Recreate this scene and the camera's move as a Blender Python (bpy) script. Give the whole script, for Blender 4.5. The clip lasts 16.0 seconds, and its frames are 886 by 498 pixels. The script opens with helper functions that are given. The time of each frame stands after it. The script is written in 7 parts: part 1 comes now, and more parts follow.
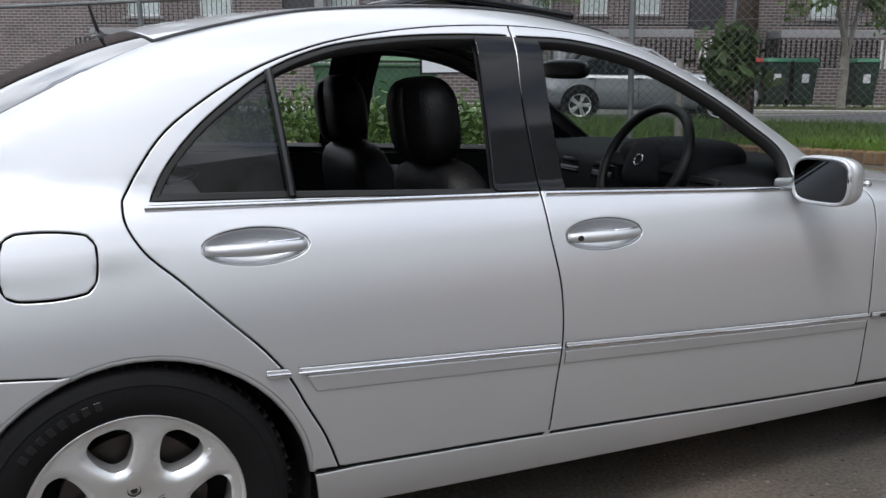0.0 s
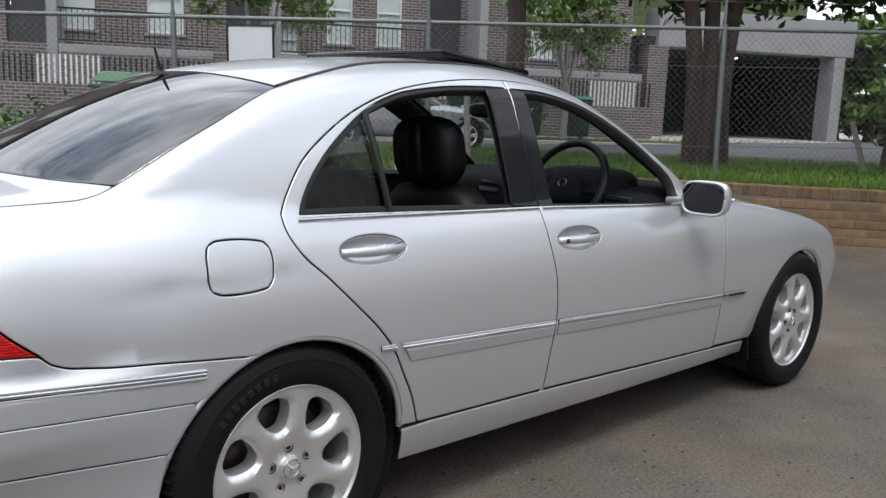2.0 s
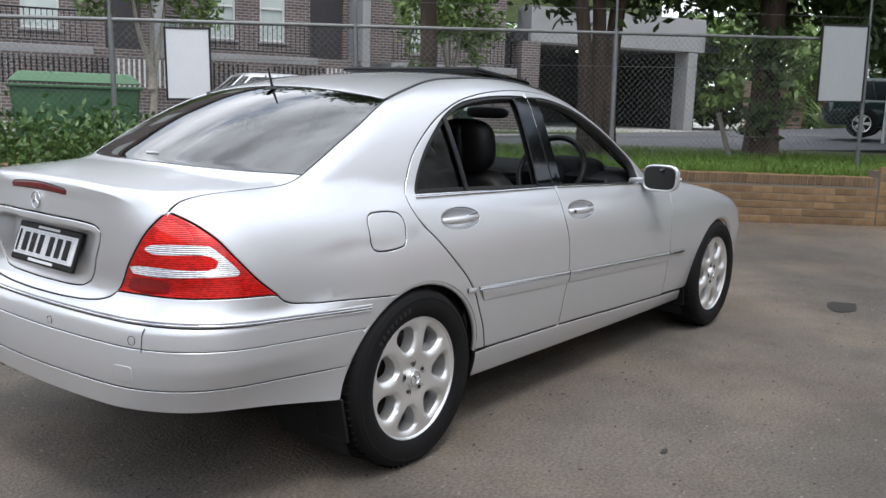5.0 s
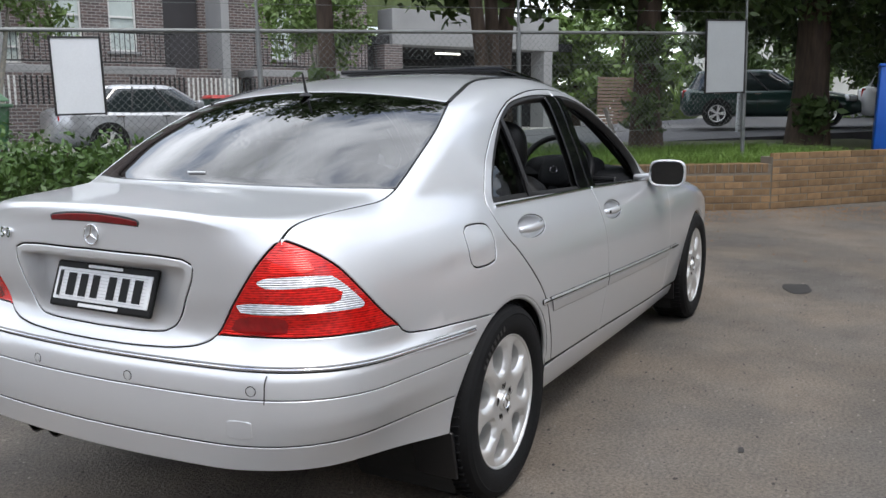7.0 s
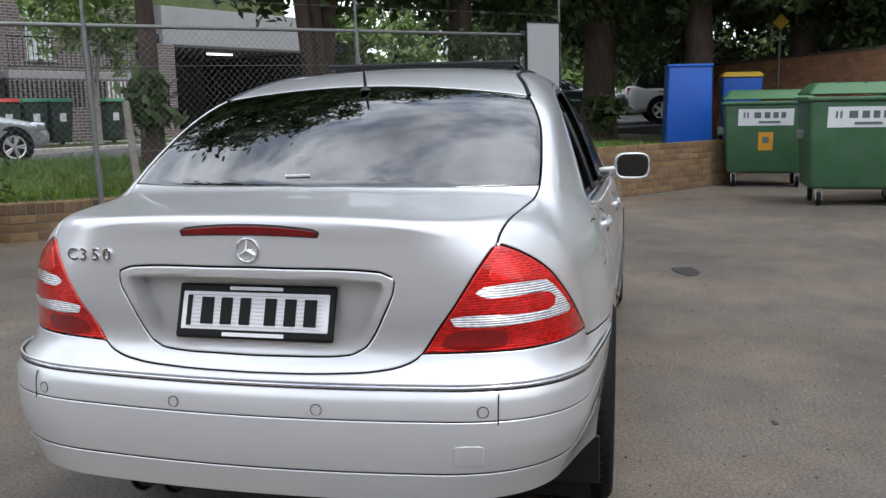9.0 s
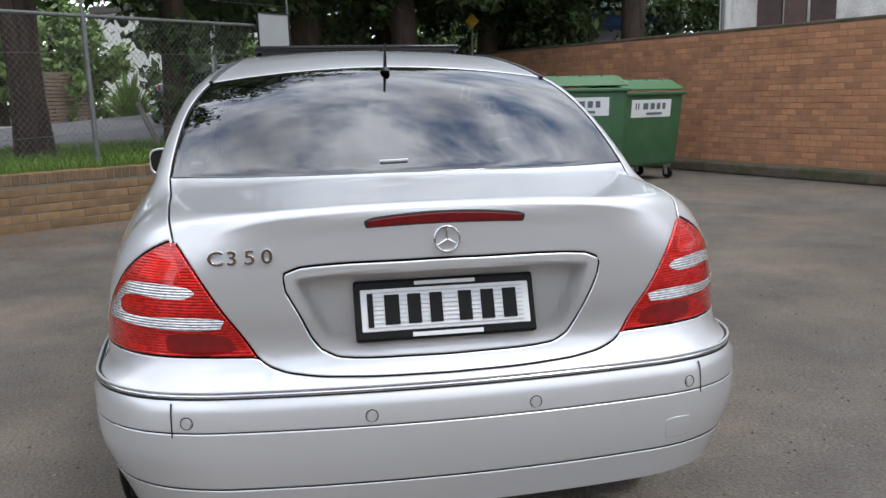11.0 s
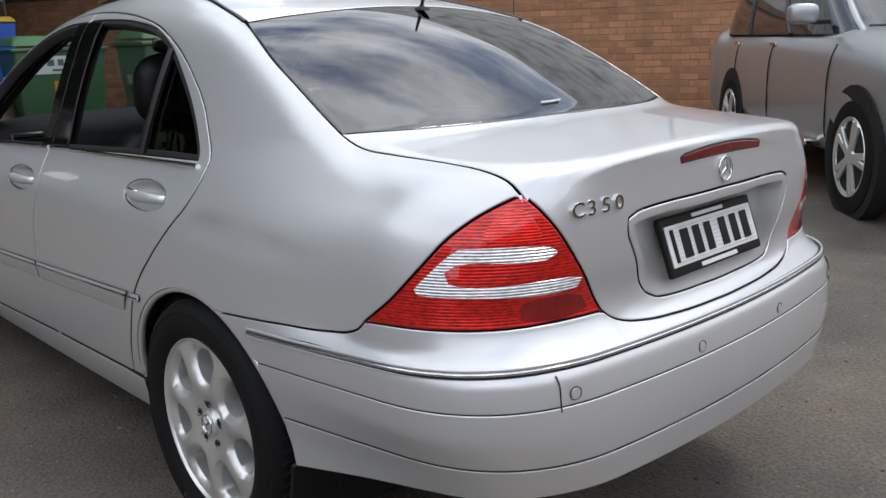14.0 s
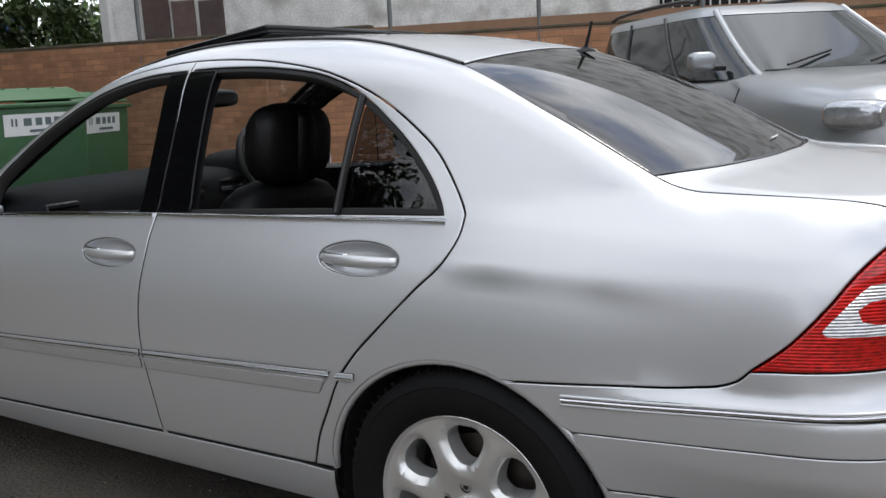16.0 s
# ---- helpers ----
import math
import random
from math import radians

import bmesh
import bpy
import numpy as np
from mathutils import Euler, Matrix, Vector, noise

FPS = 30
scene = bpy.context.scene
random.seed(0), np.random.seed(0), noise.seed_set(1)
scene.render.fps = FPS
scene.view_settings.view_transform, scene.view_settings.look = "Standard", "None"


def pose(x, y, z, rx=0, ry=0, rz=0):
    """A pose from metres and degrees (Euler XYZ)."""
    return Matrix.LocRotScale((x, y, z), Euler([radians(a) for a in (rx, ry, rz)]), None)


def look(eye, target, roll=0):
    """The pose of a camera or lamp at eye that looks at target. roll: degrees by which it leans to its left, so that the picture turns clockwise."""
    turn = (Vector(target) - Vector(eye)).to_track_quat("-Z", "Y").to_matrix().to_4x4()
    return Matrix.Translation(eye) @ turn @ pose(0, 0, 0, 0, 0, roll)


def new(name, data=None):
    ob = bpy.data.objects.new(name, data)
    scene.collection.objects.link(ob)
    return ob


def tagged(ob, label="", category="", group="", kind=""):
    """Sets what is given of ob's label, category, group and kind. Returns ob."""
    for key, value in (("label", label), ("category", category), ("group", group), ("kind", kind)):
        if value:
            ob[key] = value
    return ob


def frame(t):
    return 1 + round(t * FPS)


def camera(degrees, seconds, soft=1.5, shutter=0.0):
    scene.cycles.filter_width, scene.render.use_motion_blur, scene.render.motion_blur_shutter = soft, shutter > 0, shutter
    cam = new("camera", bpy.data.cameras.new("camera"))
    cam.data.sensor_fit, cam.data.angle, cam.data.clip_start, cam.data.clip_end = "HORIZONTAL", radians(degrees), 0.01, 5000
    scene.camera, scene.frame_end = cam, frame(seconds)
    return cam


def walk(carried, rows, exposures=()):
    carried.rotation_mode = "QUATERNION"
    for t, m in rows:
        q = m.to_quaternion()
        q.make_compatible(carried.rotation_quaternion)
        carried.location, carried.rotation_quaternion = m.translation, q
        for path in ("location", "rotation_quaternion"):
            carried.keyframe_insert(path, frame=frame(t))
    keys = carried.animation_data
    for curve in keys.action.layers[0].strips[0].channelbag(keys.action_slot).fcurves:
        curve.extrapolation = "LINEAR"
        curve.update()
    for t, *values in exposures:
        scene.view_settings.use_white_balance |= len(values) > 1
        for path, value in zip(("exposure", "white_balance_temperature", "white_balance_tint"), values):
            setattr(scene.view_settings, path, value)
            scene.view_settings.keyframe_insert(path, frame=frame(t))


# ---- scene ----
cam = camera(54.60, 16.0, soft=1.5)
PATH = [
    (0, (-0.108, -2.511, 1.212), (0.708, -0.730, 0.809), 0.32),
    (0.5, (-0.457, -2.447, 1.202), (0.582, -0.794, 0.769), 1.38),
    (1, (-0.730, -2.447, 1.204), (0.449, -0.911, 0.702), 1.63),
    (1.5, (-0.938, -2.388, 1.206), (0.368, -0.931, 0.790), 2.54),
    (2, (-1.142, -2.535, 1.246), (0.208, -1.097, 0.912), 2.29),
    (2.5, (-1.367, -2.600, 1.251), (0.056, -1.232, 0.929), 2.05),
    (3, (-1.597, -2.672, 1.257), (-0.110, -1.378, 0.914), 2.76),
    (5.5, (-2.296, -2.573, 1.277), (-0.708, -1.403, 0.946), 1.45),
    (6, (-2.338, -2.332, 1.262), (-0.702, -1.227, 0.940), 0.96),
    (6.5, (-2.367, -2.114, 1.263), (-0.685, -1.083, 0.937), 0.10),
    (7, (-2.449, -1.863, 1.260), (-0.707, -0.936, 0.933), -0.29),
    (7.5, (-2.512, -1.633, 1.246), (-0.715, -0.817, 0.925), -0.76),
    (8, (-2.548, -1.361, 1.241), (-0.700, -0.667, 0.916), -0.85),
    (8.5, (-2.610, -1.099, 1.241), (-0.716, -0.547, 0.917), -0.93),
    (9, (-2.678, -0.821, 1.245), (-0.748, -0.413, 0.917), -0.91),
    (9.2, (-2.690, -0.725, 1.239), (-0.749, -0.368, 0.915), -1.11),
    (11.3, (-2.567, 0.487, 1.212), (-0.660, -0.010, 0.868), -1.10),
    (11.5, (-2.512, 0.586, 1.197), (-0.628, 0.002, 0.860), -1.13),
    (12, (-2.447, 0.835, 1.213), (-0.637, 0.057, 0.869), -1.28),
    (12.5, (-2.357, 1.025, 1.226), (-0.627, 0.089, 0.866), -1.59),
    (13, (-2.194, 1.234, 1.218), (-0.560, 0.144, 0.840), -2.23),
    (13.5, (-2.034, 1.440, 1.208), (-0.491, 0.237, 0.791), -2.29),
    (14, (-1.822, 1.695, 1.222), (-0.409, 0.363, 0.745), -1.67),
    (14.5, (-1.601, 1.855, 1.205), (-0.258, 0.446, 0.745), -0.91),
    (15, (-1.357, 2.030, 1.211), (-0.110, 0.528, 0.776), -0.64),
    (15.5, (-1.160, 2.166, 1.207), (0.007, 0.588, 0.820), -0.93),
    (16, (-0.918, 2.246, 1.224), (0.148, 0.595, 0.854), -2.95),
]
walk(cam, [(t, look(eye, target, roll)) for t, eye, target, roll in PATH], exposures=[(0, -.20, 6440, 10), (3, -.02, 6460, 10), (6, .12, 6460, 10), (9, .05, 6460, 10), (13, -.08, 6520, 10), (16, -.28, 6640, 10)])
# ---- sky, sun ----
world = bpy.data.worlds.new("sky")
scene.world = world
world.use_nodes = True
wn, wl = world.node_tree.nodes, world.node_tree.links
sky = wn.new("ShaderNodeTexSky")
sky.sky_type, sky.sun_disc = "NISHITA", False
sky.sun_elevation, sky.sun_rotation = radians(64.7), radians(212)
back = wn["Background"]
back.inputs[1].default_value = 0.15
# broken cloud: bright heaps with grey undersides and blue between
co, mp = wn.new("ShaderNodeTexCoord"), wn.new("ShaderNodeMapping")
mp.inputs["Scale"].default_value = (1.0, 1.0, 2.2)
heaps, shade = wn.new("ShaderNodeTexNoise"), wn.new("ShaderNodeTexNoise")
heaps.inputs["Scale"].default_value, heaps.inputs["Detail"].default_value, heaps.inputs["Roughness"].default_value = 2.6, 9, .60
shade.inputs["Scale"].default_value, shade.inputs["Detail"].default_value = 3.4, 6
cover, tone, white, mix = wn.new("ShaderNodeMapRange"), wn.new("ShaderNodeMapRange"), wn.new("ShaderNodeCombineColor"), wn.new("ShaderNodeMix")
cover.inputs[1].default_value, cover.inputs[2].default_value = .34, .52
tone.inputs[1].default_value, tone.inputs[2].default_value, tone.inputs[3].default_value, tone.inputs[4].default_value = .30, .70, 6.6, 17.5
mix.data_type = "RGBA"
wl.new(co.outputs["Generated"], mp.inputs[0])
wl.new(mp.outputs[0], heaps.inputs[0]), wl.new(mp.outputs[0], shade.inputs[0])
wl.new(heaps.outputs[0], cover.inputs[0]), wl.new(shade.outputs[0], tone.inputs[0])
for k, f in enumerate((.955, 1.0, 1.08)):
    hue = wn.new("ShaderNodeMath")
    hue.operation = "MULTIPLY"
    hue.inputs[1].default_value = f
    wl.new(tone.outputs[0], hue.inputs[0]), wl.new(hue.outputs[0], white.inputs[k])
clear_sky = wn.new("ShaderNodeVectorMath")
clear_sky.operation = "SCALE"
clear_sky.inputs["Scale"].default_value = 1.5
wl.new(sky.outputs[0], clear_sky.inputs[0])
wl.new(cover.outputs[0], mix.inputs[0]), wl.new(clear_sky.outputs[0], mix.inputs[6]), wl.new(white.outputs[0], mix.inputs[7])
wl.new(mix.outputs[2], back.inputs[0])
sun = new("sun", bpy.data.lights.new("sun", "SUN"))
sun.data.energy, sun.data.angle, sun.data.color = 1.3, radians(14), (1, .96, .90)
sun.matrix_world = look((0, 0, 20), (5, 8, 0))
# ---- materials ----
def mat(name, base, rough=.5, metal=0.0, vary=.12, scale=8.0, bump=0.0, fine=60.0, coat=0.0, coords="Object", spec=.5, dirt=None, dirt_scale=1.5, stretch=(1, 1, 1)):
    """A surface with a broad and a fine variation of its colour, gloss and relief; dirt: a second colour in patches."""
    m = bpy.data.materials.new(name)
    m.use_nodes = True
    n, l = m.node_tree.nodes, m.node_tree.links
    b = n["Principled BSDF"]
    b.inputs["Metallic"].default_value, b.inputs["Roughness"].default_value = metal, rough
    b.inputs["Coat Weight"].default_value, b.inputs["Coat Roughness"].default_value = coat, .03
    b.inputs["Specular IOR Level"].default_value = spec
    tc, mp = n.new("ShaderNodeTexCoord"), n.new("ShaderNodeMapping")
    mp.inputs["Scale"].default_value = stretch
    l.new(tc.outputs[coords], mp.inputs[0])
    broad, small = n.new("ShaderNodeTexNoise"), n.new("ShaderNodeTexNoise")
    broad.inputs["Scale"].default_value, broad.inputs["Detail"].default_value = scale, 5
    small.inputs["Scale"].default_value, small.inputs["Detail"].default_value = fine, 4
    l.new(mp.outputs[0], broad.inputs[0]), l.new(mp.outputs[0], small.inputs[0])
    add = n.new("ShaderNodeMath")
    add.operation = "ADD"
    l.new(broad.outputs[0], add.inputs[0]), l.new(small.outputs[0], add.inputs[1])
    info = n.new("ShaderNodeObjectInfo")
    half = n.new("ShaderNodeMapRange")
    half.inputs[1].default_value, half.inputs[2].default_value = .6, 1.4
    half.inputs[3].default_value, half.inputs[4].default_value = 1 - vary, 1 + vary
    l.new(add.outputs[0], half.inputs[0])
    hsv = n.new("ShaderNodeHueSaturation")
    hsv.inputs["Color"].default_value = (*base, 1)
    l.new(half.outputs[0], hsv.inputs["Value"])
    out = hsv.outputs[0]
    if dirt:
        spots, ramp, mix = n.new("ShaderNodeTexNoise"), n.new("ShaderNodeMapRange"), n.new("ShaderNodeMix")
        spots.inputs["Scale"].default_value, spots.inputs["Detail"].default_value = dirt_scale, 6
        ramp.inputs[1].default_value, ramp.inputs[2].default_value = .48, .68
        mix.data_type = "RGBA"
        mix.inputs[7].default_value = (*dirt, 1)
        l.new(mp.outputs[0], spots.inputs[0]), l.new(spots.outputs[0], ramp.inputs[0])
        l.new(ramp.outputs[0], mix.inputs[0]), l.new(out, mix.inputs[6])
        out = mix.outputs[2]
    l.new(out, b.inputs["Base Color"])
    if bump:
        bp = n.new("ShaderNodeBump")
        bp.inputs["Strength"].default_value, bp.inputs["Distance"].default_value = min(bump, 1), .004 * max(bump, 1)
        l.new(small.outputs[0], bp.inputs["Height"]), l.new(bp.outputs[0], b.inputs["Normal"])
    return m


def glass(name, tint, head_on=.04, rough=0.0):
    """A thin sheet: tinted clear, with the gloss of glass, alike from both its faces."""
    m = bpy.data.materials.new(name)
    m.use_nodes = True
    n, l = m.node_tree.nodes, m.node_tree.links
    n.remove(n["Principled BSDF"])
    clear, gloss, lw, mix = n.new("ShaderNodeBsdfTransparent"), n.new("ShaderNodeBsdfGlossy"), n.new("ShaderNodeLayerWeight"), n.new("ShaderNodeMixShader")
    clear.inputs[0].default_value = (*tint, 1)
    gloss.inputs["Roughness"].default_value = rough
    lw.inputs[0].default_value = .5
    rise, spread = n.new("ShaderNodeMath"), n.new("ShaderNodeMapRange")
    rise.operation = "POWER"
    rise.inputs[1].default_value = 5
    spread.inputs[3].default_value, spread.inputs[4].default_value = head_on, 1
    l.new(lw.outputs["Facing"], rise.inputs[0]), l.new(rise.outputs[0], spread.inputs[0]), l.new(spread.outputs[0], mix.inputs[0])
    l.new(clear.outputs[0], mix.inputs[1]), l.new(gloss.outputs[0], mix.inputs[2])
    l.new(mix.outputs[0], n["Material Output"].inputs[0])
    return m


def tinted_random(m, amount):
    """Lets each object that carries m differ a little in value."""
    n, l = m.node_tree.nodes, m.node_tree.links
    b = n["Principled BSDF"]
    src = b.inputs["Base Color"].links[0].from_socket
    info, rng, hsv = n.new("ShaderNodeObjectInfo"), n.new("ShaderNodeMapRange"), n.new("ShaderNodeHueSaturation")
    rng.inputs[3].default_value, rng.inputs[4].default_value = 1 - amount, 1 + amount
    l.new(info.outputs["Random"], rng.inputs[0]), l.new(rng.outputs[0], hsv.inputs["Value"])
    l.new(src, hsv.inputs["Color"]), l.new(hsv.outputs[0], b.inputs["Base Color"])
    return m


def lens(name, base, metal, relief, axis="Z", pitch=45, depth=.35):
    """Moulded lamp plastic: fine ribs under a smooth clear coat."""
    m = mat(name, base, .16, metal, .10, 26, 0, 120, coat=1.0, spec=.35)
    n, l = m.node_tree.nodes, m.node_tree.links
    b = n["Principled BSDF"]
    tc, wave, bp = n.new("ShaderNodeTexCoord"), n.new("ShaderNodeTexWave"), n.new("ShaderNodeBump")
    wave.bands_direction = axis
    wave.inputs["Scale"].default_value, wave.inputs["Distortion"].default_value = pitch, .6
    wave.inputs["Detail"].default_value, wave.inputs["Detail Scale"].default_value = 1, .6
    bp.inputs["Strength"].default_value, bp.inputs["Distance"].default_value = relief, .004
    l.new(tc.outputs["Object"], wave.inputs[0]), l.new(wave.outputs[1], bp.inputs["Height"]), l.new(bp.outputs[0], b.inputs["Normal"])
    # shade painted into the colour: lighter on rib crests and cell edges, darker between
    cells, span, tint = n.new("ShaderNodeTexVoronoi"), n.new("ShaderNodeMapRange"), n.new("ShaderNodeHueSaturation")
    mp = n.new("ShaderNodeMapping")
    mp.inputs["Scale"].default_value = (14, 14, 30)
    add = n.new("ShaderNodeMath")
    add.operation = "MULTIPLY_ADD"
    add.inputs[1].default_value = .55
    span.inputs[1].default_value, span.inputs[2].default_value, span.inputs[3].default_value, span.inputs[4].default_value = .1, 1.2, 1 - depth, 1 + depth
    l.new(tc.outputs["Object"], mp.inputs[0]), l.new(mp.outputs[0], cells.inputs["Vector"])
    l.new(wave.outputs[1], add.inputs[0]), l.new(cells.outputs["Distance"], add.inputs[2]), l.new(add.outputs[0], span.inputs[0])
    src = b.inputs["Base Color"].links[0].from_socket
    l.new(src, tint.inputs["Color"]), l.new(span.outputs[0], tint.inputs["Value"]), l.new(tint.outputs[0], b.inputs["Base Color"])
    return m


SILVER = mat("silver_metallic_paint", (.69, .70, .715), .36, .56, .015, 3, .02, 900, coat=.9)
BLACK_TRIM = mat("black_trim", (.012, .012, .013), .28, 0, .2, 5)
BLACK_GLOSS = mat("black_gloss_pillar", (.004, .004, .005), .08, 0, .1, 5, spec=.3)
SEAL_AND_SHADE = mat("rubber_seal_and_gap_shade", (.010, .010, .010), .6, 0, .2, 20)
CHROME = mat("chrome", (.75, .76, .78), .10, 1, .04, 20)
CABIN = mat("dark_cabin_cloth", (.012, .012, .013), .85, 0, .25, 12, .3, 300)
LEATHER = mat("black_leather", (.007, .007, .0075), .46, 0, .25, 12, .5, 180, spec=.3)
DASH = mat("grey_dash_plastic", (.013, .0135, .015), .75, 0, .2, 10, .4, 500, spec=.15)
TYRE = mat("tyre_rubber", (.006, .006, .0065), .80, 0, .3, 14, .3, 200, spec=.25)
ALLOY = mat("silver_alloy", (.80, .80, .79), .32, .72, .05, 8, .02, 300, coat=.35)
DARK_METAL = mat("dark_brake_metal", (.03, .028, .026), .55, .4, .3, 20)
BRAKE_DISC = mat("brake_disc", (.05, .04, .035), .5, .6, .3, 25)
UNDER = mat("underbody_black", (.010, .010, .010), .9, 0, .3, 6)
RED_LENS = lens("red_lens", (.52, .006, .004), .35, .26, "Z", 52, .62)
DARK_RED_LENS = mat("deep_red_lens", (.26, .003, .005), .12, .2, .25, 40, coat=1)
BRIGHT_RED = lens("bright_red_cell", (.78, .016, .010), .45, .35, "Z", 60, .40)
CLEAR_LENS = lens("clear_lens", (.70, .70, .71), .62, .65, "Z", 56, .34)
PLATE_WHITE = mat("plate_white", (.72, .73, .74), .35, 0, .05, 20)
PLATE_BLACK = mat("plate_black", (.006, .006, .006), .5, 0, .1, 20, spec=.2)
REAR_GLASS = glass("dark_tinted_glass", (.07, .074, .08), .22)
SIDE_GLASS = glass("tinted_side_glass", (.20, .21, .22), .05)
CLEAR_GLASS = glass("clear_glass", (.80, .84, .83), .04)
MIRROR = mat("mirror_glass", (.08, .085, .09), .01, 1, .01, 3)
# ---- the car's skin as one smooth field: below zero inside, zero on the paint ----
def curve_of(*pairs):
    """A smooth function through (place, value) pairs, held straight past its ends."""
    xs, ys = np.array([p[0] for p in pairs], float), np.array([p[1] for p in pairs], float)
    d = np.diff(ys) / np.diff(xs)
    h = np.diff(xs)
    m = np.concatenate([[d[0]], (d[:-1] * h[1:] + d[1:] * h[:-1]) / (h[1:] + h[:-1]), [d[-1]]])

    def value(q):
        q = np.asarray(q, float)
        i = np.clip(np.searchsorted(xs, q) - 1, 0, len(xs) - 2)
        t = (q - xs[i]) / h[i]
        tc = np.clip(t, 0, 1)
        y = ((1 + 2 * tc) * (1 - tc) ** 2 * ys[i] + tc * (1 - tc) ** 2 * h[i] * m[i]
             + tc * tc * (3 - 2 * tc) * ys[i + 1] + tc * tc * (tc - 1) * h[i] * m[i + 1])
        return y + np.where(t < 0, t * h[i] * m[i], 0) + np.where(t > 1, (t - 1) * h[i] * m[i + 1], 0)
    return value


def soft_max(a, b, k):
    h = np.maximum(k - np.abs(a - b), 0) / k
    return np.maximum(a, b) + h * h * k / 4


def soft_min(a, b, k):
    return -soft_max(-a, -b, k)


body_width = curve_of((-1.1, .70), (-.6, .765), (-.2, .792), (.3, .806), (1.0, .818), (1.7, .825), (2.3, .82), (2.8, .810), (3.2, .775), (3.6, .69))
body_side = curve_of((.12, .10), (.20, .065), (.27, .045), (.34, .03), (.45, .012), (.57, 0), (.66, 0), (.75, .010), (.82, .028), (.88, .052), (.93, .085), (.97, .125), (1.02, .19))
deck_height = curve_of((-1.0, 1.006), (-.90, 1.010), (-.7, 1.021), (-.52, 1.0335), (-.38, 1.047), (-.1, 1.062), (.2, 1.06), (1.7, .99), (2.0, .955), (2.5, .90), (3.0, .81), (3.4, .68), (3.7, .5))
tail_face = curve_of((.14, -.82), (.20, -.875), (.27, -.925), (.35, -.962), (.46, -.984), (.58, -.98), (.622, -.972), (.645, -.955), (.668, -.925), (.70, -.908), (.80, -.914), (.88, -.914), (.93, -.910), (.962, -.908), (.985, -.909), (1.01, -.908), (1.06, -.895))
nose_face = curve_of((.14, 3.44), (.25, 3.54), (.40, 3.58), (.55, 3.56), (.65, 3.47), (.75, 3.35), (.9, 3.10))
cabin_plan = curve_of((-.75, -.13), (-.4, -.057), (0, -.009), (.5, .006), (1.2, .01), (1.8, .0), (2.3, -.05))
roof_line = curve_of((-.7, .92), (-.5, 1.048), (-.35, 1.130), (-.15, 1.228), (.05, 1.304), (.3, 1.356), (.6, 1.388), (.9, 1.40), (1.15, 1.38), (1.35, 1.338), (1.55, 1.255), (1.8, 1.115), (2.05, .965), (2.25, .845), (2.5, .69))


def skin(p):
    x, y, z = p[..., 0], np.abs(p[..., 1]), p[..., 2]
    side = (y - body_width(x) + body_side(z) + .34 * np.clip(.50 - z, 0, 1) * np.clip((-.30 - x) / .4, 0, 1)) * .95
    ledge, back = np.clip((z - .612) / .055, 0, 1), np.clip((-.20 - x) / .36, 0, 1)
    side = side + .031 * ledge * ledge * (3 - 2 * ledge) * (1 - .9 * np.clip((z - .66) / .36, 0, 1)) * back * back * (3 - 2 * back)
    tail = (tail_face(z) + .15 * y * y) - x
    nose = x - (nose_face(z) - .22 * y * y)
    deck = (z - deck_height(x) + .09 * y * y) * .97
    low = soft_max(side, soft_max(tail, nose, .02), .24)
    low = soft_max(low, deck, curve_of((-.90, .018), (-.84, .022), (-.70, .036), (-.3, .045))(np.clip(x, -.9, -.3)))
    low = soft_max(low, .17 - z, .03)
    flank = (y - (.712 - .30 * (z - .95) - .35 * (z - .95) ** 2) - cabin_plan(x)) * .93
    top = (z - roof_line(x) + curve_of((-.6, .28), (-.35, .250), (.1, .180), (.5, .115))(np.clip(x, -.6, .5)) * y * y) * .85
    high = soft_max(flank, top, curve_of((-.4, .035), (.1, .045), (.5, .10))(np.clip(x, -.4, .5)))
    high = np.maximum(high, .88 - z)
    ease = np.clip((.25 - x) / .45, 0, 1) * np.clip((y - .585) / .14, 0, 1)
    return soft_min(low, high, .02 + .06 * ease * ease * (3 - 2 * ease))


def skin_normal(p):
    e = .004
    g = np.stack([skin(p + e * v) - skin(p - e * v) for v in np.eye(3)], -1)
    return g / np.linalg.norm(g, axis=-1, keepdims=True)


def onto_skin(start, way, reach=2.4, steps=120):
    """Where rays first meet the skin."""
    start, way = np.asarray(start, float), np.asarray(way, float)
    way = np.broadcast_to(way, start.shape)
    lo, hi = np.zeros(len(start)), np.full(len(start), float(reach))
    found = np.zeros(len(start), bool)
    last = np.zeros(len(start))
    for s in np.linspace(0, reach, steps)[1:]:
        inside = (skin(start + s * way) < 0) & ~found
        lo[inside], hi[inside] = last[inside], s
        found |= inside
        last[:] = s
    for _ in range(22):
        mid = (lo + hi) / 2
        inside = skin(start + mid[:, None] * way) < 0
        hi, lo = np.where(inside, mid, hi), np.where(inside, lo, mid)
    return start + ((lo + hi) / 2)[:, None] * way, found
# ---- ways to make meshes and parts ----
from mathutils import geometry


def part(name, bm, material, parent, label=""):
    """Links a bmesh, or a finished mesh, as one object under a thing or a part."""
    me = bm
    if isinstance(bm, bmesh.types.BMesh):
        me = bpy.data.meshes.new(name)
        bm.to_mesh(me)
        bm.free()
    if material and not me.materials:
        me.materials.append(material)
    ob = new(name, me)
    ob.parent = parent
    if label:
        ob["label"] = label
    return ob


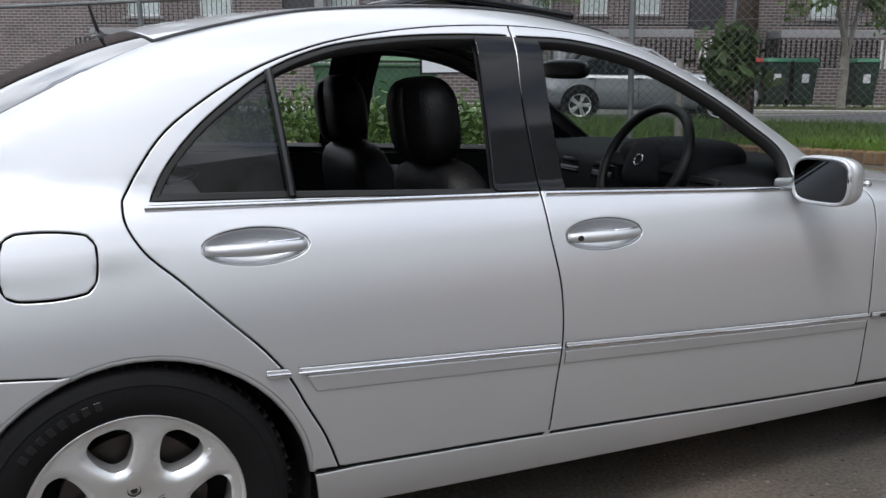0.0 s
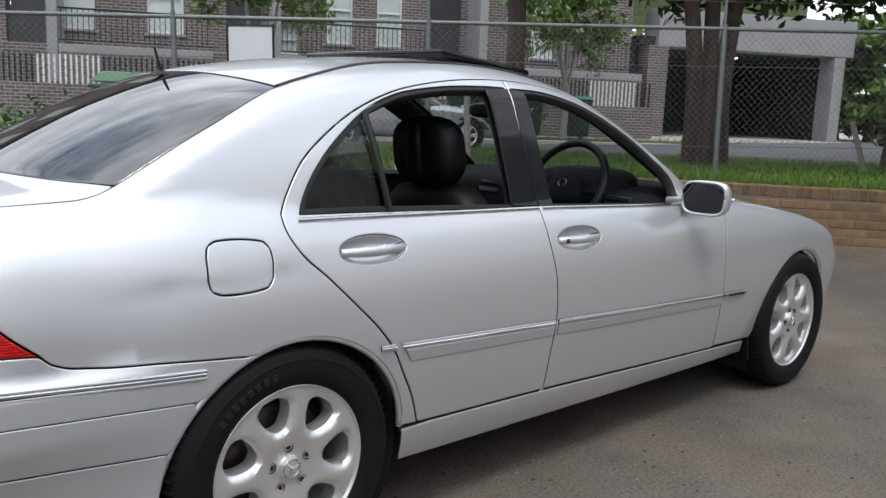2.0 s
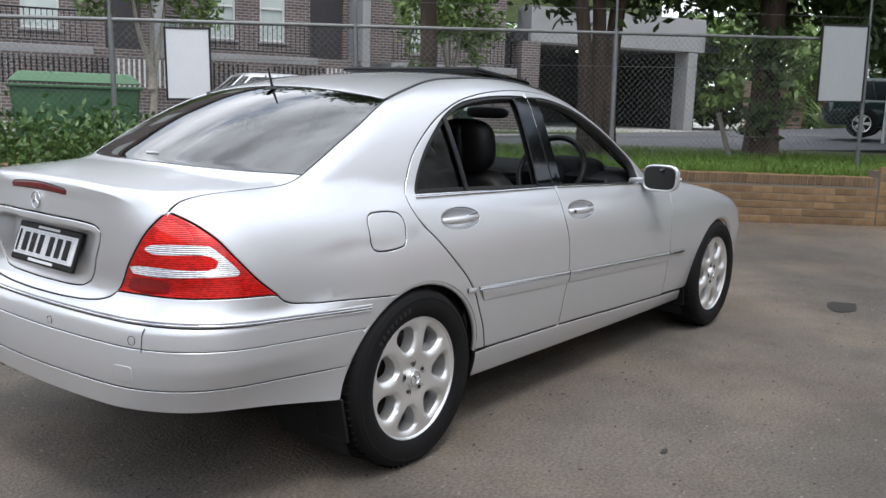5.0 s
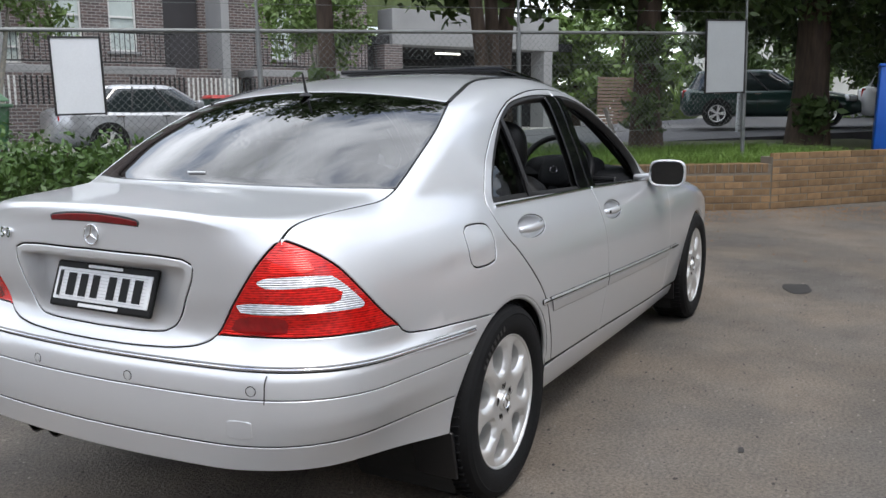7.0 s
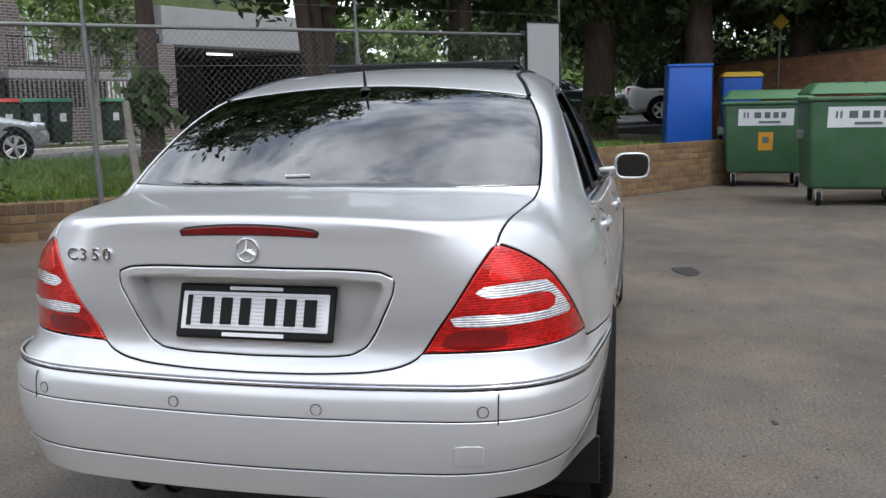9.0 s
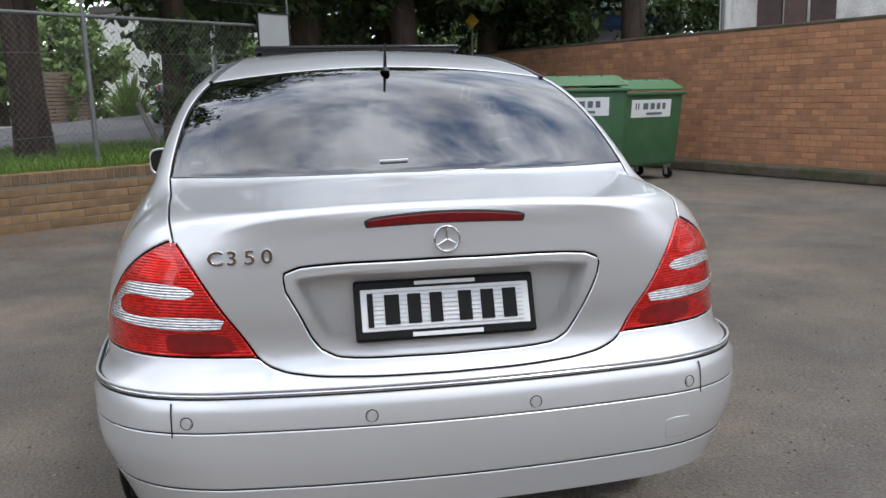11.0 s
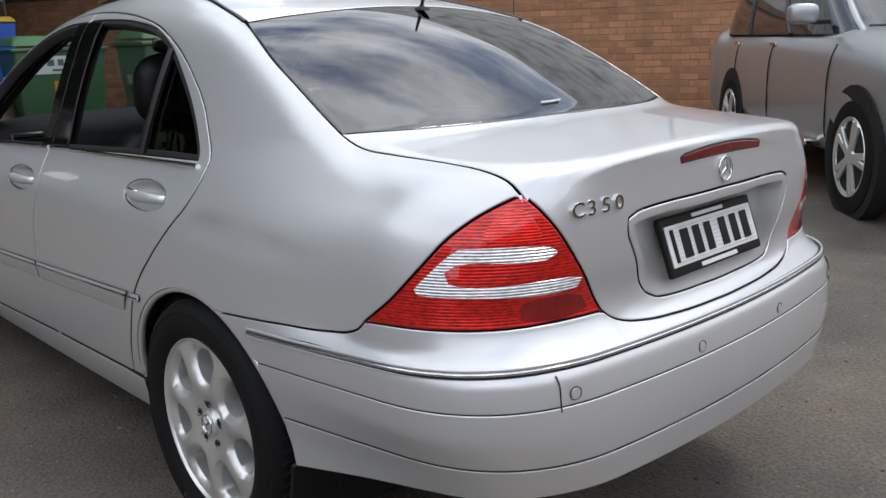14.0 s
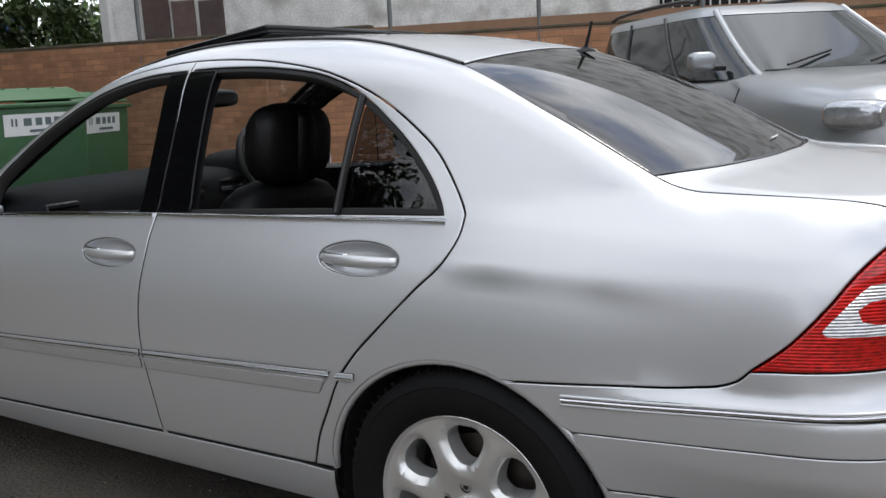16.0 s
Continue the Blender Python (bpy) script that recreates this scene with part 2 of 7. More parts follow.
def smooth(ob, angle=None):
    me = ob.data
    me.polygons.foreach_set("use_smooth", [True] * len(me.polygons))
    if angle:
        me.set_sharp_from_angle(angle=radians(angle))
    return ob


def thing(name, m, label, category, group="", kind=""):
    ob = new(name)
    ob.matrix_world = m
    return tagged(ob, label, category, group, kind)


def box(bm, size, m=Matrix(), bevel=0.0, segments=2):
    """Adds a box of that size about the origin of m, with rounded edges."""
    got = bmesh.ops.create_cube(bm, size=1)["verts"]
    bmesh.ops.scale(bm, vec=size, verts=got)
    if bevel:
        edges = list({e for v in got for e in v.link_edges})
        got = bmesh.ops.bevel(bm, geom=edges, offset=bevel, segments=segments, affect="EDGES", profile=.5)["verts"]
        got = list({v for v in got})
    bmesh.ops.transform(bm, matrix=m, verts=got)
    return got


def boxed(size, m=Matrix(), bevel=0.0, segments=2):
    bm = bmesh.new()
    box(bm, size, m, bevel, segments)
    return bm


def rod(bm, a, b, r1, r2=None, sides=10):
    a, b = Vector(a), Vector(b)
    m = Matrix.Translation((a + b) / 2) @ (b - a).to_track_quat("Z", "Y").to_matrix().to_4x4()
    return bmesh.ops.create_cone(bm, cap_ends=True, segments=sides, radius1=r1, radius2=r1 if r2 is None else r2, depth=(b - a).length, matrix=m)["verts"]


def rodded(a, b, r1, r2=None, sides=10):
    bm = bmesh.new()
    rod(bm, a, b, r1, r2, sides)
    return bm


def lathe(profile, sides=48, m=Matrix()):
    """Turns (radius, height) pairs about z."""
    bm = bmesh.new()
    rings = []
    for r, h in profile:
        rings.append([bm.verts.new(m @ Vector((r * math.cos(2 * math.pi * i / sides), r * math.sin(2 * math.pi * i / sides), h))) for i in range(sides)])
    for a, b in zip(rings, rings[1:]):
        for i in range(sides):
            j = (i + 1) % sides
            bm.faces.new((a[i], a[j], b[j], b[i]))
    return bm


def sweep(points, radius, sides=8, closed=False, flat=1.0):
    """A tube along points; flat squeezes it along z."""
    bm = bmesh.new()
    pts = [Vector(p) for p in points]
    rings = []
    for i, p in enumerate(pts):
        a = pts[i - 1] if i or closed else p
        b = pts[(i + 1) % len(pts)] if i < len(pts) - 1 or closed else p
        t = (b - a).normalized()
        u = t.cross(Vector((0, 0, 1)))
        u = u.normalized() if u.length > 1e-4 else Vector((1, 0, 0))
        v = u.cross(t).normalized()
        r = radius(i / max(1, len(pts) - 1)) if callable(radius) else radius
        rings.append([bm.verts.new(p + r * (math.cos(2 * math.pi * k / sides) * u + flat * math.sin(2 * math.pi * k / sides) * v)) for k in range(sides)])
    for a, b in (list(zip(rings, rings[1:])) + ([(rings[-1], rings[0])] if closed else [])):
        for k in range(sides):
            j = (k + 1) % sides
            bm.faces.new((a[k], a[j], b[j], b[k]))
    if not closed:
        bm.faces.new(rings[0][::-1])
        bm.faces.new(rings[-1])
    bmesh.ops.recalc_face_normals(bm, faces=bm.faces)
    return bm


def spline3(points, n=12):
    """A smooth line through points, as an array."""
    p = np.array(points, float)
    if len(p) == 2:
        return np.linspace(p[0], p[1], n)
    d = np.concatenate([[0], np.cumsum(np.linalg.norm(np.diff(p, axis=0), axis=1))])
    q = np.linspace(0, d[-1], n * (len(p) - 1) + 1)
    return np.stack([curve_of(*zip(d, p[:, k]))(q) for k in range(p.shape[1])], -1)


# ---- panels cut out of the skin ----
CX, CY, CR = -.40, .30, .50
UP1 = CY + CR * math.pi / 2
S2 = 2 ** .5


def to_plane(p, how):
    x, y, z = p[:, 0], p[:, 1], p[:, 2]
    if how == "side":
        return np.stack([x, (z - y) / S2], -1)
    if how == "rear":
        return np.stack([y, (z + x) / S2], -1)
    if how == "top":
        return np.stack([x, y], -1)
    if how == "nose":
        x = 2.5 - x
    ya = np.abs(y)
    turn = np.arctan2(np.maximum(ya - CY, 0), np.maximum(CX - x, 1e-6))
    u = np.where(x > CX, UP1 + (x - CX), np.where(ya < CY, ya, CY + CR * turn))
    return np.stack([u * np.where(y < 0, -1, 1), z], -1)


def from_plane(q, how):
    a, b = q[:, 0], q[:, 1]
    o = np.zeros(len(q))
    if how == "side":
        way = np.array([0, -1, -1]) / S2
        start = np.stack([a, -b / S2, b / S2], -1) - 1.7 * way
        return onto_skin(start, way, 2.6)
    if how == "rear":
        way = np.array([1, 0, -1]) / S2
        start = np.stack([b / S2, a, b / S2], -1) - 2.2 * way
        return onto_skin(start, way, 3.0, 200)
    if how == "top":
        return onto_skin(np.stack([a, b, o + 1.7], -1), np.array([0, 0, -1.0]), 1.6)
    s, u = np.where(a < 0, -1, 1), np.abs(a)
    turn = np.clip((u - CY) / CR, 0, math.pi / 2)
    base = np.stack([np.where(u > UP1, CX + u - UP1, CX), s * np.minimum(u, CY), b], -1)
    out = np.stack([-np.cos(turn), s * np.sin(turn), o], -1)
    if how == "nose":
        base[:, 0] = 2.5 - base[:, 0]
        out[:, 0] *= -1
    return onto_skin(base + 1.1 * out, -out, 1.1)


def inside(q, loop):
    x, y = q[:, 0], q[:, 1]
    hit = np.zeros(len(q), bool)
    for (x0, y0), (x1, y1) in zip(loop, np.roll(loop, -1, 0)):
        cross = (y0 > y) != (y1 > y)
        hit ^= cross & (x < (x1 - x0) * (y - y0) / ((y1 - y0) if y1 != y0 else 1e-12) + x0)
    return hit


def even(loop, step):
    """A closed plane loop with even steps, turning left."""
    d = np.linalg.norm(np.roll(loop, -1, 0) - loop, axis=1)
    loop = loop[d > 1e-5]
    d = np.linalg.norm(np.roll(loop, -1, 0) - loop, axis=1)
    s = np.concatenate([[0], np.cumsum(d)])
    n = max(12, int(s[-1] / step))
    q = np.linspace(0, s[-1], n, endpoint=False)
    ring = np.vstack([loop, loop[:1]])
    out = np.stack([np.interp(q, s, ring[:, k]) for k in (0, 1)], -1)
    x, y = out[:, 0], out[:, 1]
    if np.sum(x * np.roll(y, -1) - np.roll(x, -1) * y) < 0:
        out = out[::-1]
    return out


def shrunk(loop, by):
    t = np.roll(loop, -1, 0) - np.roll(loop, 1, 0)
    t /= np.linalg.norm(t, axis=1, keepdims=True) + 1e-12
    return loop + by * np.stack([-t[:, 1], t[:, 0]], -1)


def flush(name, loop, how, material, parent, holes=(), gap=.0045, lip=.016, grid=.03, step=.014, lift=0.0, lining=None, flip=False, label="", shape=None, lining_depth=.03):
    """A part cut out of the skin along a loop of places, its edges rounded and turned in. flip: on the car's other side."""
    rings = []
    for k, places in enumerate([loop, *holes]):
        ring = even(to_plane(np.array(places, float), how), step)
        rings.append(shrunk(ring, gap / 2 if k == 0 else -gap / 2))
    edge = [shrunk(r, .0028 if k == 0 else -.0028) for k, r in enumerate(rings)]
    lo, hi = edge[0].min(0), edge[0].max(0)
    gx, gy = np.meshgrid(np.arange(lo[0], hi[0], grid), np.arange(lo[1], hi[1], grid))
    gx = gx + (np.arange(gx.shape[0]) % 2)[:, None] * grid / 2
    inner = np.stack([gx.ravel(), gy.ravel()], -1)
    keep = inside(inner, edge[0])
    for h in edge[1:]:
        keep &= ~inside(inner, h)
    for e in edge:
        keep &= (np.linalg.norm(inner[:, None, :] - e[None], axis=2).min(1) > .55 * step)
    inner = inner[keep]
    flat = np.vstack([*edge, inner])
    lines, at = [], 0
    for e in edge:
        lines += [(at + i, at + (i + 1) % len(e)) for i in range(len(e))]
        at += len(e)
    vs, _, fs, _, _, _ = geometry.delaunay_2d_cdt([Vector(v) for v in flat.tolist()], lines, [], 0, 1e-6)
    flat = np.array([list(v) for v in vs])
    mid = np.array([flat[list(f)].mean(0) for f in fs])
    ok = inside(mid, edge[0])
    for h in edge[1:]:
        ok &= ~inside(mid, h)
    faces = [list(f) for f, k in zip(fs, ok) if k]
    place, found = from_plane(flat, how)
    normal = skin_normal(place)
    place = place + normal * lift
    if shape:
        place, normal = shape(place, normal)
    verts, norms = [place], [normal]
    at = len(flat)
    for e, r in zip(edge, rings):
        pe, _ = from_plane(e, how)
        pr, _ = from_plane(r, how)
        ne, nr = skin_normal(pe), skin_normal(pr)
        if shape:
            pe, ne = shape(pe + ne * lift, ne)
            pr, nr = shape(pr + nr * lift, nr)
        else:
            pe, pr = pe + ne * lift, pr + nr * lift
        out = pr - pe
        out -= nr * (out * nr).sum(1, keepdims=True)
        out /= np.linalg.norm(out, axis=1, keepdims=True) + 1e-9
        half = nr + out
        half /= np.linalg.norm(half, axis=1, keepdims=True)
        verts += [pe, pr - nr * .0018, pr - nr * lip]
        norms += [ne, half, out]
        n = len(e)
        for a in (0, n):
            for i in range(n):
                j = (i + 1) % n
                faces.append([at + a + i, at + a + n + i, at + a + n + j, at + a + j])
        at += 3 * n
    verts, norms = np.vstack(verts), np.vstack(norms)
    dark = [0] * (len(faces) - sum(2 * len(e) for e in edge))
    for e in edge:
        dark += [0] * len(e) + [1] * len(e)
    if flip:
        verts, norms = verts * (1, -1, 1), norms * (1, -1, 1)
    turned = []
    for f in faces:
        a, b, c = verts[f[0]], verts[f[1]], verts[f[2]]
        w = np.cross(b - a, c - a)
        turned.append(f if np.dot(w, norms[f].mean(0)) >= 0 else f[::-1])
    me = bpy.data.meshes.new(name)
    me.from_pydata(verts.tolist(), [], turned)
    me.polygons.foreach_set("use_smooth", [True] * len(me.polygons))
    me.normals_split_custom_set_from_vertices(norms.tolist())
    ob = part(name, me, material, parent, label)
    # silver panels' turned-in edges are coloured black to stand for shade in the gaps
    if material == SILVER:
        me.materials.append(SEAL_AND_SHADE)
        me.polygons.foreach_set("material_index", dark)
    if lining:
        tri = [f for f in turned[:len([k for k in ok if k])]]
        used = np.array(place - normal * lining_depth) * ((1, -1, 1) if flip else (1, 1, 1))
        ml = bpy.data.meshes.new("lining")
        ml.from_pydata(used.tolist(), [], [f[::-1] for f in tri])
        ml.polygons.foreach_set("use_smooth", [True] * len(ml.polygons))
        part("lining", ml, lining, ob)
    return ob
# ---- the silver sedan: x to its nose, y to its left, its rear axle over the origin ----
car = thing("car", Matrix(), "silver metallic four-door sedan with windows down, parked on asphalt", "car")


def on_side(*xz, n=10):
    """A line over the car's flank, given as (x, z)."""
    q = spline3([(x, 0, z) for x, z in xz], n)
    q[:, 1] = 1.4
    return onto_skin(q, np.array([0, -1.0, 0]), 1.5, 200)[0]


def on_top(*xy, n=10):
    q = spline3([(x, y, 1.7) for x, y in xy], n)
    return onto_skin(q, np.array([0, 0, -1.0]), 1.6, 200)[0]


def on_tail(*yz, n=10):
    q = spline3([(-1.5, y, z) for y, z in yz], n)
    return onto_skin(q, np.array([1.0, 0, 0]), 1.2, 300)[0]


def on_wrap(*uz, n=10):
    return from_plane(spline3(list(uz), n), "wrap")[0]


def chain(*lines):
    return np.vstack(lines)


def arc(cx, cz, r, a0, a1, n=30):
    """A wheel arch, degrees from the front over the top."""
    a = np.radians(np.linspace(a0, a1, n))
    return on_side(*[(cx + r * math.cos(t), cz + r * math.sin(t)) for t in a], n=1)


def sided(name, loop, how, material, parent_of, **k):
    """The same part on both flanks; returns left, right."""
    return [flush(name, loop, how, material, parent_of[i] if isinstance(parent_of, (list, tuple)) else parent_of, flip=bool(i), **k) for i in (0, 1)]


def rounded(loop, r, n=5):
    """Rounds the corners of a plane polygon of few points."""
    out = []
    p = np.array(loop, float)
    for i in range(len(p)):
        a, b, c = p[i - 1], p[i], p[(i + 1) % len(p)]
        u, v = a - b, c - b
        lu, lv = np.linalg.norm(u), np.linalg.norm(v)
        k = min(r, lu * .45, lv * .45)
        s, e = b + u / lu * k, b + v / lv * k
        for t in np.linspace(0, 1, n):
            out.append((1 - t) ** 2 * s + 2 * t * (1 - t) * b + t * t * e)
    return np.array(out)


def ellipse(cx, cz, a, b, n=36):
    t = np.linspace(0, 2 * math.pi, n, endpoint=False)
    return [(cx + a * math.cos(k), cz + b * math.sin(k)) for k in t]


# lines that the panels share
rail = on_side((.015, .958), (.05, 1.015), (.10, 1.08), (.19, 1.15), (.30, 1.213), (.445, 1.268), (.64, 1.308), (.86, 1.328), (1.10, 1.325), (1.35, 1.285), (1.58, 1.190), (1.78, 1.06), (1.955, .935))
door_rear = on_side((.015, .958), (.015, .925), (.04, .87), (.11, .80), (.20, .71), (.26, .65), (.315, .58), (.357, .50), (.395, .43), (.432, .335))
door_gap = on_side((.972, 1.322), (.955, 1.135), (.964, .933), (.966, .84), (.985, .70), (.990, .58), (.982, .45), (.980, .325))
wing_gap = on_side((2.035, .905), (2.058, .86), (2.058, .80), (2.042, .70), (2.045, .51), (2.07, .29))
sill_line = on_side((.432, .335), (.980, .325), (1.6, .303), (2.07, .284), (2.345, .272))
k_rail = int(np.argmin(np.abs(rail[:, 0] - .972)))
k_sill = int(np.argmin(np.abs(sill_line[:, 0] - .980)))
k_sill2 = int(np.argmin(np.abs(sill_line[:, 0] - 2.07)))
rear_opening = chain(on_side((.068, .955), (.095, 1.005), (.16, 1.083), (.25, 1.157), (.36, 1.226), (.47, 1.266), (.64, 1.294), (.86, 1.306), (.957, 1.306)),
                     on_side((.957, 1.306), (.943, 1.135), (.952, .929)), on_side((.952, .929), (.60, .941), (.36, .948), (.068, .955)))
front_opening = chain(on_side((.985, 1.304), (1.15, 1.298), (1.35, 1.256), (1.53, 1.175), (1.68, 1.08), (1.79, .985), (1.80, .90)),
                      on_side((1.80, .90), (1.40, .913), (.976, .929)), on_side((.976, .929), (.966, 1.135), (.985, 1.304)))
arch = arc(.020, .300, .356, -8, 198)
arch_front = arc(2.757, .300, .351, -20, 186)
bumper_line = on_side((-.10, .632), (-.325, .650), (-.48, .660), (-.535, .668), (-.560, .680), (-.577, .698))
lamp_outer = on_side((-.577, .698), (-.640, .751), (-.695, .815), (-.745, .882), (-.790, .925), (-.816, .944))
lamp_inner = on_tail((.546, .940), (.513, .89), (.467, .815), (.42, .745), (.393, .703))
lamp_bottom = on_wrap((float(to_plane(bumper_line[-1:], "wrap")[0, 0]), .698), (.85, .701), (.78, .703), (.62, .704), (.50, .705), (.393, .703))
boot_side = on_top((-.362, .602), (-.46, .591), (-.60, .578), (-.70, .568), (-.80, .556), (-.828, .549))
glass_side = on_top((.118, .520), (.03, .548), (-.08, .577), (-.20, .592), (-.30, .600), (-.362, .602))
roof_edge = on_top((.118, .520), (.24, .495), (.46, .445), (.80, .450), (1.10, .455), (1.33, .462))
pillar_edge = on_top((1.33, .462), (1.50, .500), (1.70, .548), (1.88, .590), (2.02, .620))
bonnet_side = on_top((2.02, .620), (2.10, .640), (2.30, .640), (2.60, .615), (2.95, .560), (3.22, .460))

# doors
doors = {}
rear_loop = chain(rail[:k_rail + 1], door_gap, sill_line[:k_sill + 1][::-1], door_rear[::-1])
front_loop = chain(rail[k_rail:], wing_gap, sill_line[k_sill:k_sill2 + 1][::-1], door_gap[::-1])
grip_rear, grip_front = (.268, .857), (1.118, .826)
for name, loop, hole, grip in (("rear_door", rear_loop, rear_opening, grip_rear), ("front_door", front_loop, front_opening, grip_front)):
    dish = on_side(*ellipse(*grip, .112, .036), n=1)

    def sunk(p, n, grip=grip):
        d = 1 - ((p[:, 0] - grip[0]) / .114) ** 2 - ((p[:, 2] - grip[1]) / .038) ** 2
        d = np.clip(d, 0, 1)
        q = p - n * (.030 * (d * (2 - d)))[:, None]
        tilt = n.copy()
        s = .030 * 2 * (1 - d) * (d > 0)
        tilt[:, 0] += -s * 2 * (p[:, 0] - grip[0]) / .114 ** 2 * 1.0
        tilt[:, 2] += -s * 2 * (p[:, 2] - grip[1]) / .038 ** 2 * 1.0
        tilt /= np.linalg.norm(tilt, axis=1, keepdims=True)
        return q, tilt
    doors[name] = sided(name, loop, "side", SILVER, car, holes=[hole, dish], lining=CABIN, grid=.028, lining_depth=.045)
    for i, door in enumerate(doors[name]):
        flush("handle_recess", dish, "side", SILVER, door, gap=.0008, lip=.002, grid=.008, step=.008, shape=sunk, flip=bool(i))
        s = -1 if i else 1
        y0 = float(on_side((grip[0], grip[1]), (grip[0] + .001, grip[1]))[0][1])
        xs = np.linspace(-.104, .104, 15)
        bar = [(grip[0] + x, s * (y0 + .012 - 1.6 * x * x), grip[1] - .004) for x in xs]
        smooth(part("handle", sweep(bar, lambda t: .0105 + .0035 * math.sin(math.pi * t), 12, flat=1.05), SILVER, door, "silver pull handle with a chrome end"))
        cap = [(grip[0] + x, s * (y0 + .0125 - 1.6 * x * x), grip[1] + .008) for x in np.linspace(.02, .10, 7)]
        smooth(part("handle_insert", sweep(cap, .004, 8), CHROME, door))
        if name == "front_door" and i:
            part("keyhole", rodded((grip[0] - .078, s * (y0 + .010), grip[1] - .004), (grip[0] - .078, s * (y0 + .0165), grip[1] - .004), .007, sides=16), DARK_METAL, door)

# black pillar covers, seals, quarter lights and chrome under the windows
cover_rear = chain(on_side((.862, 1.300), (.9705, 1.302)), on_side((.9705, 1.302), (.9535, 1.135), (.9625, .932)), on_side((.9625, .932), (.842, .937)), on_side((.842, .937), (.85, 1.12), (.862, 1.300)))
cover_front = chain(on_side((.9735, 1.300), (1.045, 1.296)), on_side((1.045, 1.296), (1.03, 1.12), (1.037, .930)), on_side((1.037, .930), (.9655, .932)), on_side((.9655, .932), (.9565, 1.135), (.9735, 1.300)))
sided("pillar_cover", cover_rear, "side", BLACK_GLOSS, doors["rear_door"], gap=.001, lip=.006, lift=.002, lining=CABIN)
sided("pillar_cover", cover_front, "side", BLACK_GLOSS, doors["front_door"], gap=.001, lip=.006, lift=.002, lining=CABIN)


def drawn_in(loop3, by):
    """A side loop moved inwards by so much."""
    r = shrunk(even(to_plane(loop3, "side"), .012), by)
    return from_plane(r, "side")[0]


for name, hole in (("rear_door", rear_opening), ("front_door", front_opening)):
    sided("window_seal", hole, "side", SEAL_AND_SHADE, doors[name], holes=[drawn_in(hole, .014)], gap=.0005, lip=.03, lift=-.004, grid=.02, step=.012)
quarter = chain(on_side((.080, .960), (.105, 1.005), (.168, 1.078), (.255, 1.148), (.335, 1.200)), on_side((.335, 1.200), (.352, .953)), on_side((.352, .953), (.20, .957), (.080, .960)))
sided("quarter_light", quarter, "side", SIDE_GLASS, doors["rear_door"], gap=.0, lip=.004, lift=-.010, step=.02, grid=.05)
for i in (0, 1):
    s = -1 if i else 1
    post = on_side((.340, 1.215), (.348, 1.09), (.358, .950)) * (1, s, 1)
    smooth(part("window_bar", sweep([tuple(p) for p in post], .010, 8), BLACK_TRIM, doors["rear_door"][i]), 40)
    for name, a, b in (("rear_door", .055, .955), ("front_door", .975, 1.80)):
        xs = np.linspace(a, b, 14)
        z = .9515 - (xs - .07) * .0165 - .010 - np.maximum(xs - 1, 0) * .016
        line = on_side(*zip(xs, z), n=2) * (1, s, 1)
        smooth(part("belt_trim", sweep([tuple(p + (0, s * .002, 0)) for p in line], .0055, 8, flat=1.2), CHROME, doors[name][i], "bright chrome trim under the window"), 60)

# the body behind and over the doors
arch_up = np.array([q for q in arch if (q[0] > .022 and q[2] > .345) or (q[0] <= .022 and q[2] > .636)])
side_loop = chain(rail[::-1], door_rear[1:], on_side((.432, .335), (.365, .338), n=4), arch_up,
                  bumper_line, lamp_outer, boot_side[::-1], glass_side[::-1], roof_edge, pillar_edge, on_side((2.03, .905), (1.955, .935), n=4))
flap_loop = on_side(*rounded([(-.215, .786), (-.045, .790), (-.038, .902), (-.208, .911)], .035), n=1)
flush("rear_quarter", side_loop, "side", SILVER, car, lining=CABIN, lining_depth=.05)
quarter_right = flush("rear_quarter", side_loop, "side", SILVER, car, holes=[flap_loop], lining=CABIN, lining_depth=.05, flip=True)
flush("fuel_flap", flap_loop, "side", SILVER, quarter_right, flip=True, grid=.025, step=.008)

# front wings, bonnet, nose
af = arch_front[arch_front[:, 2] > .275]
wing_loop = chain(wing_gap, on_side((2.07, .290), (2.39, .275), n=4), af[::-1], on_side((3.12, .275), (3.22, .30), (3.27, .44), (3.255, .60), n=4), bonnet_side[::-1], on_side((2.03, .93), (2.035, .905), n=3))
sided("front_wing", wing_loop, "side", SILVER, car, grid=.035)
mirror_y = lambda q: q[::-1] * (1, -1, 1)
bonnet_loop = chain(bonnet_side, on_top((3.22, .460), (3.30, .2), (3.32, 0)), mirror_y(on_top((3.22, .460), (3.30, .2), (3.32, 0)))[1:], mirror_y(bonnet_side), mirror_y(on_top((2.12, 0), (2.09, .3), (2.02, .620))), on_top((2.12, 0), (2.09, .3), (2.02, .620)))
flush("bonnet", bonnet_loop, "top", SILVER, car, grid=.05)

# roof, windows, boot
roof_front = on_top((1.33, .462), (1.38, .25), (1.395, 0))
roof_rear = on_top((.118, .520), (.092, .25), (.085, 0))
vent = on_top(*rounded([(.85, .395), (1.27, .395), (1.27, -.395), (.85, -.395)], .05), n=1)
roof_loop = chain(roof_rear[::-1], roof_edge, roof_front, mirror_y(roof_front)[1:], mirror_y(roof_edge), mirror_y(roof_rear[::-1]))
roof = flush("roof", roof_loop, "top", SILVER, car, holes=[vent], lining=CABIN, lining_depth=.035, gap=.010)
tail_cut = on_top((-.362, .602), (-.446, .42), (-.505, .2), (-.522, 0))
glass_loop = chain(glass_side, tail_cut, mirror_y(tail_cut)[1:], mirror_y(glass_side), mirror_y(roof_rear[::-1]), roof_rear[::-1])
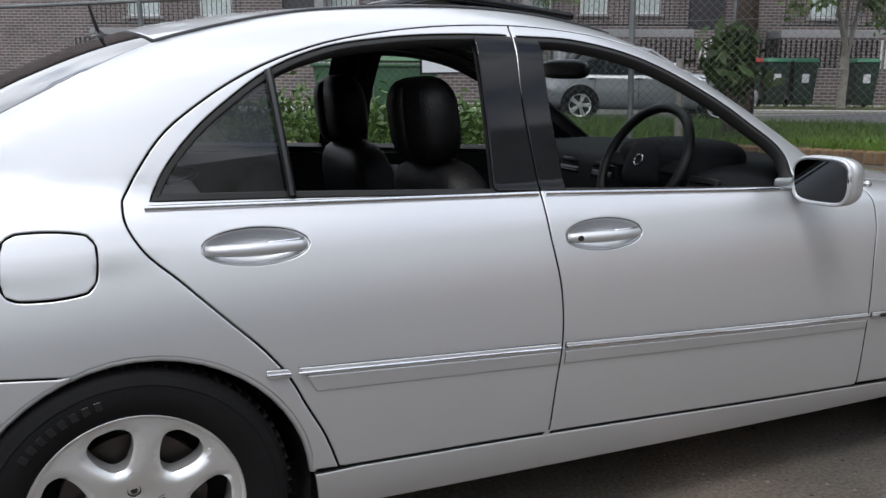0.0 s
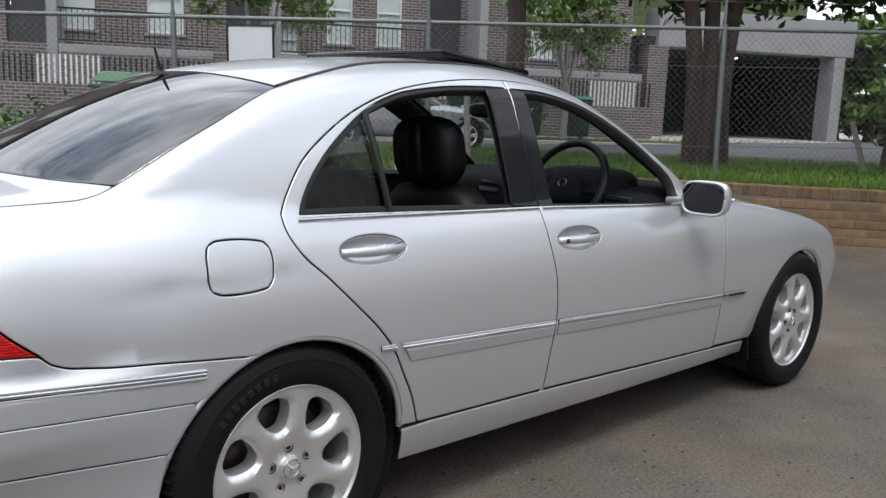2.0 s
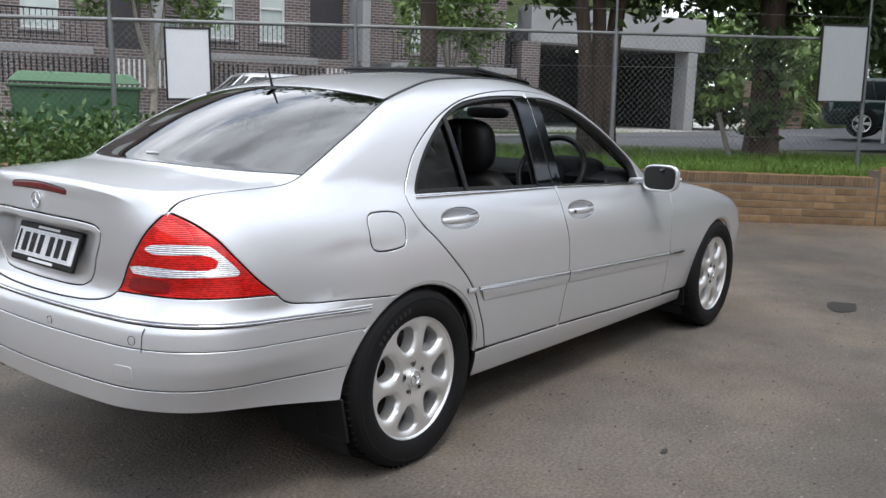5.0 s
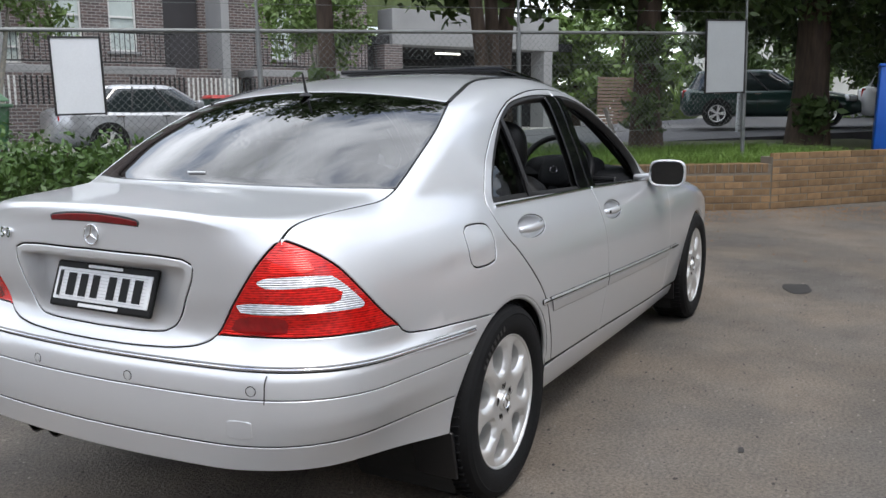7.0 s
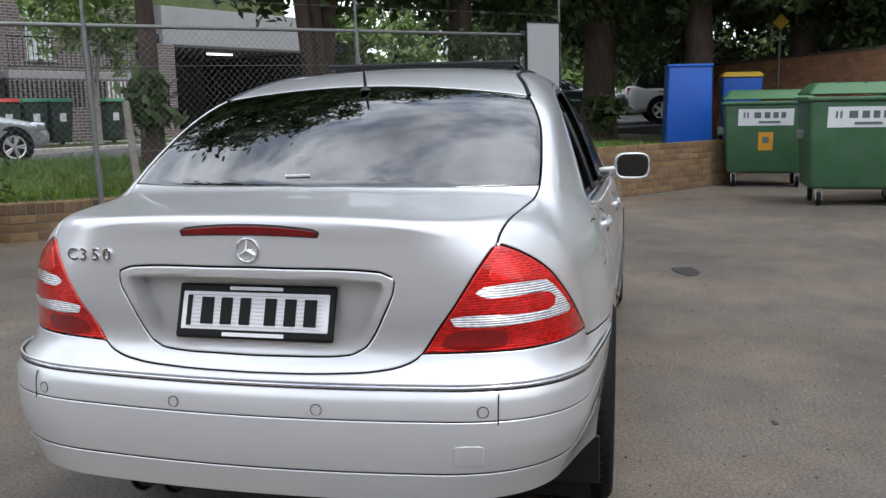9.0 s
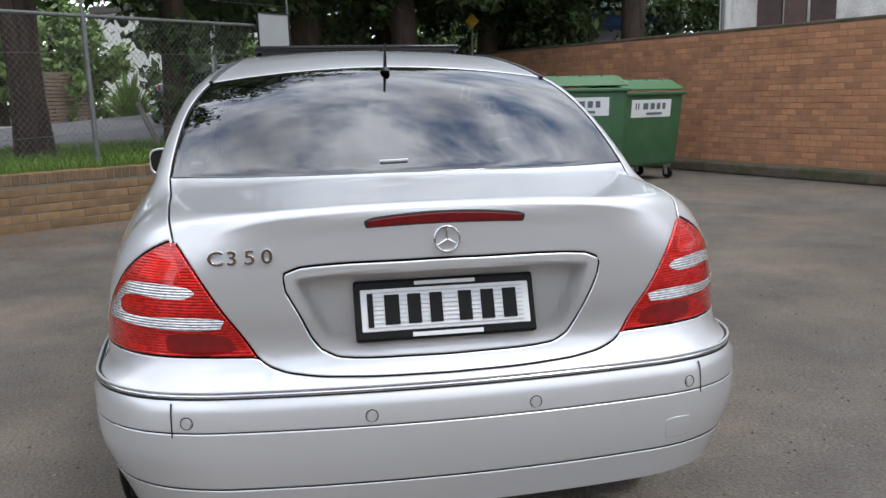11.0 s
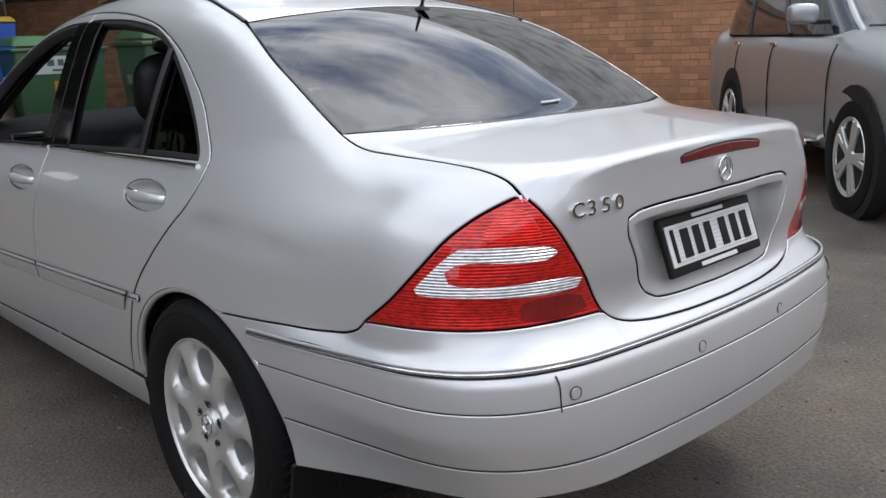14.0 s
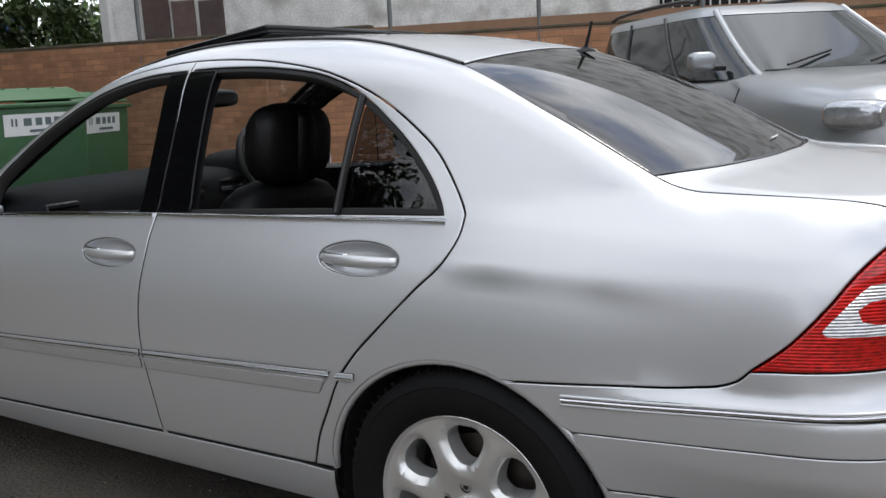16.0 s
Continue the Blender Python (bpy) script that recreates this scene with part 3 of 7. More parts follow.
flush("rear_window", glass_loop, "top", REAR_GLASS, car, gap=.008, lip=.004, lift=-.002, label="dark tinted rear windscreen")
flush("rear_window_seal", glass_loop, "top", BLACK_TRIM, car, holes=[from_plane(shrunk(even(to_plane(glass_loop, "top"), .014), .022), "top")[0]], gap=.004, lip=.01, lift=-.006)
mark = on_top((-.470, .012), (-.471, .046), (-.470, .082))
mark_n = skin_normal(mark)
part("window_sticker", sweep([tuple(p + n * .002) for p, n in zip(mark, mark_n)], .0026, 6), PLATE_WHITE, car, "small white sticker line on the rear windscreen")
cowl = on_top((2.02, .620), (2.09, .3), (2.12, 0))
screen_loop = chain(pillar_edge, cowl, mirror_y(cowl)[1:], mirror_y(pillar_edge), roof_front * (1, -1, 1), roof_front[::-1][1:])
flush("windscreen", screen_loop, "top", CLEAR_GLASS, car, gap=.012, lip=.004, lift=-.002)
flush("windscreen_seal", screen_loop, "top", BLACK_TRIM, car, holes=[from_plane(shrunk(even(to_plane(screen_loop, "top"), .014), .03), "top")[0]], gap=.004, lip=.01, lift=-.006)
for i in (0, 1):
    s = -1 if i else 1
    smooth(part("roof_moulding", sweep([tuple(p * (1, s, 1) - (0, 0, .002)) for p in roof_edge], .008, 8), BLACK_TRIM, roof), 50)

# the sunroof, tilted up at its rear edge
tilt = Matrix.Translation((1.275, 0, 1.372)) @ Matrix.Rotation(radians(6.2), 4, "Y")
bm = boxed((.44, .80, .022), tilt @ Matrix.Translation((-.235, 0, .008)), .009, 3)
for v in bm.verts:
    v.co.z -= .10 * v.co.y ** 2
smooth(part("sunroof", bm, BLACK_GLOSS, car, "black glass sunroof tilted open"), 40)
part("sunroof_frame", boxed((.41, .75, .016), tilt @ Matrix.Translation((-.235, 0, -.014)), .004), BLACK_TRIM, car)

boot_low = on_tail((.393, .703), (.375, .688), (.345, .676), (.29, .667), (.2, .662), (0, .659))
half_boot = chain(boot_side, lamp_inner, boot_low)
boot_loop = chain(half_boot, mirror_y(half_boot)[1:], tail_cut * (1, -1, 1), tail_cut[::-1])
recess = on_tail(*rounded([(.352, .886), (0, .895), (-.352, .886), (-.262, .697), (0, .690), (.262, .697)], .05, 7), n=1)
recess_plane = np.array([(q[1], q[2]) for q in recess])


def plate_dish(p, n):
    yz = p[:, 1:]
    a, b = recess_plane, np.roll(recess_plane, -1, 0)
    d = np.full(len(p), 9.0)
    for s, e in zip(a, b):
        w = e - s
        t = np.clip(((yz - s) @ w) / (w @ w), 0, 1)
        d = np.minimum(d, np.linalg.norm(yz - s - t[:, None] * w, axis=1))
    t = np.clip((d - .020) / .020, 0, 1)
    q = p.copy()
    depth = .060 * t * t * (3 - 2 * t)
    q[:, 0] += depth * (.35 + .65 * np.clip((p[:, 2] - .69) / .17, 0, 1))
    return q, n


boot = flush("boot_lid", boot_loop, "rear", SILVER, car, holes=[recess], grid=.017, gap=.0045)
dish = flush("plate_recess", recess, "rear", SILVER, boot, gap=.003, lip=.004, grid=.008, step=.01, shape=plate_dish)
dish.data.normals_split_custom_set([(0, 0, 0)] * len(dish.data.loops))
high_lamp = on_tail(*rounded([(.165, .963), (.165, .978), (-.165, .978), (-.165, .963)], .005), n=1)
HIGH_RED = mat("high_lamp_red", (.17, .003, .005), .22, .1, .25, 40, coat=.4)
lamp_seat = on_tail(*rounded([(.171, .9595), (.171, .9815), (-.171, .9815), (-.171, .9595)], .007), n=1)
flush("lamp_seal", lamp_seat, "rear", SEAL_AND_SHADE, boot, gap=.0, lip=.003, lift=.0012, grid=.02, step=.008)
flush("high_brake_lamp", high_lamp, "rear", HIGH_RED, boot, gap=.0, lip=.006, lift=.0025, grid=.02, step=.008, label="long red high brake lamp")
slope = pose(-.886, 0, .785, 0, 0, 0) @ Matrix.Rotation(radians(20), 4, "Y")
plate = part("plate_frame", boxed((.012, .385, .128), slope, .006, 2), PLATE_BLACK, boot, "black plastic number plate surround")
part("number_plate", boxed((.006, .358, .088), slope @ Matrix.Translation((-.006, 0, 0)), .002), PLATE_WHITE, plate, "white ribbed number plate")
for k in range(9):
    part("plate_rib", boxed((.002, .33, .0012), slope @ Matrix.Translation((-.0098, 0, -.036 + .009 * k))), mat("plate_grey", (.45, .45, .46), .5) if k == 0 else bpy.data.materials["plate_grey"], plate)
for y, w in ((.115, .040), (.068, .036), (.022, .034), (-.040, .036), (-.088, .036), (-.136, .038)):
    part("plate_mark", boxed((.002, w * .78, .062), slope @ Matrix.Translation((-.0105, y, 0)), .0004, 1), PLATE_BLACK, plate)
part("plate_mark", boxed((.002, .012, .070), slope @ Matrix.Translation((-.0105, .160, 0)), .0004, 1), PLATE_BLACK, plate)
part("plate_mark", boxed((.002, .13, .008), slope @ Matrix.Translation((-.0075, 0, .053)), .0004, 1), PLATE_WHITE, plate)
part("plate_mark", boxed((.002, .15, .009), slope @ Matrix.Translation((-.0075, 0, -.054)), .0004, 1), PLATE_WHITE, plate)
# round emblem
seat_e = on_tail((0, .934), (.001, .934))[0]
m = pose(*(seat_e + (-.004, 0, 0)), 0, -86, 0)
bm = bmesh.new()
ringp = [m @ Vector((.026 * math.cos(t), .026 * math.sin(t), 0)) for t in np.linspace(0, 2 * math.pi, 36, endpoint=False)]
emblem = smooth(part("emblem", sweep(ringp, .0026, 8, closed=True), CHROME, boot, "round chrome emblem"), 60)
for k in range(3):
    t = radians(120 * k)
    part("emblem_arm", rodded(m @ Vector((0, 0, .001)), m @ Vector((.024 * math.cos(t), .024 * math.sin(t), .001)), .0045, .0012, 8), CHROME, emblem)


def letters(text, size, depth, material, parent, m, name="lettering"):
    cu = bpy.data.curves.new(name, "FONT")
    cu.body, cu.size, cu.extrude, cu.bevel_depth, cu.offset = text, size, depth, .0006, .0002
    tmp = bpy.data.objects.new(name, cu)
    scene.collection.objects.link(tmp)
    me = bpy.data.meshes.new_from_object(tmp.evaluated_get(bpy.context.evaluated_depsgraph_get()))
    bpy.data.objects.remove(tmp)
    me.transform(m)
    me.materials.clear()
    return part(name, me, material, parent)


badge_at = on_tail((.480, .896), (.350, .900))
a, b = Vector(badge_at[0]), Vector(badge_at[-1])
ux = (b - a).normalized()
uy = (Vector((.10, 0, 1)) - ux * ux.dot(Vector((.10, 0, 1)))).normalized()
frame_m = Matrix((ux, uy, ux.cross(uy))).transposed().to_4x4()
for text, f in (("C", 0.0), ("3", .29), ("5", .56), ("0", .82)):
    letters(text, .040, .003, CHROME, boot, Matrix.Translation(a + (b - a) * f + ux.cross(uy) * .003) @ frame_m @ Matrix.Diagonal((1.18, 1, 1, 1)))

# tail lamps
lamp_loop = chain(lamp_outer, lamp_inner, lamp_bottom[::-1])
band = on_wrap(*rounded([(.507, .850), (.695, .855), (.785, .768), (.70, .7655), (.460, .7640), (.452, .786), (.705, .788), (.722, .807), (.690, .828), (.516, .828)], .008, 5), n=1)
brake_cell = on_wrap(*rounded([(.535, .865), (.655, .868), (.625, .905), (.575, .925), (.552, .905)], .008, 4), n=1)
low_cell = on_wrap(*rounded([(.43, .715), (.585, .715), (.585, .752), (.452, .752)], .006, 4), n=1)
lamps = sided("tail_lamp", lamp_loop, "wrap", RED_LENS, car, grid=.02, step=.010, gap=.005, lip=.03, label="red tail lamp with two clear bands")
for i, lamp in enumerate(lamps):
    flush("clear_band", band, "wrap", CLEAR_LENS, lamp, gap=.0, lip=.003, lift=.0012, grid=.012, step=.005, flip=bool(i))
    flush("brake_cell", brake_cell, "wrap", BRIGHT_RED, lamp, gap=.0, lip=.001, lift=.0010, grid=.012, step=.006, flip=bool(i))
    flush("rear_reflector", low_cell, "wrap", DARK_RED_LENS, lamp, gap=.0, lip=.001, lift=.0010, grid=.012, step=.006, flip=bool(i))

# rear bumper in its three mouldings
def around(z_side, z_tail, u_end):
    """A level line round the tail from the left wheel to the right one."""
    u = np.linspace(u_end, -u_end, 240)
    t = np.clip((np.abs(u) - .5) / .9, 0, 1)
    return from_plane(np.stack([u, z_tail + (z_side - z_tail) * t ** 1.4], -1), "wrap")[0]


def u_of(x):
    return UP1 + (x - CX)


rear_arch = arch[arch[:, 0] < .02]
def arch_piece(z0, z1):
    q = rear_arch[(rear_arch[:, 2] > min(z0, z1)) & (rear_arch[:, 2] < max(z0, z1))]
    q = q[np.argsort(q[:, 2])]
    return q if z1 > z0 else q[::-1]


def arch_u(z):
    k = int(np.argmin(np.abs(rear_arch[:, 2] - z)))
    return u_of(rear_arch[k, 0])


top_half = chain(bumper_line, lamp_bottom, boot_low[1:])
def flared(z0, reach, base, amount):
    """A panel that leans out towards its lower edge."""
    def moved(p, n):
        t = np.clip((z0 - p[:, 2]) / reach, 0, 1.3)
        q = p + n * (base + amount * t * t)[:, None]
        m = n.copy()
        m[:, 2] += 1.7 * amount * t / reach
        return q, m / np.linalg.norm(m, axis=1, keepdims=True)
    return moved


line_mid, line_low = around(.537, .571, arch_u(.537)), around(.420, .452, arch_u(.420))
line_end = around(.285, .385, arch_u(.285))
bumper_loop = chain(top_half, mirror_y(top_half)[1:], arch_piece(.632, .537) * (1, -1, 1), line_mid[::-1], arch_piece(.537, .632))
bumper = flush("rear_bumper", bumper_loop, "wrap", SILVER, car, gap=.003, grid=.03)
flush("lower_bumper", chain(line_mid, arch_piece(.537, .420) * (1, -1, 1), line_low[::-1], arch_piece(.420, .537)), "wrap", SILVER, bumper, gap=.0025, grid=.03)
flush("skirt", chain(line_low, arch_piece(.420, .285) * (1, -1, 1), line_end[::-1], arch_piece(.285, .420)), "wrap", SILVER, bumper, gap=.0025, grid=.02, shape=flared(.43, .12, .002, .016))
strip = around(.604, .640, u_of(-.235))
strip_n = skin_normal(strip)
for dz, r, mt in ((0, .0045, CHROME), (.0085, .0032, SILVER), (-.0085, .0032, SILVER)):
    smooth(part("bumper_strip", sweep([tuple(p + k * .0015 + (0, 0, dz)) for p, k in zip(strip, strip_n)], r, 8), mt, bumper), 60)
smooth(part("bumper_strip_gap", sweep([tuple(p - k * .0080) for p, k in zip(strip, strip_n)], .0100, 8, flat=1.35), SEAL_AND_SHADE, bumper), 60)
for y in (.172, -.170, .536, -.534):
    p = on_tail((y, .592), (y + .001, .592))[0]
    n = Vector(skin_normal(p[None])[0])
    ring = [tuple(Vector(p) + .0125 * (math.cos(t) * n.cross(Vector((0, 0, 1))).normalized() + math.sin(t) * Vector((0, 0, 1))) + n * .0005) for t in np.linspace(0, 2 * math.pi, 24, endpoint=False)]
    sensor = part("parking_sensor", rodded(Vector(p) - n * .004, Vector(p) + n * .0025, .0105, .0095, 20), SILVER, bumper)
    part("sensor_ring", sweep(ring, .0010, 6, closed=True), DASH, sensor)
for s in (1, -1):
    seam = on_tail((.566, .628), (.566, .60), (.566, .562)) * (1, s, 1)
    part("bumper_seam", sweep([tuple(p) for p in seam], .0016, 6), SEAL_AND_SHADE, bumper)
flush("tow_cover", on_wrap(*rounded([(-.508, .472), (-.450, .472), (-.450, .517), (-.508, .517)], .004), n=1), "wrap", SILVER, bumper, gap=.0, lip=.003, lift=.0012, grid=.02, step=.006)
for y in (.23, .315):
    smooth(part("exhaust_tip", lathe([(.026, 0), (.030, .0), (.030, .16), (.024, .16), (.022, .01), (.001, .009)], 24, pose(-.900, y, .358, 0, 90, 0)), DARK_METAL, car), 40)

# sills and side mouldings
sill_loop = chain(on_side((.375, .330), (.432, .332), n=3), sill_line[1:], on_side((2.345, .272), (2.385, .195), n=4), on_side((2.385, .195), (1.4, .205), (.392, .212)), on_side((.392, .212), (.375, .330), n=4))
sided("sill", sill_loop, "side", SILVER, car, gap=.004, grid=.02, shape=flared(.315, .10, .001, -.010))


def strip_z(x):
    return .594 - (x - .263) * .0395


def leaned(p, n):
    t = np.clip((strip_z(p[:, 0]) - .014 - p[:, 2]) / .042, 0, 1)
    m = n.copy()
    m[:, 2] -= .13
    return p + n * (.0075 - .0055 * t)[:, None], m / np.linalg.norm(m, axis=1, keepdims=True)


for name, a, b in (("rear_door", .335, .980), ("front_door", .997, 2.037), (None, 2.052, 2.235), (None, .268, .318)):
    xs = np.linspace(a, b, 8)
    if name == "rear_door":
        lo_a, hi_a = a + .018, a
    else:
        lo_a, hi_a = a, a
    up = on_side(*[(x, strip_z(x) + .006) for x in np.linspace(hi_a, b, 8)], n=1)
    dn = on_side(*[(x, strip_z(x) - .014) for x in np.linspace(lo_a, b, 8)], n=1)
    low = on_side(*[(x, strip_z(x) - .054 + (x - .3) * .006) for x in np.linspace(lo_a + (.022 if name == "rear_door" else 0), b, 8)], n=1)
    hosts = doors[name] if name else [car, car]
    sided("side_moulding", chain(up, dn[::-1]), "side", SILVER, hosts, gap=.0, lip=.008, lift=.007, grid=.02, step=.01)
    if name:
        sided("lower_moulding", chain(dn, low[::-1]), "side", SILVER, hosts, gap=.0, lip=.004, grid=.02, step=.012, shape=leaned)
    for i in (0, 1):
        s = -1 if i else 1
        mid = on_side(*[(x, strip_z(x) - .004) for x in xs], n=1) * (1, s, 1)
        smooth(part("moulding_insert", sweep([tuple(p + (0, s * .0085, 0)) for p in mid], .0028, 6), CHROME, hosts[i]), 60)

# small dark badge bars at the front end of the mouldings
for s in (1, -1):
    q = on_side(*[(x, strip_z(x) - .004) for x in np.linspace(2.085, 2.205, 6)], n=1) * (1, s, 1)
    part("badge_bar", sweep([tuple(p + (0, s * .0105, 0)) for p in q], .0042, 6, flat=1.3), DARK_METAL, car)

# wheels
def wheel_mesh():
    """The seven-spoke rim's face, in the plane z = out."""
    def ring(r, n=90):
        t = np.linspace(0, 2 * math.pi, n, endpoint=False)
        return np.stack([r * np.cos(t), r * np.sin(t)], -1)
    outer = ring(.213)
    holes = []
    for k in range(7):
        c = math.pi / 2 + 2 * math.pi * (k + .5) / 7
        pts = []
        for rr, dt in ((.104, -.13), (.104, .13), (.142, .275), (.178, .275), (.193, .13), (.193, -.13), (.178, -.275), (.142, -.275)):
            pts.append((rr * math.cos(c + dt), rr * math.sin(c + dt)))
        holes.append(even(rounded(pts, .020, 5), .006))
    flat = [even(outer, .012)] + holes
    gx, gy = np.meshgrid(np.arange(-.22, .22, .012), np.arange(-.22, .22, .012))
    inner = np.stack([gx.ravel(), gy.ravel()], -1)
    keep = np.linalg.norm(inner, axis=1) < .207
    for h in holes:
        keep &= ~inside(inner, h) & (np.linalg.norm(inner[:, None] - h[None], axis=2).min(1) > .005)
    allp = np.vstack([*flat, inner[keep]])
    lines, at = [], 0
    for h in flat:
        lines += [(at + i, at + (i + 1) % len(h)) for i in range(len(h))]
        at += len(h)
    vs, _, fs, _, _, _ = geometry.delaunay_2d_cdt([Vector(v) for v in allp.tolist()], lines, [], 0, 1e-6)
    q = np.array([list(v) for v in vs])
    mid = np.array([q[list(f)].mean(0) for f in fs])
    ok = inside(mid, flat[0])
    for h in holes:
        ok &= ~inside(mid, h)
    r = np.linalg.norm(q, axis=1)
    near = np.min([np.linalg.norm(q[:, None] - h[None], axis=2).min(1) for h in holes], axis=0)
    z = curve_of((0, -.006), (.05, -.002), (.08, .006), (.13, .012), (.18, .008), (.205, .004), (.22, .004))(r)
    z = z - .016 * np.clip(1 - near / .017, 0, 1) ** 1.6
    bm = bmesh.new()
    bv = [bm.verts.new((a, b, c)) for (a, b), c in zip(q, z)]
    for f, k in zip(fs, ok):
        if k:
            bm.faces.new([bv[i] for i in f])
    bmesh.ops.recalc_face_normals(bm, faces=bm.faces)
    rim_edges = [e for e in bm.edges if e.is_boundary]
    got = bmesh.ops.extrude_edge_only(bm, edges=rim_edges)["geom"]
    bmesh.ops.translate(bm, vec=(0, 0, -.045), verts=[g for g in got if isinstance(g, bmesh.types.BMVert)])
    return bm


def wheel(m, name="wheel", bolts=True):
    w = new(name)
    w.parent, w.matrix_basis = car, m
    smooth(part("tyre", lathe([(.205, -.085), (.222, -.098), (.250, -.108), (.285, -.106), (.303, -.097), (.313, -.080), (.3165, -.05), (.3175, 0), (.3165, .05), (.313, .080), (.303, .097), (.290, .104), (.287, .1055), (.284, .104), (.262, .1075), (.240, .104), (.224, .096), (.216, .088), (.205, .080)], 72), TYRE, w, "black rubber tyre"), 30)
    bm = bmesh.new()
    for k in range(72):
        t = 2 * math.pi * k / 72
        for side in (-1, 1):
            box(bm, (.010, .052, .004), Matrix.Rotation(t + side * .02, 4, "Z") @ Matrix.Translation((.3172, 0, side * .052)) @ Matrix.Rotation(radians(90), 4, "X") @ Matrix.Rotation(radians(side * 12), 4, "X"))
    part("tread", bm, TYRE, w)["kind"] = "stuff"
    rim = part("rim", lathe([(.200, -.08), (.212, -.085), (.219, -.075), (.205, -.05), (.198, .0), (.203, .060), (.2165, .078), (.222, .083), (.2225, .089), (.218, .092), (.212, .088), (.209, .080)], 72), ALLOY, w, "silver alloy rim")
    smooth(rim, 40)
    face = wheel_mesh()
    bmesh.ops.translate(face, vec=(0, 0, .082), verts=face.verts)
    smooth(part("spokes", face, ALLOY, rim), 35)
    smooth(part("hub_cap", lathe([(.001, .006), (.024, .004), (.031, .0), (.033, -.006), (.034, -.016)], 32, pose(0, 0, .086)), ALLOY, rim), 40)
    part("cap_mark", sweep([(.024 * math.cos(t), .024 * math.sin(t), .0905) for t in np.linspace(0, 2 * math.pi, 30, endpoint=False)], .002, 6, closed=True), CHROME, rim)
    for k in range(3):
        t = radians(90 + 120 * k)
        part("cap_mark", rodded((0, 0, .0915), (.022 * math.cos(t), .022 * math.sin(t), .0905), .0045, .0012, 6), CHROME, rim)
    for k in range(5):
        t = radians(54 + 72 * k)
        c = (.056 * math.cos(t), .056 * math.sin(t))
        part("bolt_well", lathe([(.0135, .0035), (.0125, .004), (.0110, -.002), (.001, -.003)], 20, pose(*c, .080)), DARK_METAL, rim)
        part("bolt", rodded((*c, .074), (*c, .0825), .0085, .0075, 6), DARK_METAL, rim)
    for k in range(8):
        part("tyre_mark", boxed((.017, .013, .0012), Matrix.Rotation(radians(62 + 5.2 * k), 4, "Z") @ Matrix.Translation((.262, 0, .1079)), .0004, 1), BLACK_TRIM, w)
    part("brake_disc", lathe([(.05, .0), (.150, .0), (.152, -.01), (.150, -.022), (.05, -.022)], 40, pose(0, 0, .01)), BRAKE_DISC, w)
    part("wheel_back", lathe([(.001, -.06), (.205, -.06)], 40), UNDER, w)
    return w


for x, y in ((0.0, .70), (0.0, -.70), (2.722, .722), (2.722, -.722)):
    s = 1 if y > 0 else -1
    wheel(Matrix.Translation((x, y, .3175)) @ Matrix.Rotation(radians(-90 * s), 4, "X") @ Matrix.Rotation(radians((41.5 if s < 0 else 0) + 7 * x), 4, "Z"))
    cx = .022 if x < 1 else 2.757
    liner = bmesh.new()
    prof = [(a, r) for a in np.radians(np.linspace(-35, 215, 30)) for r in (1,)]
    rings = []
    for yy in (.40, .745):
        rings.append([liner.verts.new((cx + .352 * math.cos(a), s * yy, .300 + .352 * math.sin(a))) for a, _ in prof])
    for i in range(len(prof) - 1):
        liner.faces.new((rings[0][i], rings[0][i + 1], rings[1][i + 1], rings[1][i]))
    liner.faces.new(rings[0])
    part("wheel_arch_liner", liner, UNDER, car)
    lipline = (arch if x < 1 else arch_front) * (1, s, 1)
    smooth(part("arch_lip", sweep([tuple(p - (0, s * .012, 0)) for p in lipline[lipline[:, 2] > .31]], .010, 8), SILVER, car), 60)
    part("mud_flap", boxed((.012, .14, .16), pose(cx - .345 if x < 1 else cx - .352, s * .70, .245, 0, -12, 0), .004), BLACK_TRIM, car)

# floor of the car and dark shell under the cabin
part("underbody", boxed((3.5, 1.30, .10), pose(1.45, 0, .245), .03), UNDER, car)
part("boot_tub", boxed((.58, 1.0, .26), pose(-.52, 0, .56), .03), UNDER, car)
part("engine_bay", boxed((1.1, 1.1, .42), pose(2.72, 0, .50), .03), UNDER, car)

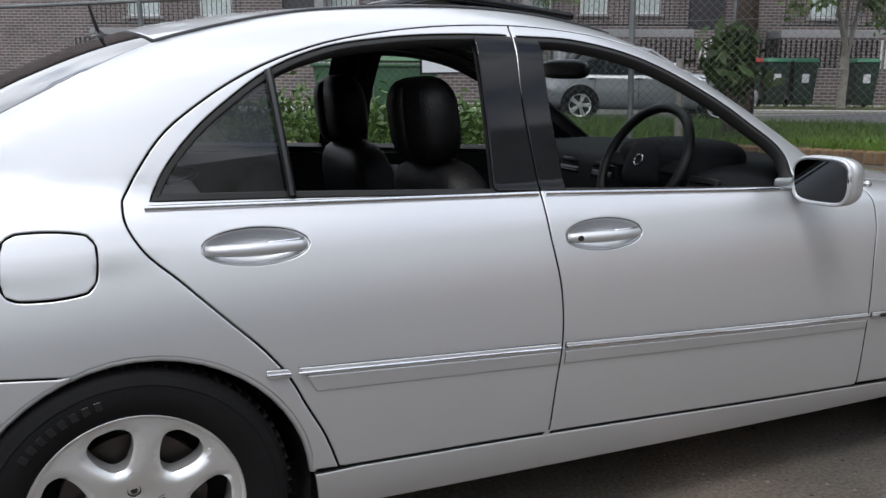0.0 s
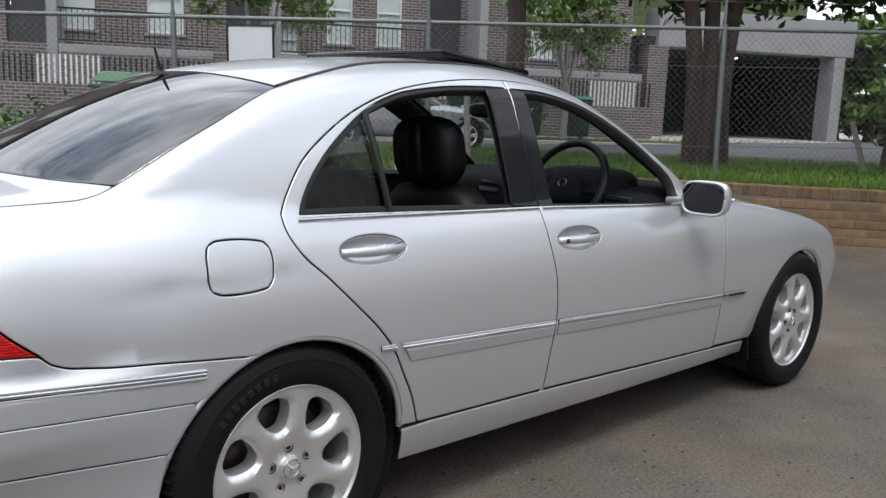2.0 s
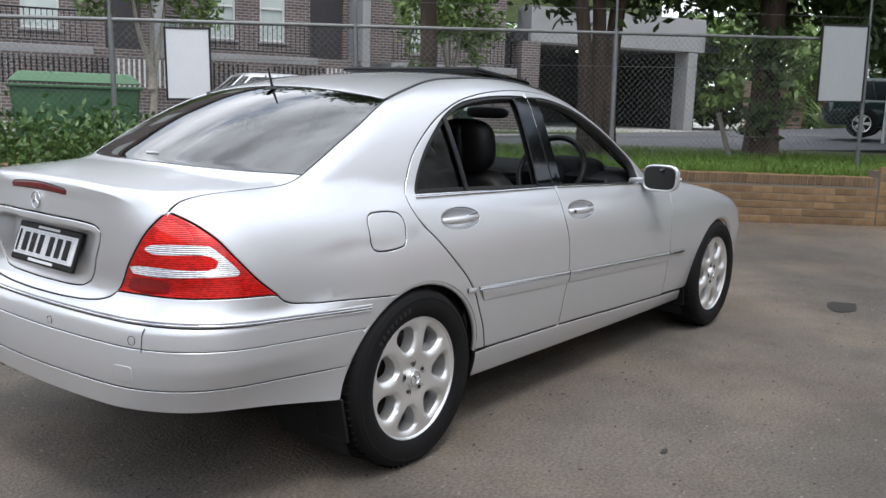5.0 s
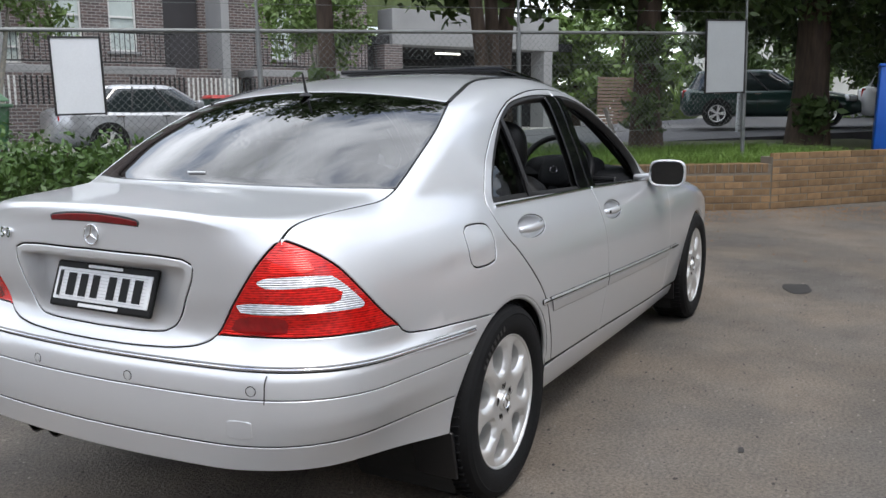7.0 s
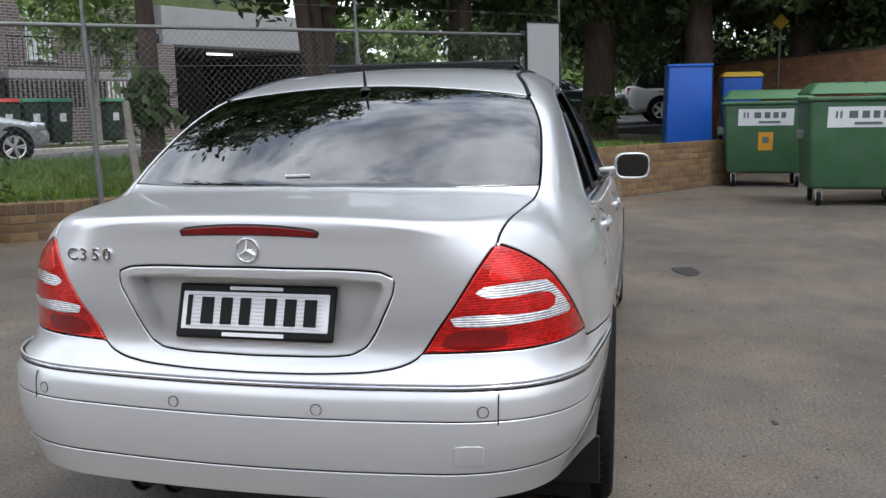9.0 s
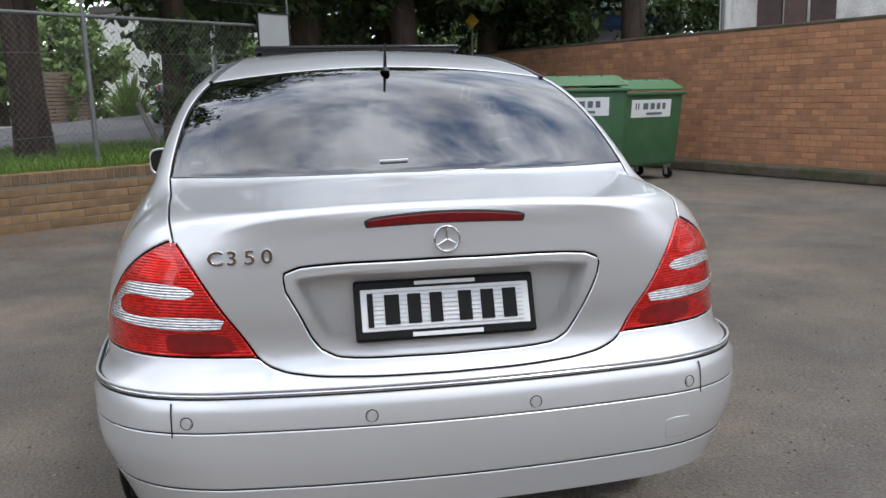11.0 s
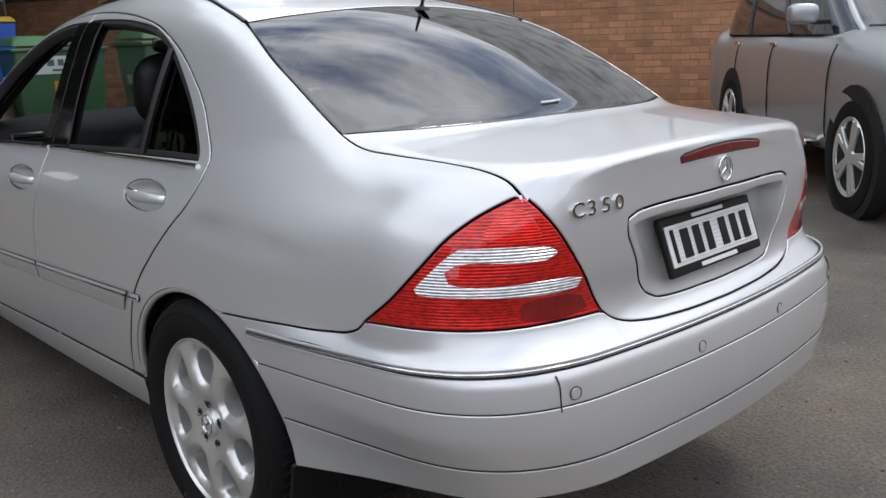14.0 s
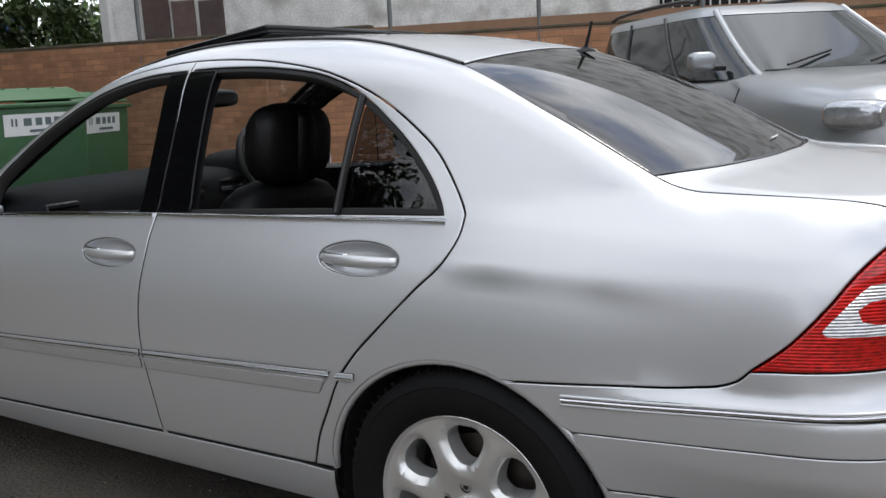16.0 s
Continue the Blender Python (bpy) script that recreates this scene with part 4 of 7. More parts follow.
# mirrors
for i in (0, 1):
    s = -1 if i else 1
    host = doors["front_door"][i]
    bm = bmesh.new()
    bmesh.ops.create_uvsphere(bm, u_segments=32, v_segments=20, radius=1)
    for v in bm.verts:
        x, y, z = v.co
        f = 1.0 if x > 0 else .22
        sx = math.copysign(abs(x) ** .8, x)
        v.co = (sx * .070 * f, math.copysign(abs(y) ** .55, y) * .088, math.copysign(abs(z) ** .60, z) * .066)
    shell = smooth(part("door_mirror", bm, SILVER, host, "silver door mirror with an indicator strip"))
    shell.matrix_basis = pose(1.772, s * .862, .935, 0, 0, -8 * s)
    bm = bmesh.new()
    t = np.linspace(0, 2 * math.pi, 40, endpoint=False)
    ring = [bm.verts.new((0, math.copysign(abs(math.cos(a)) ** .5, math.cos(a)) * .078, math.copysign(abs(math.sin(a)) ** .55, math.sin(a)) * .056)) for a in t]
    bm.faces.new(ring[::-1])
    pane = part("mirror_pane", bm, MIRROR, shell, "mirror glass")
    pane.matrix_basis = pose(-.0285, 0, 0, 0, -6, 0)
    rim_pts = [(-.023, math.copysign(abs(math.cos(a)) ** .5, math.cos(a)) * .081, math.copysign(abs(math.sin(a)) ** .55, math.sin(a)) * .060) for a in t]
    smooth(part("mirror_rim", sweep(rim_pts, .006, 6, closed=True), SILVER, shell))
    smooth(part("indicator", sweep([(.062 - .5 * (k - .02) ** 2, s * (.03 + k), -.004) for k in np.linspace(-.02, .055, 8)], .010, 8, flat=.8), CLEAR_LENS, shell))
    arm = part("mirror_foot", boxed((.09, .10, .035), pose(1.795, s * .745, .912, s * 6, 0, 0), .012, 3), SILVER, host)
    smooth(arm, 40)

# aerial
a0 = on_top((.035, 0), (.036, 0))[0]
foot = smooth(part("aerial", lathe([(.034, 0), (.030, .006), (.012, .013), (.007, .02), (.001, .021)], 24, pose(*a0) @ Matrix.Diagonal((1.1, .42, .8, 1))), BLACK_TRIM, car, "short black roof aerial"), 40)
part("aerial_rod", rodded(a0 + (0, 0, .008), a0 + (-.020, 0, .080), .0055, .0035, 10), BLACK_TRIM, foot)
# ---- inside the car ----
def cushion(size, m, squash=.6, seg=24):
    """A soft block: a rounded box with bulging faces."""
    bm = bmesh.new()
    bmesh.ops.create_uvsphere(bm, u_segments=seg, v_segments=seg // 2, radius=1)
    for v in bm.verts:
        p = v.co
        v.co = Vector([math.copysign(abs(c) ** squash, c) * s / 2 for c, s in zip(p, size)])
    bmesh.ops.transform(bm, matrix=m, verts=bm.verts)
    return bm


def car_seat(x, y):
    s = new("seat")
    s.parent, s.matrix_basis = car, Matrix.Translation((x, y, 0))
    s["label"] = "black leather front seat"
    smooth(part("seat_cushion", cushion((.52, .50, .18), pose(.28, 0, .52, 0, -8, 0), .55), LEATHER, s))
    smooth(part("backrest", cushion((.17, .50, .60), pose(-.015, 0, .69, 0, -14, 0), .55), LEATHER, s))
    smooth(part("backrest_panel", cushion((.10, .34, .52), pose(.035, 0, .69, 0, -14, 0), .6), LEATHER, s))
    head = smooth(part("headrest", cushion((.14, .30, .235), pose(-.115, 0, 1.085, 0, -8, 0), .66), LEATHER, s, "rounded black leather headrest"))
    smooth(part("headrest_pad", cushion((.09, .085, .21), pose(-.155, 0, 1.08, 0, -8, 0), .7), LEATHER, head))
    for dy in (-.065, .065):
        part("headrest_post", rodded((-.10, dy, .93), (-.112, dy, 1.03), .006, sides=8), CHROME, head)
    return s


for y in (-.36, .36):
    car_seat(.93, y)
bench = new("rear_seat")
bench.parent = car
bench["label"] = "black leather rear bench seat"
smooth(part("bench_cushion", cushion((.52, 1.28, .20), pose(.22, 0, .50), .4), LEATHER, bench))
smooth(part("bench_back", cushion((.18, 1.28, .62), pose(-.10, 0, .72, 0, -20, 0), .4), LEATHER, bench))
for y in (-.36, .36):
    smooth(part("rear_headrest", cushion((.10, .26, .14), pose(-.20, y, 1.02, 0, -10, 0), .6), LEATHER, bench))
part("parcel_shelf", boxed((.34, 1.16, .02), pose(-.30, 0, .975), .005), CABIN, car)
dash = smooth(part("dashboard", cushion((.58, 1.36, .26), pose(1.86, 0, .83), .42), DASH, car, "dark grey dashboard with air vents"))
smooth(part("instrument_hood", cushion((.30, .38, .16), pose(1.70, -.36, .935), .55), DASH, dash))
part("dash_lower", boxed((.40, 1.32, .42), pose(1.92, 0, .60), .05, 3), DASH, dash)
part("centre_console", boxed((.95, .20, .30), pose(1.30, 0, .48), .04, 3), DASH, dash)
for y in (-.60, -.12, .08, .60):
    v = part("air_vent", boxed((.02, .12, .055), pose(1.585, y, .895, 0, 20, 0), .006), BLACK_TRIM, dash)
    for k in range(3):
        part("vent_slat", boxed((.022, .11, .004), pose(1.578, y, .880 + .014 * k, 0, 20, 0)), DASH, v)
wheel_m = pose(1.555, -.36, .945, 0, -64, 0)
sw = smooth(part("steering_wheel", sweep([tuple(wheel_m @ Vector((.183 * math.cos(t), .183 * math.sin(t), 0))) for t in np.linspace(0, 2 * math.pi, 48, endpoint=False)], .0155, 10, closed=True), LEATHER, car, "black leather steering wheel"))
smooth(part("wheel_boss", cushion((.16, .17, .06), wheel_m @ Matrix.Translation((0, 0, -.012)), .6), DASH, sw))
for a in (90, 270, 180):
    t = radians(a)
    part("wheel_spoke", boxed((.11, .045, .016), wheel_m @ Matrix.Rotation(t, 4, "Z") @ Matrix.Translation((.125, 0, -.01)), .006), DASH, sw)
part("boss_mark", sweep([tuple(wheel_m @ Vector((.018 * math.cos(t), .018 * math.sin(t), .021))) for t in np.linspace(0, 2 * math.pi, 20, endpoint=False)], .002, 6, closed=True), CHROME, sw)
part("steering_column", rodded(wheel_m @ Vector((0, 0, -.03)), wheel_m @ Vector((0, 0, -.26)), .05, .06, 16), DASH, sw)
rv = smooth(part("inside_mirror", cushion((.035, .25, .065), pose(1.49, 0, 1.225, 0, 0, 6), .6), BLACK_TRIM, car, "black inside mirror"))
part("inside_mirror_stem", rodded((1.50, 0, 1.24), (1.56, 0, 1.285), .008, sides=8), BLACK_TRIM, rv)
# ---- ground, street and planting ----
def asphalt_shader():
    """Worn asphalt: pale and dark wear in broad patches, stained blotches, and a coarse speckle of bare stones."""
    m = bpy.data.materials.new("worn_asphalt")
    m.use_nodes = True
    n, l = m.node_tree.nodes, m.node_tree.links
    b, tc = n["Principled BSDF"], n.new("ShaderNodeTexCoord")
    b.inputs["Roughness"].default_value, b.inputs["Specular IOR Level"].default_value = .88, .35

    def noise_range(scale, detail, rough, lo, hi, out_lo, out_hi):
        t, r = n.new("ShaderNodeTexNoise"), n.new("ShaderNodeMapRange")
        t.inputs["Scale"].default_value, t.inputs["Detail"].default_value, t.inputs["Roughness"].default_value = scale, detail, rough
        r.inputs[1].default_value, r.inputs[2].default_value, r.inputs[3].default_value, r.inputs[4].default_value = lo, hi, out_lo, out_hi
        l.new(tc.outputs["Object"], t.inputs[0]), l.new(t.outputs[0], r.inputs[0])
        return r.outputs[0]
    broad = noise_range(.42, 5, .6, .34, .66, .78, 1.22)
    blotch = noise_range(2.3, 6, .65, .34, .66, .84, 1.16)
    speck = noise_range(75, 3, .7, .36, .64, .72, 1.34)
    grain = noise_range(260, 2, .6, .30, .70, .80, 1.22)
    value = broad
    for other in (blotch, speck, grain):
        k = n.new("ShaderNodeMath")
        k.operation = "MULTIPLY"
        l.new(value, k.inputs[0]), l.new(other, k.inputs[1])
        value = k.outputs[0]
    earth, tint = n.new("ShaderNodeMix"), n.new("ShaderNodeHueSaturation")
    earth.data_type = "RGBA"
    earth.inputs[6].default_value, earth.inputs[7].default_value = (.112, .101, .089, 1), (.142, .118, .094, 1)
    l.new(noise_range(.8, 4, .6, .40, .62, 0, 1), earth.inputs[0])
    l.new(earth.outputs[2], tint.inputs["Color"]), l.new(value, tint.inputs["Value"]), l.new(tint.outputs[0], b.inputs["Base Color"])
    bump = n.new("ShaderNodeBump")
    bump.inputs["Strength"].default_value, bump.inputs["Distance"].default_value = .9, .006
    l.new(speck, bump.inputs["Height"]), l.new(bump.outputs[0], b.inputs["Normal"])
    return m


ASPHALT = asphalt_shader()
ROAD = mat("grey_road", (.085, .085, .088), .85, 0, .18, .8, .6, 120)
CONCRETE = mat("pale_concrete", (.42, .41, .38), .85, 0, .15, 1.2, .4, 60)
SOIL = mat("grass_soil", (.075, .085, .030), .95, 0, .4, 2.0, .8, 40)
BLADE = mat("grass_blade", (.115, .20, .030), .6, 0, .35, 1.2)
LEAF_DARK = mat("dark_leaf", (.055, .092, .024), .55, 0, .45, 1.5)
LEAF_MID = mat("mid_leaf", (.115, .185, .042), .5, 0, .45, 1.8)
LEAF_HEDGE = mat("hedge_leaf", (.065, .125, .026), .45, 0, .4, 2.5)
BARK = mat("stringy_bark", (.082, .058, .044), .95, 0, .45, 3, 3.0, 22, dirt=(.040, .029, .023), dirt_scale=6, stretch=(1, 1, .18))
GREY_BARK = mat("grey_bark", (.27, .25, .21), .9, 0, .3, 5, 1.0, 40)
STEEL = mat("galvanised_steel", (.20, .21, .21), .5, .6, .2, 10)
WIRE = mat("fence_wire", (.17, .18, .18), .5, .5, .15, 10)
RX, RY, NX, NY = .891, -.454, .454, .891


def street(a, b, z=0.0):
    """A place by its way along the street, its way across, and its height."""
    return Vector((a * RX + b * NX, a * RY + b * NY, z))


STREET_TURN = math.degrees(math.atan2(RY, RX))


def slab(corners, z0, z1):
    bm = bmesh.new()
    top = [bm.verts.new((x, y, z1)) for x, y in corners]
    low = [bm.verts.new((x, y, z0)) for x, y in corners]
    bm.faces.new(top)
    n = len(top)
    for i in range(n):
        bm.faces.new((low[i], low[(i + 1) % n], top[(i + 1) % n], top[i]))
    bmesh.ops.recalc_face_normals(bm, faces=bm.faces)
    return bm


def strip_slab(a0, a1, b0, b1, z0, z1):
    return slab([street(a, b)[:2] for a, b in ((a0, b0), (a1, b0), (a1, b1), (a0, b1))], z0, z1)


bm = bmesh.new()
bmesh.ops.create_grid(bm, x_segments=8, y_segments=8, size=400)
tagged(part("ground", bm, ASPHALT, None), "worn brown-grey asphalt yard", "ground", kind="structure")
def road_height(a):
    return .30 + .032 * max(0, a - 8)


bm = bmesh.new()
rows = []
for a in np.linspace(-120, 150, 109):
    near = 10.8 - min(4.6, max(0, a - 12) * .40)
    z = min(road_height(a), 3.0)
    rows.append([bm.verts.new(street(a, b, zz)) for b, zz in ((near, -.1), (near, z), (17.4, z), (17.4, -.1))])
for p, q in zip(rows, rows[1:]):
    for k in range(3):
        bm.faces.new((p[k], q[k], q[k + 1], p[k + 1]))
bmesh.ops.recalc_face_normals(bm, faces=bm.faces)
tagged(part("road", bm, ROAD, None), "grey asphalt street", "road", kind="structure")
tagged(part("pavement", strip_slab(-120, 150, 17.4, 60, -.05, .42), CONCRETE, None), "pale concrete footpath beyond the street", "pavement", kind="structure")
tagged(part("verge", strip_slab(-120, 150, 18.0, 19.2, .30, .45), SOIL, None), "grass verge along the footpath", "verge", kind="structure")
bed = [(.60, 11.95), (6.30, 4.35), (5.58, 3.81), (8.72, -.44), (11.22, -2.36), (14.6, -3.2), (18.5, -.9), (13.0, 5.3), (-2.2, 13.2)]
tagged(part("planting_bed", slab(bed, 0, .53), SOIL, None), "raised bed with grass and soil behind brick edging", "planting bed", kind="structure")
bm = bmesh.new()
bm.faces.new([bm.verts.new(v) for v in ((-.12, 11.41, .35), (5.58, 3.81, .35), (6.30, 4.35, .532), (.60, 11.95, .532))])
bmesh.ops.recalc_face_normals(bm, faces=bm.faces)
tagged(part("planting_bed_slope", bm, SOIL, None), "grassy slope down to the lower wall", "planting bed", kind="structure")
# oil stain and specks on the yard
STAIN = mat("oil_stain", (.030, .027, .025), .7, 0, .3, 6)
for x, y, rx, ry in ((3.86, -1.29, .17, .10), (.72, -1.42, .026, .012), (-.6, -2.2, .03, .018)):
    pts = [(x + rx * math.cos(t) * (1 + .18 * math.sin(3 * t + x)), y + ry * math.sin(t) * (1 + .2 * math.cos(2 * t + y))) for t in np.linspace(0, 2 * math.pi, 28, endpoint=False)]
    tagged(part("stain", slab(pts, 0.001, .004), STAIN, None), "dark oil stain on asphalt", "stain", kind="structure")
rng = np.random.default_rng(4)


def scatter_mesh(name, verts, faces, material, parent=None, smooth_it=False):
    me = bpy.data.meshes.new(name)
    me.from_pydata(verts.reshape(-1, 3).tolist(), [], faces.tolist())
    if smooth_it:
        me.polygons.foreach_set("use_smooth", [True] * len(me.polygons))
    return part(name, me, material, parent)


def pebbles(n, lo, hi, size):
    """Small stones and bits, each a squat five-sided lump."""
    c = np.stack([rng.uniform(lo[0], hi[0], n), rng.uniform(lo[1], hi[1], n)], -1)
    s = size * rng.uniform(.3, 1.0, n) ** 2
    t = np.linspace(0, 2 * math.pi, 5, endpoint=False)[None] + rng.uniform(0, 6, n)[:, None]
    v = np.zeros((n, 6, 3))
    v[:, :5, 0] = c[:, :1] + s[:, None] * np.cos(t)
    v[:, :5, 1] = c[:, 1:] + s[:, None] * np.sin(t) * .7
    v[:, 5, :2] = c
    v[:, 5, 2] = s * .6
    f = np.array([(k, (k + 1) % 5, 5) for k in range(5)])
    return v, (f[None] + 6 * np.arange(n)[:, None, None]).reshape(-1, 3)


tagged(scatter_mesh("gravel", *pebbles(15000, (-6, -9), (11, 6), .010), mat("pale_grit", (.21, .19, .165), .9, 0, .4, 9)), "loose grit on the asphalt", "gravel", kind="stuff")
tagged(scatter_mesh("dark_grit", *pebbles(14000, (-6, -9), (11, 6), .010), mat("dark_grit", (.045, .040, .036), .9, 0, .4, 9)), "dark specks of grit on the asphalt", "gravel", kind="stuff")
tagged(scatter_mesh("leaf_litter", *pebbles(900, (5, -7), (11, 4), .022), mat("dry_leaf", (.16, .095, .045), .9, 0, .4, 9)), "dry brown leaf litter by the wall", "leaf litter", kind="stuff")


edge_v, edge_f = pebbles(7000, (0, 0), (1, 1), .020)
along, off = edge_v[:, 5, 0] * 17.0, edge_v[:, 5, 1] ** 2 * 1.1 + .03
moved = np.stack([-.2 + along * .5998 - off * .8002, 11.35 - along * .8002 - off * .5998], -1)
edge_v[:, :, :2] += (moved - edge_v[:, 5, :2])[:, None]
tagged(scatter_mesh("soil_crumbs", edge_v, edge_f, mat("orange_soil", (.20, .115, .055), .95, 0, .4, 9)), "orange-brown soil washed to the foot of the low wall", "soil", kind="stuff")


def leaves(centres, size, material, name, parent, droop=.3):
    """Many small folded leaves, one at each centre."""
    n = len(centres)
    d = rng.normal(size=(n, 3))
    d[:, 2] -= droop
    d /= np.linalg.norm(d, axis=1, keepdims=True)
    u = np.cross(d, rng.normal(size=(n, 3)))
    u /= np.linalg.norm(u, axis=1, keepdims=True)
    s = size * rng.uniform(.5, 1.2, n)[:, None]
    v = np.stack([centres - d * s, centres + u * s * .42, centres + d * s, centres - u * s * .42], 1)
    f = np.arange(4 * n).reshape(n, 4)
    return scatter_mesh(name, v, f, material, parent)


def blades(poly_pts, n, h, name, material):
    c = poly_pts
    t = rng.uniform(0, 2 * math.pi, n)
    w = np.stack([np.cos(t), np.sin(t), 0 * t], -1) * .006
    lean = np.stack([rng.normal(0, .35, n), rng.normal(0, .35, n), np.ones(n)], -1) * (h * rng.uniform(.4, 1.2, n))[:, None]
    bend = lean * (1.0, 1.0, .0) * .6
    v = np.stack([c - w, c + w, c + lean * .6 + w * .6, c + lean * .6 - w * .6, c + lean + bend], 1)
    q = np.array([(0, 1, 2), (0, 2, 3), (3, 2, 4)])
    f = (q[None] + 5 * np.arange(n)[:, None, None]).reshape(-1, 3)
    return scatter_mesh(name, v, f, material)


# grass in the bed, thickest along the brick edging
n = 42000
k = rng.uniform(0, 1, n)
dpt = .22 + rng.uniform(0, 1, n) ** 1.6 * 4.2
gx = .6 + k * 9.4 + dpt * .797
gy = 10.3 - k * 12.6 + dpt * .603
gz = np.where(k * 15.7 < 9.0, .36 + .16 * np.clip((dpt - .2) / .9, 0, 1), .52)
pts = np.stack([gx, gy, gz], -1)
pts = pts[((gx * NX + gy * NY) < 10.6) & ((gx - 8.68) * .612 + (gy + .50) * .791 > .25)]
tagged(blades(pts, len(pts), .15, "grass", BLADE), "long bright green grass on the bed", "grass", kind="stuff")
kk = rng.uniform(0, 1, 9000)
pts = np.stack([street(0, 0).x + (rng.uniform(-20, 45, 9000)) * RX + rng.uniform(18.1, 19.1, 9000) * NX, 0 * kk, 0 * kk], -1)
aa, bb = rng.uniform(-20, 45, 9000), rng.uniform(18.1, 19.1, 9000)
pts = np.stack([aa * RX + bb * NX, aa * RY + bb * NY, np.full(9000, .44)], -1)
tagged(blades(pts, 9000, .13, "verge_grass", BLADE), "rough grass on the verge", "grass", kind="stuff")
# ---- brick edging, brick wall, old rendered wall ----
def brick_material(name, base, dark, vary):
    m = mat(name, base, .88, 0, .22, 9, 1.0, 90, dirt=dark, dirt_scale=3.0)
    return tinted_random(m, vary)


BRICK_RED = brick_material("red_brown_brick", (.45, .222, .118), (.33, .165, .092), .20)
BRICK_TAN = brick_material("tan_brick", (.235, .146, .072), (.125, .080, .044), .24)
MORTAR = mat("mortar", (.31, .185, .115), .95, 0, .2, 6, .6, 120)
MORTAR_DARK = mat("grey_mortar", (.17, .145, .115), .95, 0, .2, 6, .6, 120)
MOSS = mat("mossy_cap", (.115, .090, .065), .95, 0, .4, 5, 1, 60, dirt=(.06, .07, .03), dirt_scale=4)


def brick_mesh(l, d, h, c=.006):
    """One brick: a block with its front edges worn."""
    bm = boxed((l, d, h), Matrix(), c, 1)
    me = bpy.data.meshes.new("brick")
    bm.to_mesh(me)
    bm.free()
    return me


def brick_wall(name, start, end, height, material, mortar, label, parts_from, parts_to, thick=.22, course=.086, length=.240, soldier=False, base=0.0, step_at=None, step_drop=0.0):
    """A wall of bricks laid in stretcher bond on its front, over a mortar core; bricks within the stretch are single, the rest one mesh."""
    start, end = Vector((*start, 0)), Vector((*end, 0))
    e = (end - start)
    total = e.length
    e.normalize()
    n = Vector((e.y, -e.x, 0))
    turn = Matrix((e, -n, Vector((0, 0, 1)))).transposed().to_4x4()
    place = Matrix.Translation(start + Vector((0, 0, base))) @ turn
    wall = tagged(part(name, boxed((total, thick - .02, height - .008), Matrix.Translation((total / 2, thick / 2 - .0135, (height - .008) / 2))), mortar, None), label, "wall", kind="structure")
    wall.matrix_world = place
    mesh = brick_mesh(length - .009, .055, course - .009, .004)
    mesh.materials.append(material)
    cap = brick_mesh(course - .011, thick + .012, .105)
    cap.materials.append(material)
    rows = int(round((height - (.11 if soldier else 0)) / course))
    rest, single = [], 0
    for r in range(rows):
        z = course * (r + .5)
        x = -(length / 2 if r % 2 else 0)
        while x < total:
            a, b = max(x, 0), min(x + length, total)
            mid = (a + b) / 2
            low = step_at is not None and mid > step_at and z > height - step_drop
            if b - a > .06 and not low:
                j = rng.uniform(-.0035, .0035)
                if parts_from < mid < parts_to and b - a > length * .9 and single < 290:
                    ob = new("brick", mesh)
                    ob.parent = wall
                    ob.matrix_basis = Matrix.Translation((mid, .020 + j, z))
                    single += 1
                else:
                    rest.append((mid, .020 + j, z, (b - a - .011) / (length - .011)))
            x += length
    if soldier:
        for k in range(int(total / course)):
            ob = new("cap_brick", cap)
            ob.parent = wall
            ob.matrix_basis = Matrix.Translation((course * (k + .5), thick / 2 - .003, height - .053 + rng.uniform(-.003, .003)))
    if rest:
        base_v = np.array([v.co[:] for v in mesh.vertices])
        base_f = [list(p.vertices) for p in mesh.polygons]
        vs = np.concatenate([base_v * (q[3], 1, 1) + q[:3] for q in rest])
        nv = len(base_v)
        fs = [[i + nv * k for i in f] for k in range(len(rest)) for f in base_f]
        me = bpy.data.meshes.new("brickwork")
        me.from_pydata(vs.tolist(), [], fs)
        m2 = material.copy()
        nn, ll = m2.node_tree.nodes, m2.node_tree.links
        for nd in list(nn):
            if nd.type == "OBJECT_INFO" and nd.outputs["Random"].is_linked:
                geo = nn.new("ShaderNodeNewGeometry")
                to = nd.outputs["Random"].links[0].to_socket
                ll.new(geo.outputs["Random Per Island"], to)
        ob = part("brickwork", me, m2, wall)
        ob["kind"] = "stuff"
    return wall


brick_wall("wall_planter", (5.498, 3.748), (8.68, -.50), .56, BRICK_TAN, MORTAR_DARK, "low tan brick retaining wall with soldier-course cap", 0, 5.3, soldier=True)
brick_wall("wall_planter_low", (-.2, 11.35), (5.49, 3.76), .37, BRICK_TAN, MORTAR_DARK, "lower end of the tan brick retaining wall", 6.0, 9.5, soldier=True)
brick_wall("wall_planter_far", (8.66, -.49), (11.2, -2.45), .645, BRICK_TAN, MORTAR_DARK, "higher stretch of the low tan brick wall", 0, 3.3)
tagged(part("wall_planter_end", slab([(11.2, -2.45), (14.6, -3.2), (14.65, -3.0), (11.3, -2.25)], 0, .60), BRICK_TAN, None), "return of the low brick wall", "wall", kind="structure")
big = brick_wall("wall_east", (19.2, -2.676), (-3.0, -11.26), 2.09, BRICK_RED, MORTAR, "tall weathered red-brown brick boundary wall", 12.1, 14.1, step_at=13.66, step_drop=.16)
e = (Vector((-3.0, -11.26, 0)) - Vector((19.2, -2.676, 0))).normalized()
